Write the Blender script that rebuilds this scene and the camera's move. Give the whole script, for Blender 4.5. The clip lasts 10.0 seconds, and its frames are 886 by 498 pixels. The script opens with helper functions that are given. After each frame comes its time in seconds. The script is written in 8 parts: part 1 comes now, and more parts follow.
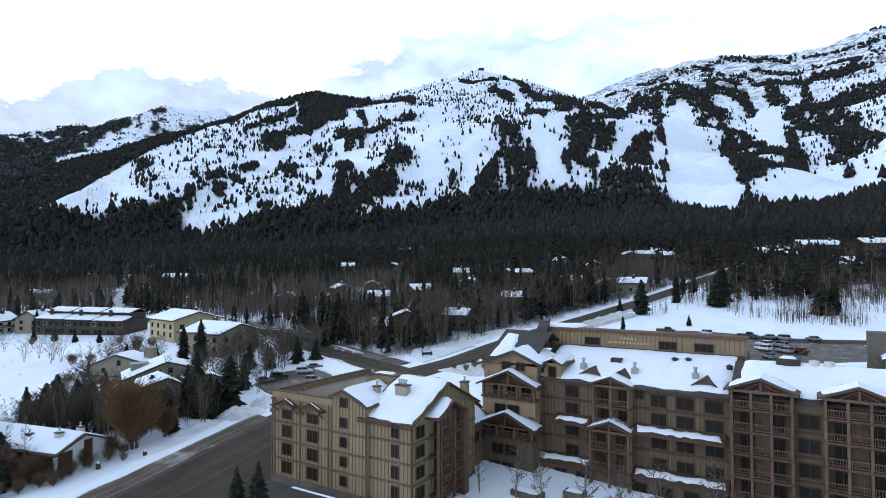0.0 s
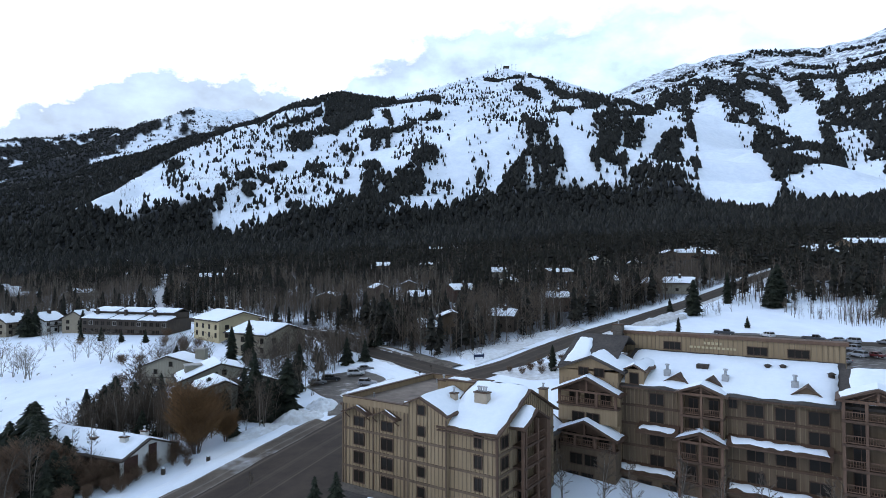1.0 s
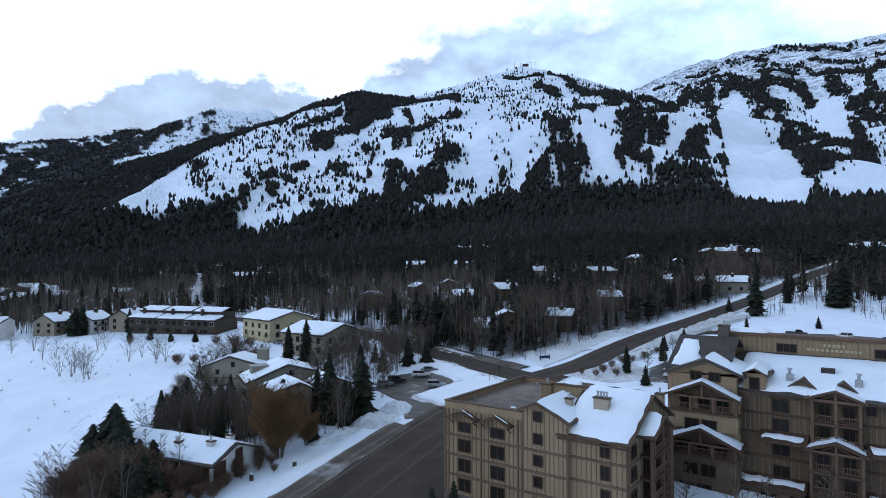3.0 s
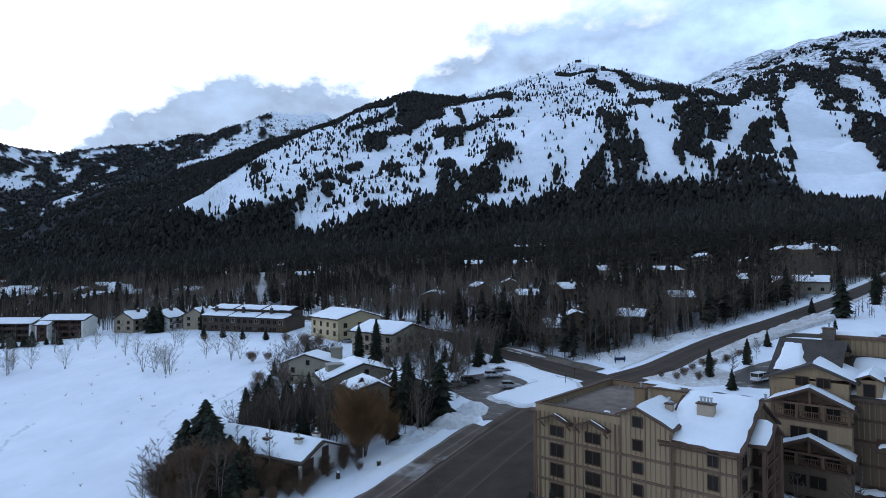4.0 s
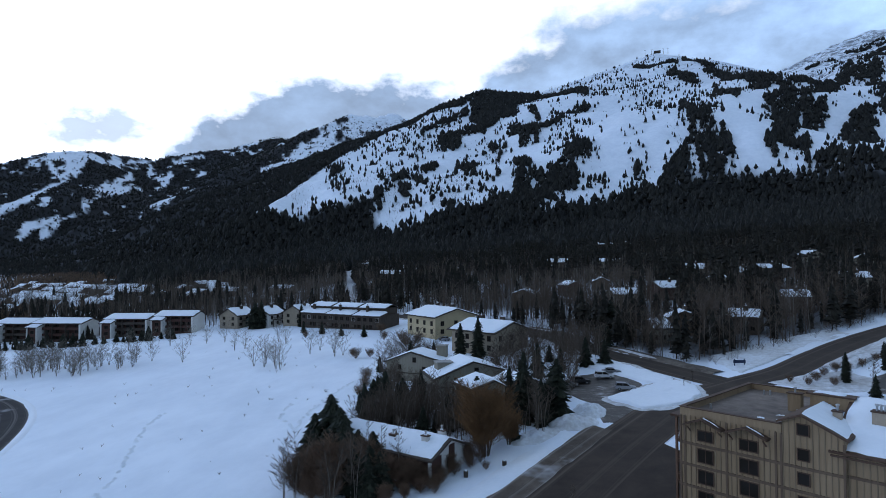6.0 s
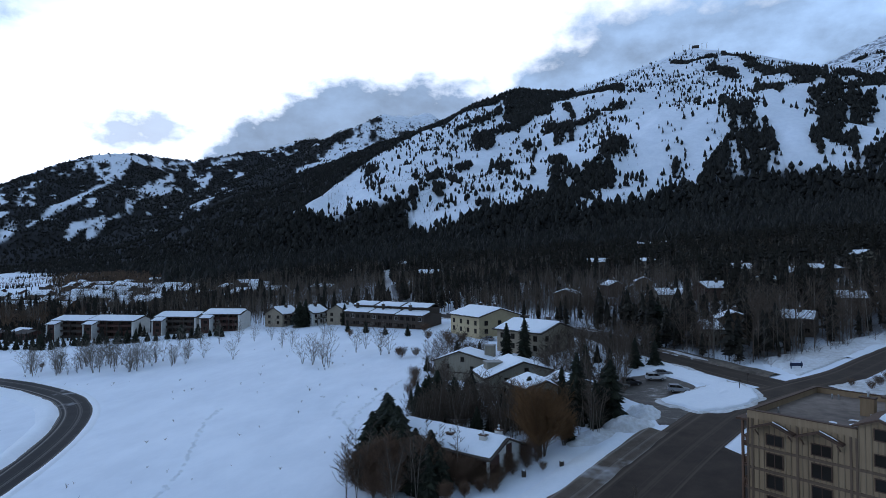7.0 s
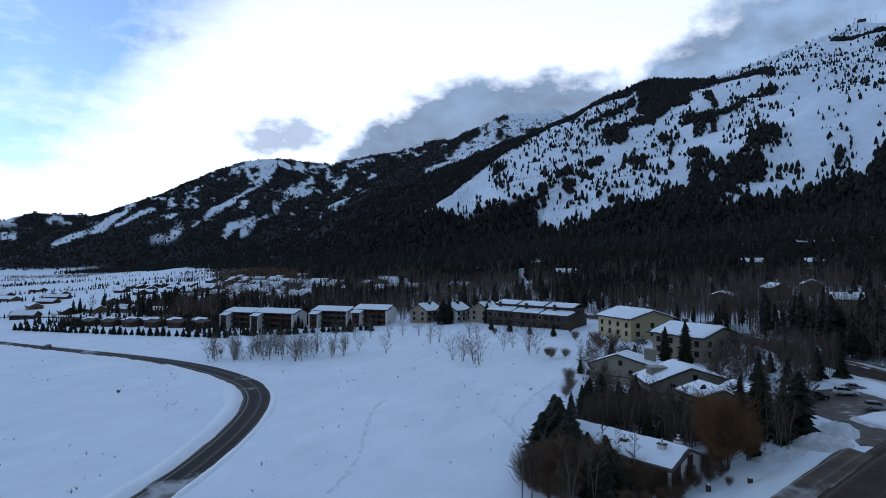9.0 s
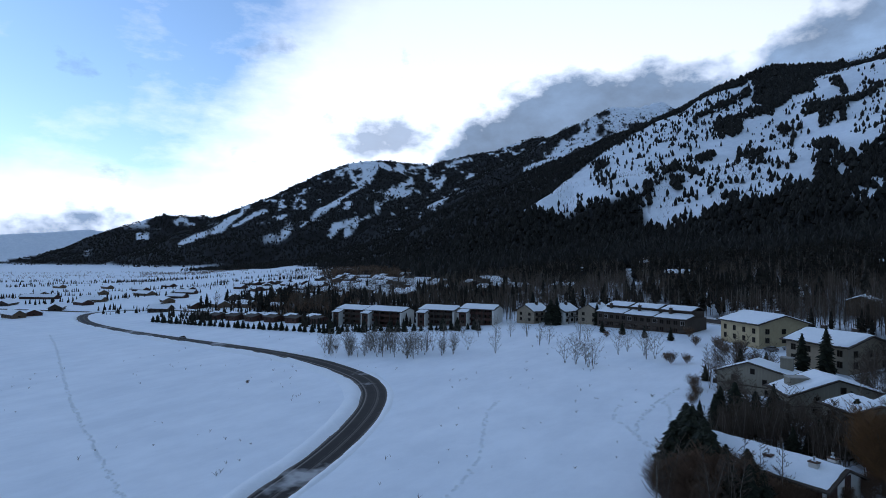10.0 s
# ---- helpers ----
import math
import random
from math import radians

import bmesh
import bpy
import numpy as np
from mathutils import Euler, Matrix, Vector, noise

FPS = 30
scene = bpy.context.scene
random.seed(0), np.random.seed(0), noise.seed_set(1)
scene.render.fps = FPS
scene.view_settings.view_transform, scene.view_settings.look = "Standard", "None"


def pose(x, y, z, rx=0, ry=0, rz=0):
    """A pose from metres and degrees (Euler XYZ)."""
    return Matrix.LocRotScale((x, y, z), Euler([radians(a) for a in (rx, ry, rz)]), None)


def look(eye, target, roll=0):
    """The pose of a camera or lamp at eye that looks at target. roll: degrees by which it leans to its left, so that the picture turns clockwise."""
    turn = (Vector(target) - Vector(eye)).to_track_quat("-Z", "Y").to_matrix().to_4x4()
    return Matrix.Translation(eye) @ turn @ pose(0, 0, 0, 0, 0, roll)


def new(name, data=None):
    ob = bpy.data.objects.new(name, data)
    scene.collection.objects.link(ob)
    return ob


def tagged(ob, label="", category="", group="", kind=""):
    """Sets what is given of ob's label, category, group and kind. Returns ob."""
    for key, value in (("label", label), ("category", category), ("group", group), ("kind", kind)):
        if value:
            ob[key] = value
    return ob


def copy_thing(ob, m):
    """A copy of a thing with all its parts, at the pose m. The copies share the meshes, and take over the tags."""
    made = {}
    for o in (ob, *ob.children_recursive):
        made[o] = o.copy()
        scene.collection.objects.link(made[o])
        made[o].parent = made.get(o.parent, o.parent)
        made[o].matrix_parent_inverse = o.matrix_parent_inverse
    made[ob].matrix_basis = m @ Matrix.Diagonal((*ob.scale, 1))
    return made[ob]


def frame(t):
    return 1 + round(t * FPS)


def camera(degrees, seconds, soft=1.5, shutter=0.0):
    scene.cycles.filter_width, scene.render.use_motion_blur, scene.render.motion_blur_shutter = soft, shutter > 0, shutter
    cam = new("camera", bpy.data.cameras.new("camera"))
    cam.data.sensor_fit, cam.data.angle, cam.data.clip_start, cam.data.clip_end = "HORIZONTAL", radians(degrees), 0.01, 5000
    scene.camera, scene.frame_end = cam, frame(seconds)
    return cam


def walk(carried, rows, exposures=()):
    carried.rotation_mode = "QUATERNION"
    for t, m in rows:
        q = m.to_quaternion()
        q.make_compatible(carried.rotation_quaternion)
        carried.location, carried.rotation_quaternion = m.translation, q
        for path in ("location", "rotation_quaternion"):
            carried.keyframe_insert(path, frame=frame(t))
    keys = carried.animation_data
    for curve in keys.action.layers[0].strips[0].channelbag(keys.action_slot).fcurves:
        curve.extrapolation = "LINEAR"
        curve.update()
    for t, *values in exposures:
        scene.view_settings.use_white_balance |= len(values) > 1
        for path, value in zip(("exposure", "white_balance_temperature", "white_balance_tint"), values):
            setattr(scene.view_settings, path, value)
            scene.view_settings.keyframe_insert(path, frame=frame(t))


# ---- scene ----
cam = camera(73.02, 10.0, 0.9)
# seconds, x, y, z, yaw, pitch, roll
PATH = [
    (0.0, -0.00, -0.00, 38.00, 0.00, 1.92, 0.03),
    (0.5, -4.08, 2.08, 38.16, 1.49, 1.83, 0.07),
    (1.0, -8.05, 4.03, 38.32, 2.26, 1.83, -0.03),
    (1.5, -11.44, 5.61, 38.32, 2.67, 1.81, 0.03),
    (2.0, -14.76, 6.74, 38.14, 3.04, 1.79, -0.02),
    (3.5, -24.32, 8.53, 38.17, 5.64, 1.68, -0.15),
    (4.0, -26.96, 8.84, 38.22, 8.71, 1.68, -0.12),
    (4.5, -29.38, 9.13, 38.14, 10.29, 1.63, -0.17),
    (5.0, -31.71, 9.28, 38.03, 11.85, 1.62, -0.19),
    (5.5, -33.84, 8.99, 37.98, 13.70, 1.61, -0.23),
    (7.0, -39.52, 6.25, 38.28, 18.72, 1.52, -0.17),
    (7.5, -41.32, 5.38, 38.43, 20.53, 1.48, -0.10),
    (8.0, -43.14, 4.74, 38.59, 25.10, 1.43, 0.09),
    (8.5, -44.84, 4.01, 38.71, 27.83, 1.34, 0.09),
    (9.0, -46.57, 2.83, 38.72, 30.66, 1.32, 0.25),
    (9.5, -48.51, 1.60, 38.77, 33.95, 1.29, 0.36),
    (10.0, -50.61, 0.46, 38.93, 39.93, 1.19, 0.51),
]
# seconds, stops, kelvin, tint
EXPOSURES = [(0.0, 0.64, 6550, 12), (2.0, 0.42, 6200, 12), (4.5, 0.0, 5900, 12), (7.0, -0.38, 5650, 11), (8.5, -0.56, 5650, 11), (10.0, -0.76, 5500, 11)]
walk(cam, [(t, pose(x, y, z, 0, 0, yaw) @ pose(0, 0, 0, 90 + pitch, 0, 0) @ pose(0, 0, 0, 0, 0, roll)) for t, x, y, z, yaw, pitch, roll in PATH], EXPOSURES)

# ---- sky and light ----
def lit_world():
    w = bpy.data.worlds.new("winter_evening")
    scene.world = w
    w.use_nodes = True
    t = w.node_tree
    t.nodes.clear()

    def n(kind, **values):
        node = t.nodes.new(kind)
        for key, value in values.items():
            node.inputs[key].default_value = value
        return node

    def link(a, b):
        t.links.new(a, b)

    def m(op, a, b=None, c=None, clamp=False):
        node = t.nodes.new("ShaderNodeMath")
        node.operation, node.use_clamp = op, clamp
        for k, v in enumerate((a, b, c)):
            if v is None:
                continue
            if isinstance(v, (int, float)):
                node.inputs[k].default_value = v
            else:
                link(v, node.inputs[k])
        return node.outputs[0]

    def mixc(f, a, b):
        node = t.nodes.new("ShaderNodeMix")
        node.data_type = "RGBA"
        if isinstance(f, (int, float)):
            node.inputs[0].default_value = f
        else:
            link(f, node.inputs[0])
        for k, v in ((6, a), (7, b)):
            if isinstance(v, tuple):
                node.inputs[k].default_value = (*v, 1)
            else:
                link(v, node.inputs[k])
        return node.outputs[2]

    sky = t.nodes.new("ShaderNodeTexSky")
    sky.sky_type, sky.sun_disc = "NISHITA", False
    sky.sun_elevation, sky.sun_rotation = radians(30), radians(-130)
    sky.air_density, sky.dust_density = 1.0, 0.4
    way = t.nodes.new("ShaderNodeTexCoord").outputs["Generated"]
    sep = t.nodes.new("ShaderNodeSeparateXYZ")
    link(way, sep.inputs[0])
    x, y, z = sep.outputs
    az = m("MULTIPLY", m("ARCTAN2", x, y), 57.2958)
    el = m("MULTIPLY", m("ARCSINE", z), 57.2958)
    # clouds stretched along the horizon
    cmb = t.nodes.new("ShaderNodeCombineXYZ")
    link(m("MULTIPLY", az, 0.05), cmb.inputs[0])
    link(m("MULTIPLY", el, 0.115), cmb.inputs[1])
    big = n("ShaderNodeTexNoise", Scale=1.0, Detail=7.0, Roughness=0.55)
    link(cmb.outputs[0], big.inputs["Vector"])
    fine = n("ShaderNodeTexNoise", Scale=3.4, Detail=9.0, Roughness=0.62)
    link(cmb.outputs[0], fine.inputs["Vector"])
    puff = m("SUBTRACT", m("ADD", m("MULTIPLY", big.outputs[0], 0.6), m("MULTIPLY", fine.outputs[0], 0.4)), 0.5)

    def bump(v, centre, half):
        """1 at the centre, 0 at centre +- half."""
        return m("MAXIMUM", m("SUBTRACT", 1.0, m("POWER", m("DIVIDE", m("ABSOLUTE", m("SUBTRACT", v, centre)), half), 2.0)), 0.0)

    # a grey bank over the mountains, its billowed top higher to the north, and a small cloud before it
    cm2 = t.nodes.new("ShaderNodeCombineXYZ")
    link(m("MULTIPLY", az, 0.15), cm2.inputs[0])
    link(m("MULTIPLY", el, 0.23), cm2.inputs[1])
    bil = n("ShaderNodeTexNoise", Scale=1.0, Detail=9.0, Roughness=0.58)
    link(cm2.outputs[0], bil.inputs["Vector"])
    billow = m("SUBTRACT", bil.outputs[0], 0.5)
    edge = t.nodes.new("ShaderNodeValToRGB")
    ramp = edge.color_ramp
    tops = ((-44, 4.0), (-40.5, 11.0), (-37, 15.5), (-30, 17.5), (-22, 19.0), (-17, 18.4), (-13, 17.0), (-8, 22.0), (-2, 24.0), (8, 25.0), (22, 25.0), (40, 14.0))
    ramp.elements.remove(ramp.elements[1])
    for k, (a, v) in enumerate(tops):
        e = ramp.elements[0] if k == 0 else ramp.elements.new((a + 50) / 100)
        e.position, e.color = (a + 50) / 100, (v / 30, v / 30, v / 30, 1)
    link(m("MULTIPLY", m("ADD", az, 50.0), 0.01), edge.inputs[0])
    rim = m("MULTIPLY", edge.outputs[0], 30.0)
    soft = m("ADD", 0.42, m("MULTIPLY", m("MULTIPLY", m("ADD", az, 20.0), 0.035, clamp=True), -0.12))
    bank = m("MULTIPLY", m("SUBTRACT", m("ADD", rim, m("MULTIPLY", billow, 13.0)), el), soft, clamp=True)
    small = m("MULTIPLY", bump(el, 11.3, 3.0), bump(az, -45.8, 7.2))
    small = m("MULTIPLY", m("SUBTRACT", m("ADD", small, m("MULTIPLY", billow, 3.2)), 0.42), 2.2, clamp=True)
    grey = m("MAXIMUM", bank, m("MULTIPLY", small, 0.75))
    # the veil of thin bright cloud, torn open to blue high in the south west
    lean = m("ADD", m("SUBTRACT", -57.0, az), m("MULTIPLY", m("SUBTRACT", el, 10.0), 0.6))
    hole = m("MULTIPLY", m("MULTIPLY_ADD", lean, 0.09, 0.4, clamp=True), m("MULTIPLY", m("SUBTRACT", el, 3.0), 0.2, clamp=True))
    hole = m("MULTIPLY", hole, m("MULTIPLY", m("ADD", az, 130.0), 0.05, clamp=True))
    open_ = m("SUBTRACT", m("MULTIPLY", hole, 1.0), m("MULTIPLY", puff, 4.0), clamp=True)
    open_ = m("MULTIPLY", open_, hole)
    blue = t.nodes.new("ShaderNodeVectorMath")
    blue.operation = "SCALE"
    link(sky.outputs[0], blue.inputs[0])
    blue.inputs["Scale"].default_value = SKY_BLUE
    # brightness falls off away from the evening light in the west
    west = m("ADD", m("MULTIPLY", m("COSINE", m("MULTIPLY", m("ADD", az, 38.0), 0.0174533)), 0.5), 0.5)
    high = m("SUBTRACT", 1.0, m("MULTIPLY", m("MAXIMUM", el, 0.0), 1.0 / 90.0), clamp=True)
    glow = m("ADD", SKY_LOW, m("MULTIPLY", m("MULTIPLY", m("POWER", west, 2.0), m("POWER", high, 2.2)), SKY_HIGH))
    tone = mixc(m("MULTIPLY", m("SUBTRACT", glow, 0.5), 0.9, clamp=True), (0.70, 0.92, 1.17), (0.97, 0.985, 1.03))
    veil = t.nodes.new("ShaderNodeVectorMath")
    veil.operation = "SCALE"
    link(tone, veil.inputs[0])
    link(glow, veil.inputs["Scale"])
    lit = mixc(open_, veil.outputs[0], blue.outputs[0])
    bankcol = t.nodes.new("ShaderNodeVectorMath")
    bankcol.operation = "SCALE"
    bankcol.inputs[0].default_value = (0.42, 0.585, 0.81)
    link(m("MULTIPLY", m("ADD", 0.95, m("ADD", m("MULTIPLY", billow, 1.9), m("MULTIPLY", puff, 1.0))), m("ADD", 0.72, m("MULTIPLY", m("ADD", az, 25.0), 0.013, clamp=True))), bankcol.inputs["Scale"])
    full = mixc(m("MULTIPLY", grey, 0.92), lit, bankcol.outputs[0])
    back = n("ShaderNodeBackground", Strength=1.0)
    link(full, back.inputs[0])
    out = t.nodes.new("ShaderNodeOutputWorld")
    link(back.outputs[0], out.inputs[0])


SKY_BLUE, SKY_LOW, SKY_HIGH = 0.30, 0.42, 2.5
lit_world()
sun = new("sun", bpy.data.lights.new("sun", "SUN"))
sun.data.energy, sun.data.angle, sun.data.color = 0.2, radians(25), (1.0, 0.95, 0.88)
sun.matrix_world = look((-66, -56, 50), (0, 0, 0))

# ---- materials ----
def shader(name, rough=0.8, spec=0.3, metal=0.0):
    mt = bpy.data.materials.new(name)
    mt.use_nodes = True
    t = mt.node_tree
    b = t.nodes["Principled BSDF"]
    b.inputs["Roughness"].default_value = rough
    b.inputs["Specular IOR Level"].default_value = spec
    b.inputs["Metallic"].default_value = metal
    return mt, t, b


def noise_of(t, scale, detail=5.0, rough=0.6, coord="Object", stretch=None):
    tc = t.nodes.new("ShaderNodeTexCoord")
    out = tc.outputs[coord]
    if stretch:
        mp = t.nodes.new("ShaderNodeMapping")
        mp.inputs["Scale"].default_value = stretch
        t.links.new(out, mp.inputs[0])
        out = mp.outputs[0]
    n = t.nodes.new("ShaderNodeTexNoise")
    n.inputs["Scale"].default_value, n.inputs["Detail"].default_value, n.inputs["Roughness"].default_value = scale, detail, rough
    t.links.new(out, n.inputs["Vector"])
    return n.outputs[0]


def ramp_of(t, fac, stops):
    r = t.nodes.new("ShaderNodeValToRGB")
    while len(r.color_ramp.elements) < len(stops):
        r.color_ramp.elements.new(0.5)
    for e, (pos, col) in zip(r.color_ramp.elements, stops):
        e.position, e.color = pos, (*col, 1)
    t.links.new(fac, r.inputs[0])
    return r.outputs[0]


def mix_of(t, f, a, b, mode="MIX"):
    n = t.nodes.new("ShaderNodeMix")
    n.data_type, n.blend_type = "RGBA", mode
    for k, v in ((0, f), (6, a), (7, b)):
        if isinstance(v, (int, float)):
            n.inputs[k].default_value = v
        elif isinstance(v, tuple):
            n.inputs[k].default_value = (*v, 1)
        else:
            t.links.new(v, n.inputs[k])
    return n.outputs[2]


def bump_of(t, b, fac, strength, dist):
    n = t.nodes.new("ShaderNodeBump")
    n.inputs["Strength"].default_value, n.inputs["Distance"].default_value = strength, dist
    t.links.new(fac, n.inputs["Height"])
    t.links.new(n.outputs[0], b.inputs["Normal"])


def rough_stuff(name, a, b, scale=2.0, rough=0.85, bump=0.3, dist=0.02, spec=0.25, stretch=None, metal=0.0, island=0.0, objvar=0.0):
    """A surface that varies between two colours at two scales, with a fine relief."""
    mt, t, p = shader(name, rough, spec, metal)
    n1, n2 = noise_of(t, scale, 6, 0.65, stretch=stretch), noise_of(t, scale * 0.13, 3, 0.5)
    col = ramp_of(t, n1, [(0.3, a), (0.7, b)])
    col = mix_of(t, 0.35, col, ramp_of(t, n2, [(0.35, a), (0.65, b)]))
    if island or objvar:
        if island:
            r = t.nodes.new("ShaderNodeNewGeometry").outputs["Random Per Island"]
        else:
            r = t.nodes.new("ShaderNodeObjectInfo").outputs["Random"]
        k = island or objvar
        col = mix_of(t, 1.0, col, ramp_of(t, r, [(0.0, (1 - k,) * 3), (1.0, (1 + k,) * 3)]), "MULTIPLY")
    t.links.new(col, p.inputs["Base Color"])
    if bump:
        bump_of(t, p, n1, bump, dist)
    return mt


def terrain_material():
    mt, t, p = shader("snow_land", 0.75, 0.25)
    n1, n2, n3 = noise_of(t, 0.9, 6, 0.65), noise_of(t, 0.03, 5, 0.6), noise_of(t, 0.012, 7, 0.7)
    snow = ramp_of(t, n2, [(0.3, (0.78, 0.83, 0.90)), (0.7, (0.86, 0.90, 0.96))])
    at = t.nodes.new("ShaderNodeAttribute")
    at.attribute_name = "litter_and_shade"
    # needle litter and snow specks; its dark tones also hold the canopy's shade
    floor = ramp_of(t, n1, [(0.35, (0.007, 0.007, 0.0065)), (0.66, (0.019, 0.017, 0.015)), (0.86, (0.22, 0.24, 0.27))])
    rock = ramp_of(t, n3, [(0.4, (0.07, 0.075, 0.085)), (0.7, (0.22, 0.22, 0.23))])
    ar = t.nodes.new("ShaderNodeAttribute")
    ar.attribute_name = "rock"
    fac = t.nodes.new("ShaderNodeMath")
    fac.operation, fac.use_clamp = "MULTIPLY_ADD", True
    nb = noise_of(t, 0.035, 6, 0.7)
    sc = t.nodes.new("ShaderNodeMath")
    sc.operation = "MULTIPLY_ADD"
    t.links.new(nb, sc.inputs[0])
    sc.inputs[1].default_value, sc.inputs[2].default_value = 9.0, -5.0
    t.links.new(ar.outputs["Fac"], fac.inputs[0])
    fac.inputs[1].default_value = 1.2
    t.links.new(sc.outputs[0], fac.inputs[2])
    gate = t.nodes.new("ShaderNodeMath")
    gate.operation, gate.use_clamp = "MULTIPLY", True
    t.links.new(fac.outputs[0], gate.inputs[0])
    t.links.new(ar.outputs["Fac"], gate.inputs[1])
    drift = ramp_of(t, noise_of(t, 0.11, 6, 0.7, stretch=(1, 0.55, 1)), [(0.36, (0.935, 0.94, 0.95)), (0.62, (1.03, 1.03, 1.03))])
    snow = mix_of(t, 1.0, snow, drift, "MULTIPLY")
    col = mix_of(t, gate.outputs[0], snow, rock)
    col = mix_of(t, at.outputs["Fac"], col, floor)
    t.links.new(col, p.inputs["Base Color"])
    bump_of(t, p, n1, 0.35, 0.12)
    return mt


def foliage(name, dark, light, scale=3.0):
    mt, t, p = shader(name, 0.8, 0.15)
    col = ramp_of(t, noise_of(t, scale, 3, 0.6), [(0.3, dark), (0.75, light)])
    r = t.nodes.new("ShaderNodeNewGeometry").outputs["Random Per Island"]
    col = mix_of(t, 1.0, col, ramp_of(t, r, [(0.0, (0.6, 0.6, 0.62)), (1.0, (1.35, 1.3, 1.2))]), "MULTIPLY")
    t.links.new(col, p.inputs["Base Color"])
    return mt


SNOW_LAND = terrain_material()
SNOW = rough_stuff("settled_snow", (0.78, 0.82, 0.87), (0.87, 0.90, 0.94), 1.2, 0.7, 0.35, 0.10)
DIRTY_SNOW = rough_stuff("ploughed_dirty_snow", (0.33, 0.30, 0.27), (0.80, 0.82, 0.85), 0.8, 0.8, 0.6, 0.2)
ASPHALT = rough_stuff("wet_asphalt", (0.03, 0.028, 0.027), (0.065, 0.058, 0.052), 0.35, 0.6, 0.25, 0.02)
PINE_FAR = foliage("conifer_needles_far", (0.013, 0.0135, 0.0125), (0.034, 0.033, 0.029), 0.4)
PINE = foliage("conifer_needles", (0.012, 0.0115, 0.009), (0.034, 0.031, 0.024), 2.0)
BARK = rough_stuff("grey_bark", (0.06, 0.05, 0.045), (0.15, 0.13, 0.11), 3.0, 0.9, 0.5, 0.03, stretch=(1, 1, 0.2))
PALE_BARK = rough_stuff("pale_aspen_bark", (0.085, 0.074, 0.061), (0.235, 0.205, 0.17), 0.8, 0.9, 0.2, 0.01, island=0.35)
TWIG = rough_stuff("bare_twigs", (0.054, 0.040, 0.030), (0.13, 0.098, 0.073), 2.0, 0.9, 0.0, island=0.3)

# ---- the lie of the land ----
RIDGES = [
    # (slope of the flanks, crest points x, y, z)
    (0.44, [(-743, 1163, 169), (-824, 1487, 272), (-836, 1817, 401), (-786, 2268, 604), (-679, 2510, 746), (-574, 2689, 836), (-399, 2903, 854), (-130, 3097, 987), (206, 3284, 1136), (466, 3348, 1096), (821, 3505, 1041)]),
    (0.45, [(935, 3992, 1188), (1347, 4083, 1384), (1852, 3991, 1477), (2204, 3808, 1411), (2640, 3520, 1488), (2937, 3141, 1473)]),
    (0.52, [(-1953, 3143, 677), (-1992, 3584, 925), (-1842, 3996, 1134), (-1718, 4159, 1150), (-1600, 4275, 1190), (-1500, 4370, 1120)]),
    (0.50, [(-2680, 3738, 884), (-2589, 3922, 967), (-2428, 4024, 1011), (-2282, 4109, 992)]),
    (0.46, [(-2273, 3971, 961), (-2578, 3784, 900), (-2821, 3610, 846), (-3021, 3381, 770), (-3137, 3136, 758), (-3166, 2964, 754), (-3313, 2801, 719), (-3404, 2529, 580), (-3470, 2263, 437), (-3512, 2006, 328), (-3530, 1762, 154)]),
    (0.40, [(-4117, 2357, 346), (-4310, 1988, 351), (-4387, 1680, 238), (-4426, 1421, 101)]),
    (0.45, [(-4601, 1763, 223), (-4650, 1632, 235), (-4749, 1320, 200), (-4833, 973, 174), (-4916, 374, 130)]),
]


def lattice(ix, iy, seed):
    n = (ix.astype(np.int64) * 374761393 + iy.astype(np.int64) * 668265263 + seed * 982451653) & 0xFFFFFFFF
    n = ((n ^ (n >> 13)) * 1274126177) & 0xFFFFFFFF
    return ((n ^ (n >> 16)) & 0xFFFF) / 65535.0


def vnoise(x, y, size, seed=0):
    """Smooth value noise, 0 to 1, with features of that many metres."""
    x, y = np.asarray(x, float) / size, np.asarray(y, float) / size
    ix, iy = np.floor(x), np.floor(y)
    fx, fy = x - ix, y - iy
    fx, fy = fx * fx * (3 - 2 * fx), fy * fy * (3 - 2 * fy)
    a, b = lattice(ix, iy, seed), lattice(ix + 1, iy, seed)
    c, d = lattice(ix, iy + 1, seed), lattice(ix + 1, iy + 1, seed)
    return (a + (b - a) * fx) * (1 - fy) + (c + (d - c) * fx) * fy


def fbm(x, y, size, seed=0, octaves=4):
    total, gain = 0.0, 0.5
    for n in range(octaves):
        total = total + gain * vnoise(x, y, size / 2**n, seed + 17 * n)
        gain *= 0.5
    return total / (1 - 0.5**octaves)


def valley(x, y):
    """The gently rising valley floor."""
    x, y = np.asarray(x, float), np.asarray(y, float)
    s = 0.486 * x + 0.874 * y
    z = -2.27 + 0.0461 * x + 0.083 * y + 4.5e-5 * np.clip(s - 250, 0, 1400) ** 2
    # the hollow of the lodge court
    z = z - 3.2 * np.exp(-(((x - 24) / 28) ** 2) - ((y - 76) / 20) ** 2)
    return -12 + 6 * np.logaddexp(0, (z + 12) / 6)


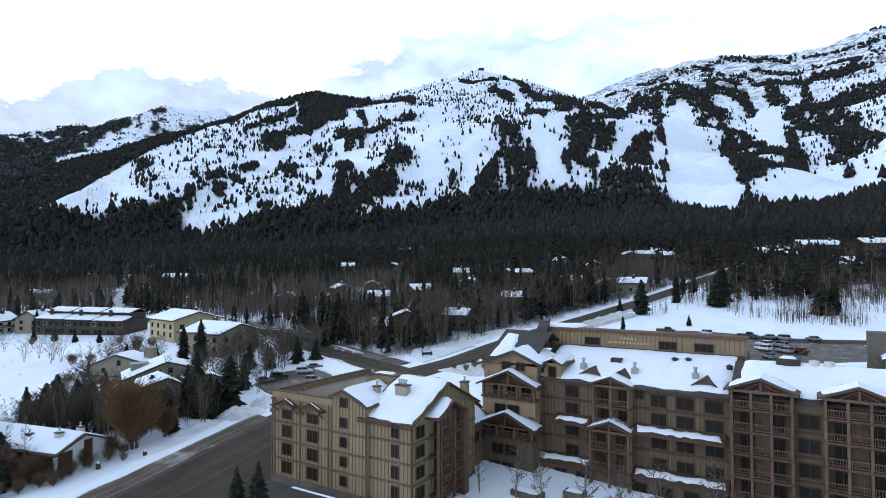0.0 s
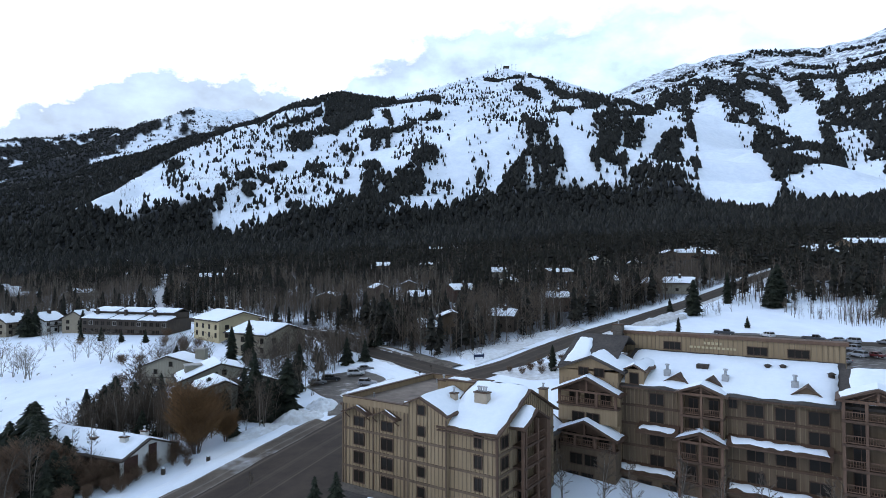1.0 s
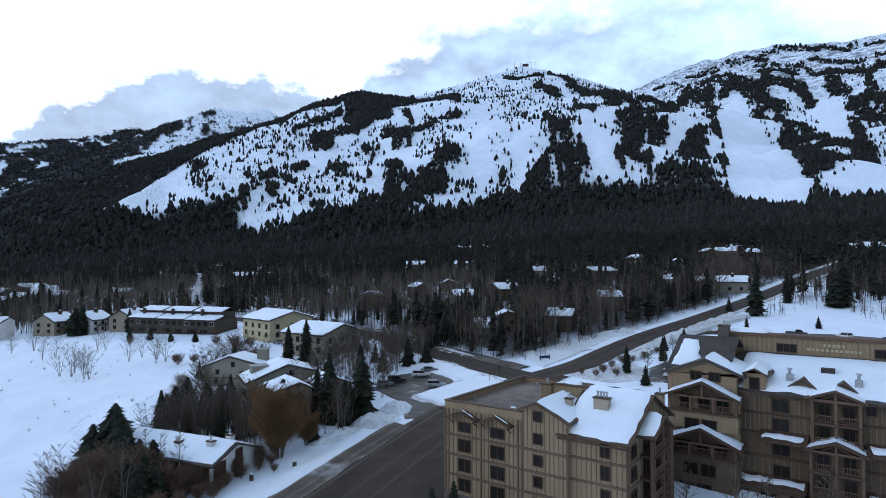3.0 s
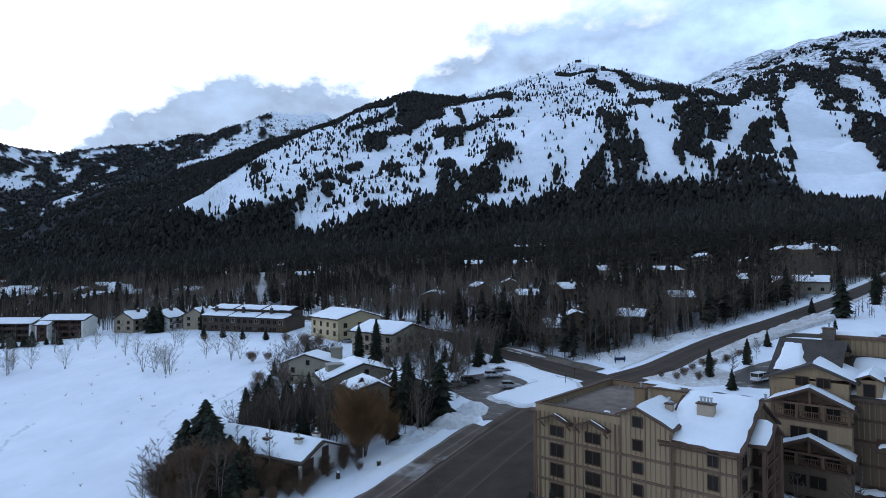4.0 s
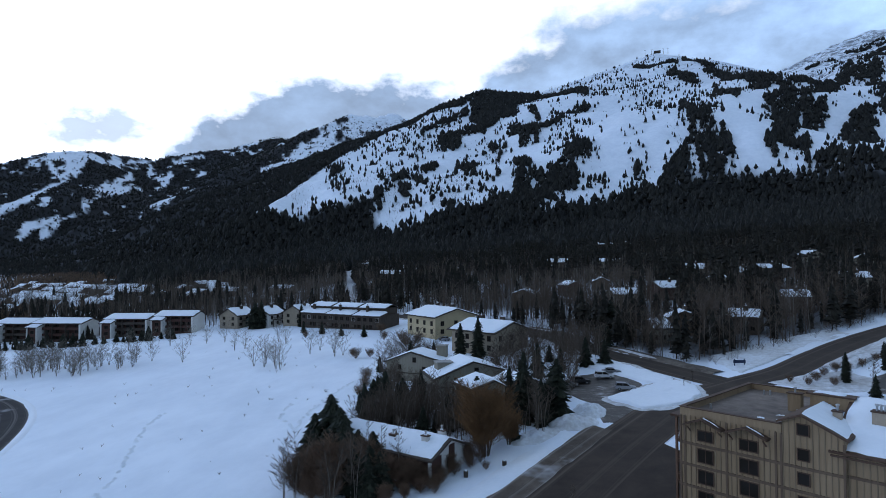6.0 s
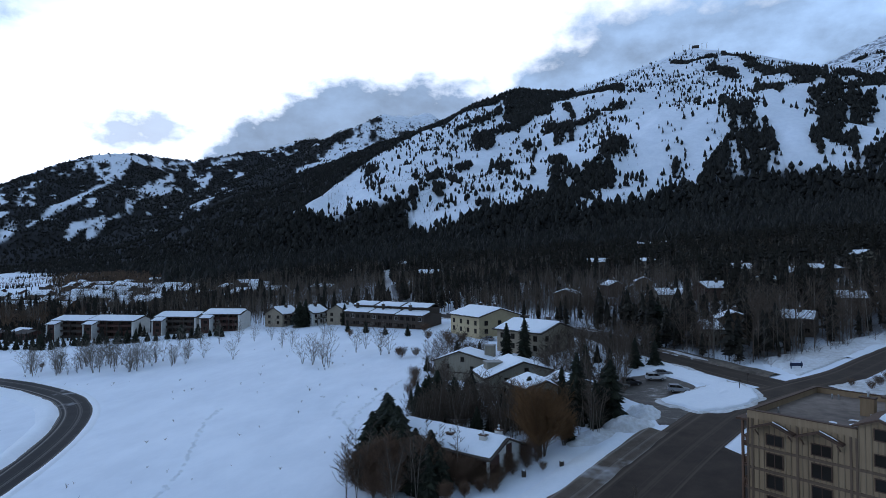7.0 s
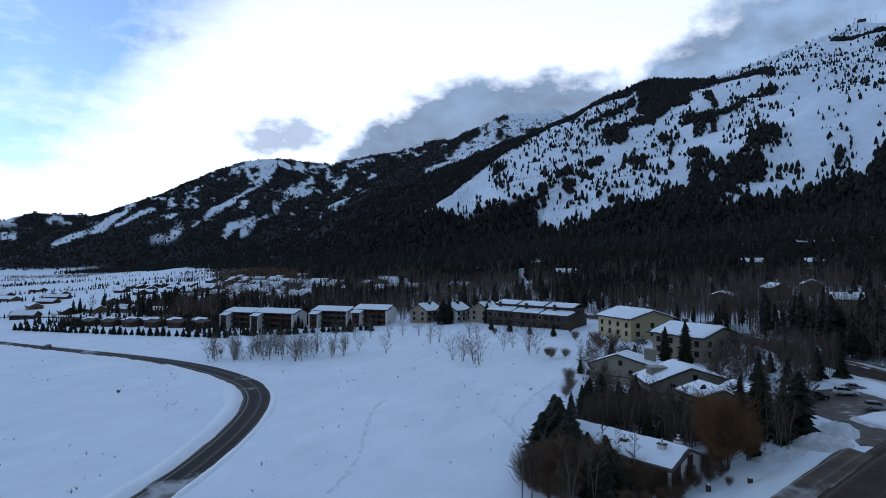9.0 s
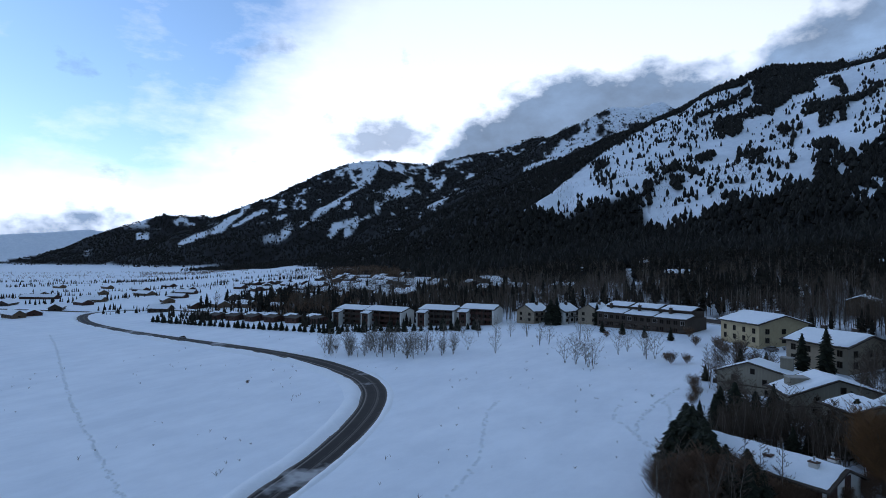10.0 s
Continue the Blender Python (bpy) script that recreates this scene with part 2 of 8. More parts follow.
def height(x, y):
    x, y = np.asarray(x, float), np.asarray(y, float)
    low = valley(x, y)
    best = np.full(x.shape, -500.0)
    for n, (slope, crest) in enumerate(RIDGES):
        wave = 1 + 0.28 * (fbm(x, y, 520, 5 + n, 4) - 0.5)
        fold = np.abs(fbm(x, y, 330, 40 + n, 3) - 0.5) * 2
        for (x0, y0, z0), (x1, y1, z1) in zip(crest, crest[1:]):
            dx, dy = x1 - x0, y1 - y0
            k = np.clip(((x - x0) * dx + (y - y0) * dy) / (dx * dx + dy * dy), 0, 1)
            d = np.hypot(x - x0 - k * dx, y - y0 - k * dy)
            z = z0 + k * (z1 - z0) - slope * d * wave - 34 * (1 - fold) * np.minimum(d / 250, 1)
            best = np.maximum(best, z)
    rise = np.clip((best - low) / 60, 0, 1)
    crag = np.abs(fbm(x, y, 150, 83, 4) - 0.5) * 2
    best = best + rise * (5 + 20 * (fbm(x, y, 130, 77, 4) - 0.5) * np.clip((best - low) / 250, 0.2, 1)) - 36 * (crag - 0.2) * np.clip((best - 620) / 350, 0, 1) * np.clip(np.maximum(-1000 - x, x - 850) / 200, 0, 1)
    return np.logaddexp(low / 12, best / 12) * 12


def mesh_from(name, verts, faces_flat, sizes, material, smooth=False):
    """One mesh from flat arrays: vertex places, corner indices and corners per face."""
    me = bpy.data.meshes.new(name)
    me.vertices.add(len(verts))
    me.vertices.foreach_set("co", np.asarray(verts, np.float32).ravel())
    me.loops.add(len(faces_flat))
    me.loops.foreach_set("vertex_index", np.asarray(faces_flat, np.int32))
    sizes = np.asarray(sizes, np.int32)
    me.polygons.add(len(sizes))
    me.polygons.foreach_set("loop_start", np.concatenate([[0], np.cumsum(sizes)[:-1]]).astype(np.int32))
    me.update(calc_edges=True)
    me.polygons.foreach_set("use_smooth", np.full(len(sizes), smooth))
    me.materials.append(material)
    return me


def along(points, x):
    xs, ys = zip(*points)
    return np.interp(x, xs, ys)


FALL = 0.2


def fall_line(x, y):
    """Places across and down the slopes, which all fall towards the valley's middle: things run long downhill."""
    return np.arctan2(x + 25, y) * 1700, np.hypot(x + 25, y) * FALL


def near_strokes(strokes, x, y, ragged=0.5, seed=3):
    """How deep each place lies in the nearest of the strips x0, y0, x1, y1, half width: above 0 inside, uneven at the edge."""
    best = np.full(np.shape(x), -9.0)
    u, v = fall_line(x, y)
    rag = (fbm(u, v, 42, seed, 3) - 0.5) * 2 * ragged
    for x0, y0, x1, y1, half in strokes:
        mx, my = (x0 + x1) / 2 + 25, (y0 + y1) / 2
        ln = math.hypot(mx, my)
        rx, ry = mx / ln, my / ln

        def turned(px, py):
            return px * ry - py * rx, (px * rx + py * ry) * FALL

        (a0, b0), (a1, b1), (a, b) = turned(x0, y0), turned(x1, y1), turned(x, y)
        dx, dy = a1 - a0, b1 - b0
        k = np.clip(((a - a0) * dx + (b - b0) * dy) / max(dx * dx + dy * dy, 1), 0, 1)
        best = np.maximum(best, 1 - np.hypot(a - a0 - k * dx, b - b0 - k * dy) / half)
    return best + rag


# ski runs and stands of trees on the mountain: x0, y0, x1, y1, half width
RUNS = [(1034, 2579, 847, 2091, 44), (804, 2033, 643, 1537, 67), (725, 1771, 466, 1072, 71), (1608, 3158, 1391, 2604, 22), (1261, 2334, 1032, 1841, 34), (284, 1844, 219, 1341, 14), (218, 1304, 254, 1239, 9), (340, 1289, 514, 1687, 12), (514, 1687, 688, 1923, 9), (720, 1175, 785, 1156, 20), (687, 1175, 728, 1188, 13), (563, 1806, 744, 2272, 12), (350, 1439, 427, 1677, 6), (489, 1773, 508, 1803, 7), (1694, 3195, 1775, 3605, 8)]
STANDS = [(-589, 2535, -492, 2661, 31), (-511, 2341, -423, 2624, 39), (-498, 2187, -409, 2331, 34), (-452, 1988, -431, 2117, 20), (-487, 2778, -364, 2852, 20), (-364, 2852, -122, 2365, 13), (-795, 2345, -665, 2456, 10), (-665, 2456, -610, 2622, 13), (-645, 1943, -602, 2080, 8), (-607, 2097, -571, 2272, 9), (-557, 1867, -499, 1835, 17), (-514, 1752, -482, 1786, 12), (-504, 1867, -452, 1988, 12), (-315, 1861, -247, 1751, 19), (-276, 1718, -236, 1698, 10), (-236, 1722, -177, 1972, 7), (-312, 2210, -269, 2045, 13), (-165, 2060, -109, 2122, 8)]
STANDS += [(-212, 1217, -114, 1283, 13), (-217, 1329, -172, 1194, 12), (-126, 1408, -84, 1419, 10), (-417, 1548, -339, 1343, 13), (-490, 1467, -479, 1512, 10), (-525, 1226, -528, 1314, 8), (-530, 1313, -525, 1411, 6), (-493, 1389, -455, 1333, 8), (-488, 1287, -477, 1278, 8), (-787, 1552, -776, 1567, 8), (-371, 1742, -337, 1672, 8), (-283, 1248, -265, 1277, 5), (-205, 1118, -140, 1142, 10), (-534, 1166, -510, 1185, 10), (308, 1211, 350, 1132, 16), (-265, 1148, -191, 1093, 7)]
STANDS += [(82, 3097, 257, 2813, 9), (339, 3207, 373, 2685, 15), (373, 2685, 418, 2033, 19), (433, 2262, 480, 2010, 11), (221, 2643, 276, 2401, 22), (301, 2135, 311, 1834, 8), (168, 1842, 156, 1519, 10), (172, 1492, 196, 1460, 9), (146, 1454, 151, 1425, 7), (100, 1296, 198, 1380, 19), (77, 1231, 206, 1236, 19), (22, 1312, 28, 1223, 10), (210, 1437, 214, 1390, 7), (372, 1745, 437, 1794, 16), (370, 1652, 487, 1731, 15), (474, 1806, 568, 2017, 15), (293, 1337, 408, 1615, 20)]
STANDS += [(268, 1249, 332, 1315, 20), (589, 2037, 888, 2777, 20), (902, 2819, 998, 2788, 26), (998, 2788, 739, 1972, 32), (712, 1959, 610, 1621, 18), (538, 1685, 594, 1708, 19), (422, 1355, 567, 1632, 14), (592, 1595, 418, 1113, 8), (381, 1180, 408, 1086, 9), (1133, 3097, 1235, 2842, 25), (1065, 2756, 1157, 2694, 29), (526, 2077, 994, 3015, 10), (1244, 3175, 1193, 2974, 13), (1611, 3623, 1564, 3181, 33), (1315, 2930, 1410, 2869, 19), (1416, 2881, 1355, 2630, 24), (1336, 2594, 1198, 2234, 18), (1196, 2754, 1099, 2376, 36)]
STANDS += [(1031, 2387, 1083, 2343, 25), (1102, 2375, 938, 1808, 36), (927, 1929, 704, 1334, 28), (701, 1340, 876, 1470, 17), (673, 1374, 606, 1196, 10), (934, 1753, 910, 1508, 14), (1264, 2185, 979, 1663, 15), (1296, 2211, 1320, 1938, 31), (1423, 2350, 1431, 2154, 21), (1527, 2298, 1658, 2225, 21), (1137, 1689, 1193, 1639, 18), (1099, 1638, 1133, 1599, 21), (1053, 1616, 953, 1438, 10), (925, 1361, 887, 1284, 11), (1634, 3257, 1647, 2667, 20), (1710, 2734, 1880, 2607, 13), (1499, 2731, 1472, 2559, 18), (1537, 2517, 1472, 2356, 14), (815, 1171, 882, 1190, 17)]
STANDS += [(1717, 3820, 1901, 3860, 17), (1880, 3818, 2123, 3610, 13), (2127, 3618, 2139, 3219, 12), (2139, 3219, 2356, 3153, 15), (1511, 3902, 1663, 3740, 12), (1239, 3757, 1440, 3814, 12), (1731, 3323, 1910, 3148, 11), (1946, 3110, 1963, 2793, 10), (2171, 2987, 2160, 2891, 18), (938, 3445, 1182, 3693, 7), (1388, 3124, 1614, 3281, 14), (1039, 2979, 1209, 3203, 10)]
GULLIES = [(-3271, 1595, -3281, 1871, 14), (-3288, 1869, -3438, 2102, 26), (-3185, 1862, -3129, 2053, 5), (-2794, 2138, -2814, 2351, 17), (-2825, 2352, -2924, 2686, 11), (-2673, 1951, -2768, 2125, 6), (-2561, 2404, -2826, 2975, 18), (-2605, 2588, -2675, 2804, 14), (-2546, 2072, -2519, 2214, 12), (-2472, 2092, -2492, 2197, 15), (-2500, 2010, -2535, 2098, 9), (-2640, 3049, -2707, 3181, 19), (-2294, 2488, -2235, 2657, 6), (-2496, 2193, -2481, 2304, 5)]
GULLIES += [(-3261, 2803, -3153, 2913, 20), (-3268, 2780, -2951, 2597, 12), (-2939, 2608, -3103, 2897, 19), (-3070, 3099, -2967, 3171, 17), (-3005, 3211, -2999, 3399, 8), (-3094, 2945, -3037, 2978, 12), (-3239, 2663, -3258, 2762, 8), (-3450, 2238, -3246, 2190, 8), (-3136, 2209, -3038, 2238, 11), (-2952, 2001, -2924, 2039, 7), (-4085, 1724, -4073, 1760, 17), (-4177, 2057, -4088, 2099, 9)]
GULLIES += [(-1897, 3700, -1663, 3998, 53), (-1822, 3099, -1635, 3500, 18), (-1935, 2994, -1795, 3052, 10), (-1705, 3478, -1580, 3647, 34), (-1703, 4099, -1524, 4139, 26)]
GULLIES += [(-1876, 3337, -1753, 3580, 34), (-1870, 3825, -1645, 4118, 38), (-1916, 3193, -1753, 3335, 18), (-1676, 3590, -1582, 3955, 36), (-1842, 3508, -1873, 3741, 31), (-2620, 3794, -2039, 3402, 8)]
# the lower edge of the village wood, along the roads
SIDE_EDGE = [(-500, 330), (-330, 262), (-240, 268), (-170, 272), (-112, 268), (-86, 244), (-64, 232), (-50, 222), (-40, 210), (-31, 195), (-25.6, 188), (-18, 181), (-11.6, 180), (-4, 186), (2, 194), (9, 200), (29, 219.5), (60, 250.5), (77, 268), (106, 298), (163, 361), (500, 426)]
# the upper edge of the wood at the mountain's foot
WOOD_TOP = [(-900, 1160), (-748, 1138), (-658, 1171), (-593, 1206), (-531, 1234), (-471, 1135), (-363, 1116), (-300, 1118), (-191, 1101), (-133, 1053), (-90, 1134), (0, 1205), (77, 1233), (202, 1258), (309, 1229), (352, 1185), (412, 1092), (432, 923), (511, 1027), (561, 982), (621, 963), (751, 1097), (866, 1185), (1300, 1350)]


def wood_cover(x, y):
    """How thickly conifers stand: 0 open snow to 1 closed forest."""
    x, y = np.asarray(x, float), np.asarray(y, float)
    s = 0.486 * x + 0.874 * y
    edge = (fbm(x, y, 120, 9, 3) - 0.5) * 2
    az = np.degrees(np.arctan2(x + 25, y))
    west = np.clip((-29 - az) / 8, 0, 1) * 190
    # the wood at the foot, from the village up
    foot = np.clip((s - 330 + west - 60 * edge) / 50, 0, 1) * np.clip((az + 44.5 + 2 * edge) / 2, 0, 1) * np.clip((along(WOOD_TOP, x) + 40 * edge - y) / 40, 0, 1)
    rr = np.hypot(x + 25, y)
    skirt = np.clip((rr - 950 - (-45 - az) * 85 - 120 * edge) / 150, 0, 1) * np.clip((az + 64) / 4, 0, 1) * (az < -43) * 0.75
    # the open, skied face of the main mountain and its neighbour
    u, v = fall_line(x, y)
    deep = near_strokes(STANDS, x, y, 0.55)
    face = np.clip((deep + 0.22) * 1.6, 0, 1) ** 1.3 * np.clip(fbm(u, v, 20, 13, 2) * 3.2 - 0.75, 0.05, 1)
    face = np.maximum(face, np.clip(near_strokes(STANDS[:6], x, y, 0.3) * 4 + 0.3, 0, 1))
    # beyond the skied faces, loose belts of wood
    north = np.clip((az - 36) / 3, 0, 1)
    patch = np.clip((fbm(u + v * 0.7, v - u * 0.2, 75, 31, 4) - 0.53) * 8, 0, 1) * north * 0.7
    face = np.maximum(face, patch)
    face = face * np.clip(1 - near_strokes(RUNS, x, y, 0.2, 8) * 4, 0, 1)
    # the ranges beyond the spur: closed forest, thinning upwards
    spur = np.interp(y, [0, 1163, 1487, 1817, 2268, 2510, 2689, 2800], [-743, -743, -824, -836, -786, -679, -574, -574])
    beyond = np.clip((spur - 12 - x) / 30, 0, 1) * np.clip((y - 900) / 80, 0, 1)
    beyond = np.maximum(beyond, np.clip((-1100 - x) / 100, 0, 1))
    h = height(x, y)
    thin = np.clip((fbm(u, v * 1.6, 150, 51, 5) - 0.12 - np.maximum(h - 900, 0) / 700) * 7, 0.0, 1) * np.clip((h - valley(x, y) - 6) / 20, 0, 1)
    # small clearings everywhere, more of them higher up, and bare gullies that run down the flanks
    gap = fbm(u * 1.1, v * 1.3, 22, 57, 3)
    thin = thin * np.maximum(np.clip((np.interp(x, [-3300, -2500, -2000], [0.71, 0.76, 0.9]) - 0.06 * np.clip((h - 350) / 500, 0, 1) - gap) * 9, 0.12, 1), np.clip((300 - h) / 90, 0, 1)) * (x > -4480)
    thin = thin * np.maximum(np.clip(1 - (near_strokes(GULLIES, x, y, 0.9, 18) - 0.12) * 3.0, 0.1, 1), 0.8 * np.clip((fbm(u * 1.2, v, 26, 59, 3) - 0.57) * 6, 0, 1))
    foot = np.maximum(foot, skirt * (x > -3300) * np.clip((50 - (h - valley(x, y))) / 30, 0, 1))
    return np.maximum(foot, np.where(beyond > 0.5, thin, face * np.clip((h - valley(x, y) - 8) / 10, 0, 1)))


def town_belt(x, y):
    """1 within the belt of brown trees between the red-brown row and the town, and on the wooded rise beyond it."""
    az, r = np.degrees(np.arctan2(x + 25, y)), np.hypot(x + 25, y)
    wob = fbm(x, y, 50, 83, 2) - 0.5
    belt = np.clip((az + 58 + 3 * wob) / 1.5, 0, 1) * np.clip((-49 - az) / 2, 0, 1) * np.clip((r - 400 + 80 * wob) / 20, 0, 1) * np.clip((610 + 120 * wob - r) / 30, 0, 1)
    return np.maximum(belt, np.clip((az + 52 + 3 * wob) / 1.5, 0, 1) * (az < -38) * np.clip((r - 640 - 100 * wob) / 60, 0, 1) * np.clip((1300 - r) / 100, 0, 1) * 0.8)


def land_mesh():
    def steps(a, b, n):
        return np.linspace(a, b, n, endpoint=False)

    cx, cy = -25.0, 0.0
    az = np.radians(np.concatenate([steps(-180, -82, 24), steps(-82, 44, 660), steps(44, 180, 32)]))
    rad = np.concatenate([[0.01], np.linspace(30, 420, 40), np.geomspace(430, 900, 50)[1:], np.linspace(910, 4400, 250), np.linspace(4420, 4960, 20)])
    a, r = np.meshgrid(az, rad)
    x, y = cx + r * np.sin(a), cy + r * np.cos(a)
    z = height(x, y)
    na, nr = len(az), len(rad)
    verts = np.stack([x, y, z], -1).reshape(-1, 3)
    i, j = np.meshgrid(np.arange(nr - 1), np.arange(na), indexing="ij")
    k = (j + 1) % na
    quads = np.stack([i * na + j, i * na + k, (i + 1) * na + k, (i + 1) * na + j], -1)[..., ::-1].reshape(-1, 4)
    me = mesh_from("ground", verts, quads.ravel(), np.full(len(quads), 4), SNOW_LAND, True)
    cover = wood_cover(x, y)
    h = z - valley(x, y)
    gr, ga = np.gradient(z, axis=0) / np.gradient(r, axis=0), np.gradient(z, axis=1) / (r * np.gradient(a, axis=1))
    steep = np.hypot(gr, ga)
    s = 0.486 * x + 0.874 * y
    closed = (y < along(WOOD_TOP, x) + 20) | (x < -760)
    # where litter lies under trees, with their shade painted into the same mask
    litter_and_shade = np.clip(cover * 1.3 - 0.25, 0, 1) * np.clip(1.2 - z / 900, np.where(x < -760, 0.75, 0.25), 1) * np.where(closed, 1.0, 0.5)
    litter_and_shade = np.where(x < -760, np.clip(cover * 2.0 - 0.42, 0, 1), litter_and_shade)
    litter_and_shade = np.maximum(litter_and_shade, np.clip(0.2 + (0.6 - fbm(x, y, 30, 37, 2)) * 4, 0.08, 0.85) * np.clip((y - along(SIDE_EDGE, x) + 1) / 6, 0, 1) * (x > -330) * (x < 330) * (s < 480))
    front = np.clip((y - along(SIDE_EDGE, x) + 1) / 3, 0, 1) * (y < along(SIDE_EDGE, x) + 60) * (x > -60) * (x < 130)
    litter_and_shade = np.maximum(litter_and_shade, front * np.clip(0.35 + (fbm(x, y, 7, 39, 2) - 0.3) * 2, 0.3, 0.9))
    litter_and_shade = np.maximum(litter_and_shade, 0.75 * town_belt(x, y))
    rock = np.clip((z - 600) / 400, 0, np.where(x > 800, 0.85, 0.35)) * np.clip((steep - 0.36) * 3 + 0.2, 0, 1)
    for name, values in (("litter_and_shade", litter_and_shade), ("rock", rock)):
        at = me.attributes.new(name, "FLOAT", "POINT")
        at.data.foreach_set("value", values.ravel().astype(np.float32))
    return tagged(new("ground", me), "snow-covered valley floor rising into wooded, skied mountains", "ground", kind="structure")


land_mesh()


# ---- trees ----
def cone_tree(tiers, sides, seed, spread=0.22, ragged=0.35):
    """A conifer one metre high: ragged skirts of needles, one above another. Returns places and triangles."""
    rng = random.Random(seed)
    v, f = [], []
    for n in range(tiers):
        low, high = 0.06 + 0.86 * n / tiers, min(1.0, 0.06 + 0.86 * (n + 1.75) / tiers)
        radius = spread * (1 - n / tiers) ** 0.85 + 0.012
        tip = len(v)
        v.append((rng.uniform(-0.02, 0.02), rng.uniform(-0.02, 0.02), high))
        turn = rng.uniform(0, 6.28)
        for k in range(sides):
            a = turn + 6.2832 * k / sides
            q = radius * (1 - ragged * (k % 2) - rng.uniform(0, ragged * 0.5))
            v.append((q * math.cos(a), q * math.sin(a), low + rng.uniform(-0.02, 0.03) - 0.02 * (1 - k % 2)))
        for k in range(sides):
            f.append((tip, tip + 1 + k, tip + 1 + (k + 1) % sides))
    return np.array(v), np.array(f)


def oval_tree(seed):
    """A full, round-shouldered conifer one metre high, as places and triangles."""
    rng = random.Random(seed)
    rings = ((0.06, 0.15), (0.36, 0.25), (0.70, 0.15))
    v, f, sides = [], [], 4
    for z, q in rings:
        for k in range(sides):
            a = 6.2832 * (k + 0.5 * (len(v) // sides % 2)) / sides
            w = q * rng.uniform(0.7, 1.25)
            v.append((w * math.cos(a), w * math.sin(a), z + rng.uniform(-0.05, 0.05)))
    v.append((rng.uniform(-0.03, 0.03), rng.uniform(-0.03, 0.03), 1.0))
    for n in range(len(rings) - 1):
        for k in range(sides):
            a, b = n * sides + k, n * sides + (k + 1) % sides
            f += [(a, b, b + sides), (a, b + sides, a + sides)]
    top = (len(rings) - 1) * sides
    f += [(top + k, top + (k + 1) % sides, len(v) - 1) for k in range(sides)]
    return np.array(v), np.array(f)


def spike(v, f, a, b, w, sides=3, tip=0.25):
    """A thin tapering limb from a to b."""
    a, b = Vector(a), Vector(b)
    d = (b - a).normalized()
    s = d.orthogonal().normalized()
    t2 = d.cross(s)
    base = len(v)
    for p, r in ((a, w), (b, w * tip)):
        for k in range(sides):
            c = 6.2832 * k / sides
            v.append(tuple(p + s * (r * math.cos(c)) + t2 * (r * math.sin(c))))
    for k in range(sides):
        k2 = (k + 1) % sides
        f.append((base + k, base + k2, base + sides + k2))
        f.append((base + k, base + sides + k2, base + sides + k))


def pine_form(seed, clumps=18, spread=0.2):
    """An uneven pine one metre high: a stem and ragged clumps of needles with gaps between them."""
    rng = random.Random(seed)
    v, f = [], []
    spike(v, f, (0, 0, -0.02), (rng.uniform(-0.02, 0.02), rng.uniform(-0.02, 0.02), 0.9), 0.014, 4, 0.3)
    for n in range(clumps):
        h = 0.16 + 0.8 * ((n + rng.random()) / clumps) ** 0.9
        reach = spread * min(1.0, 1.5 * (1.04 - h)) ** 0.7 * rng.uniform(0.7, 1.2)
        a = n * 2.4 + rng.uniform(-0.5, 0.5)
        d = reach * rng.uniform(0.15, 0.6)
        cx, cy = d * math.cos(a), d * math.sin(a)
        base, q, up = len(v), reach * rng.uniform(0.5, 0.85), rng.uniform(0.05, 0.1)
        v.append((cx * 0.8, cy * 0.8, h + up))
        for k in range(6):
            b = a + 6.2832 * k / 6 + rng.uniform(-0.3, 0.3)
            w = q * rng.uniform(0.55, 1.25)
            v.append((cx + w * math.cos(b), cy + w * math.sin(b), h - rng.uniform(0.0, 0.06)))
        v.append((cx, cy, h - 0.03))
        for k in range(6):
            j = (k + 1) % 6
            f.append((base, base + 1 + k, base + 1 + j))
            f.append((base + 7, base + 1 + j, base + 1 + k))
    return np.array(v), np.array(f)


def bare_tree(seed, limbs=16, low=0.3, spread=0.2, width=0.011):
    """A leafless tree one metre high: a stem, rising limbs and twigs."""
    rng = random.Random(seed)
    v, f = [], []
    lean = (rng.uniform(-0.04, 0.04), rng.uniform(-0.04, 0.04))
    spike(v, f, (0, 0, -0.02), (lean[0], lean[1], 1.0), width, 4, 0.15)
    for n in range(limbs):
        h = low + (0.95 - low) * (n + rng.random()) / limbs
        a = rng.uniform(0, 6.28)
        ln = spread * (1.15 - h) * rng.uniform(0.7, 1.3)
        p = (lean[0] * h, lean[1] * h, h)
        q = (p[0] + ln * math.cos(a), p[1] + ln * math.sin(a), h + ln * rng.uniform(0.7, 1.6))
        spike(v, f, p, q, width * 0.5 * (1.25 - h), 3, 0.4)
        if limbs > 8:
            for _ in range(2):
                k = rng.uniform(0.35, 0.9)
                s = tuple(p[i] + (q[i] - p[i]) * k for i in range(3))
                b = a + rng.uniform(-1.2, 1.2)
                l2 = ln * rng.uniform(0.3, 0.6)
                spike(v, f, s, (s[0] + l2 * math.cos(b), s[1] + l2 * math.sin(b), s[2] + l2 * rng.uniform(0.3, 1.2)), width * 0.32, 3, 0.4)
    return np.array(v), np.array(f)


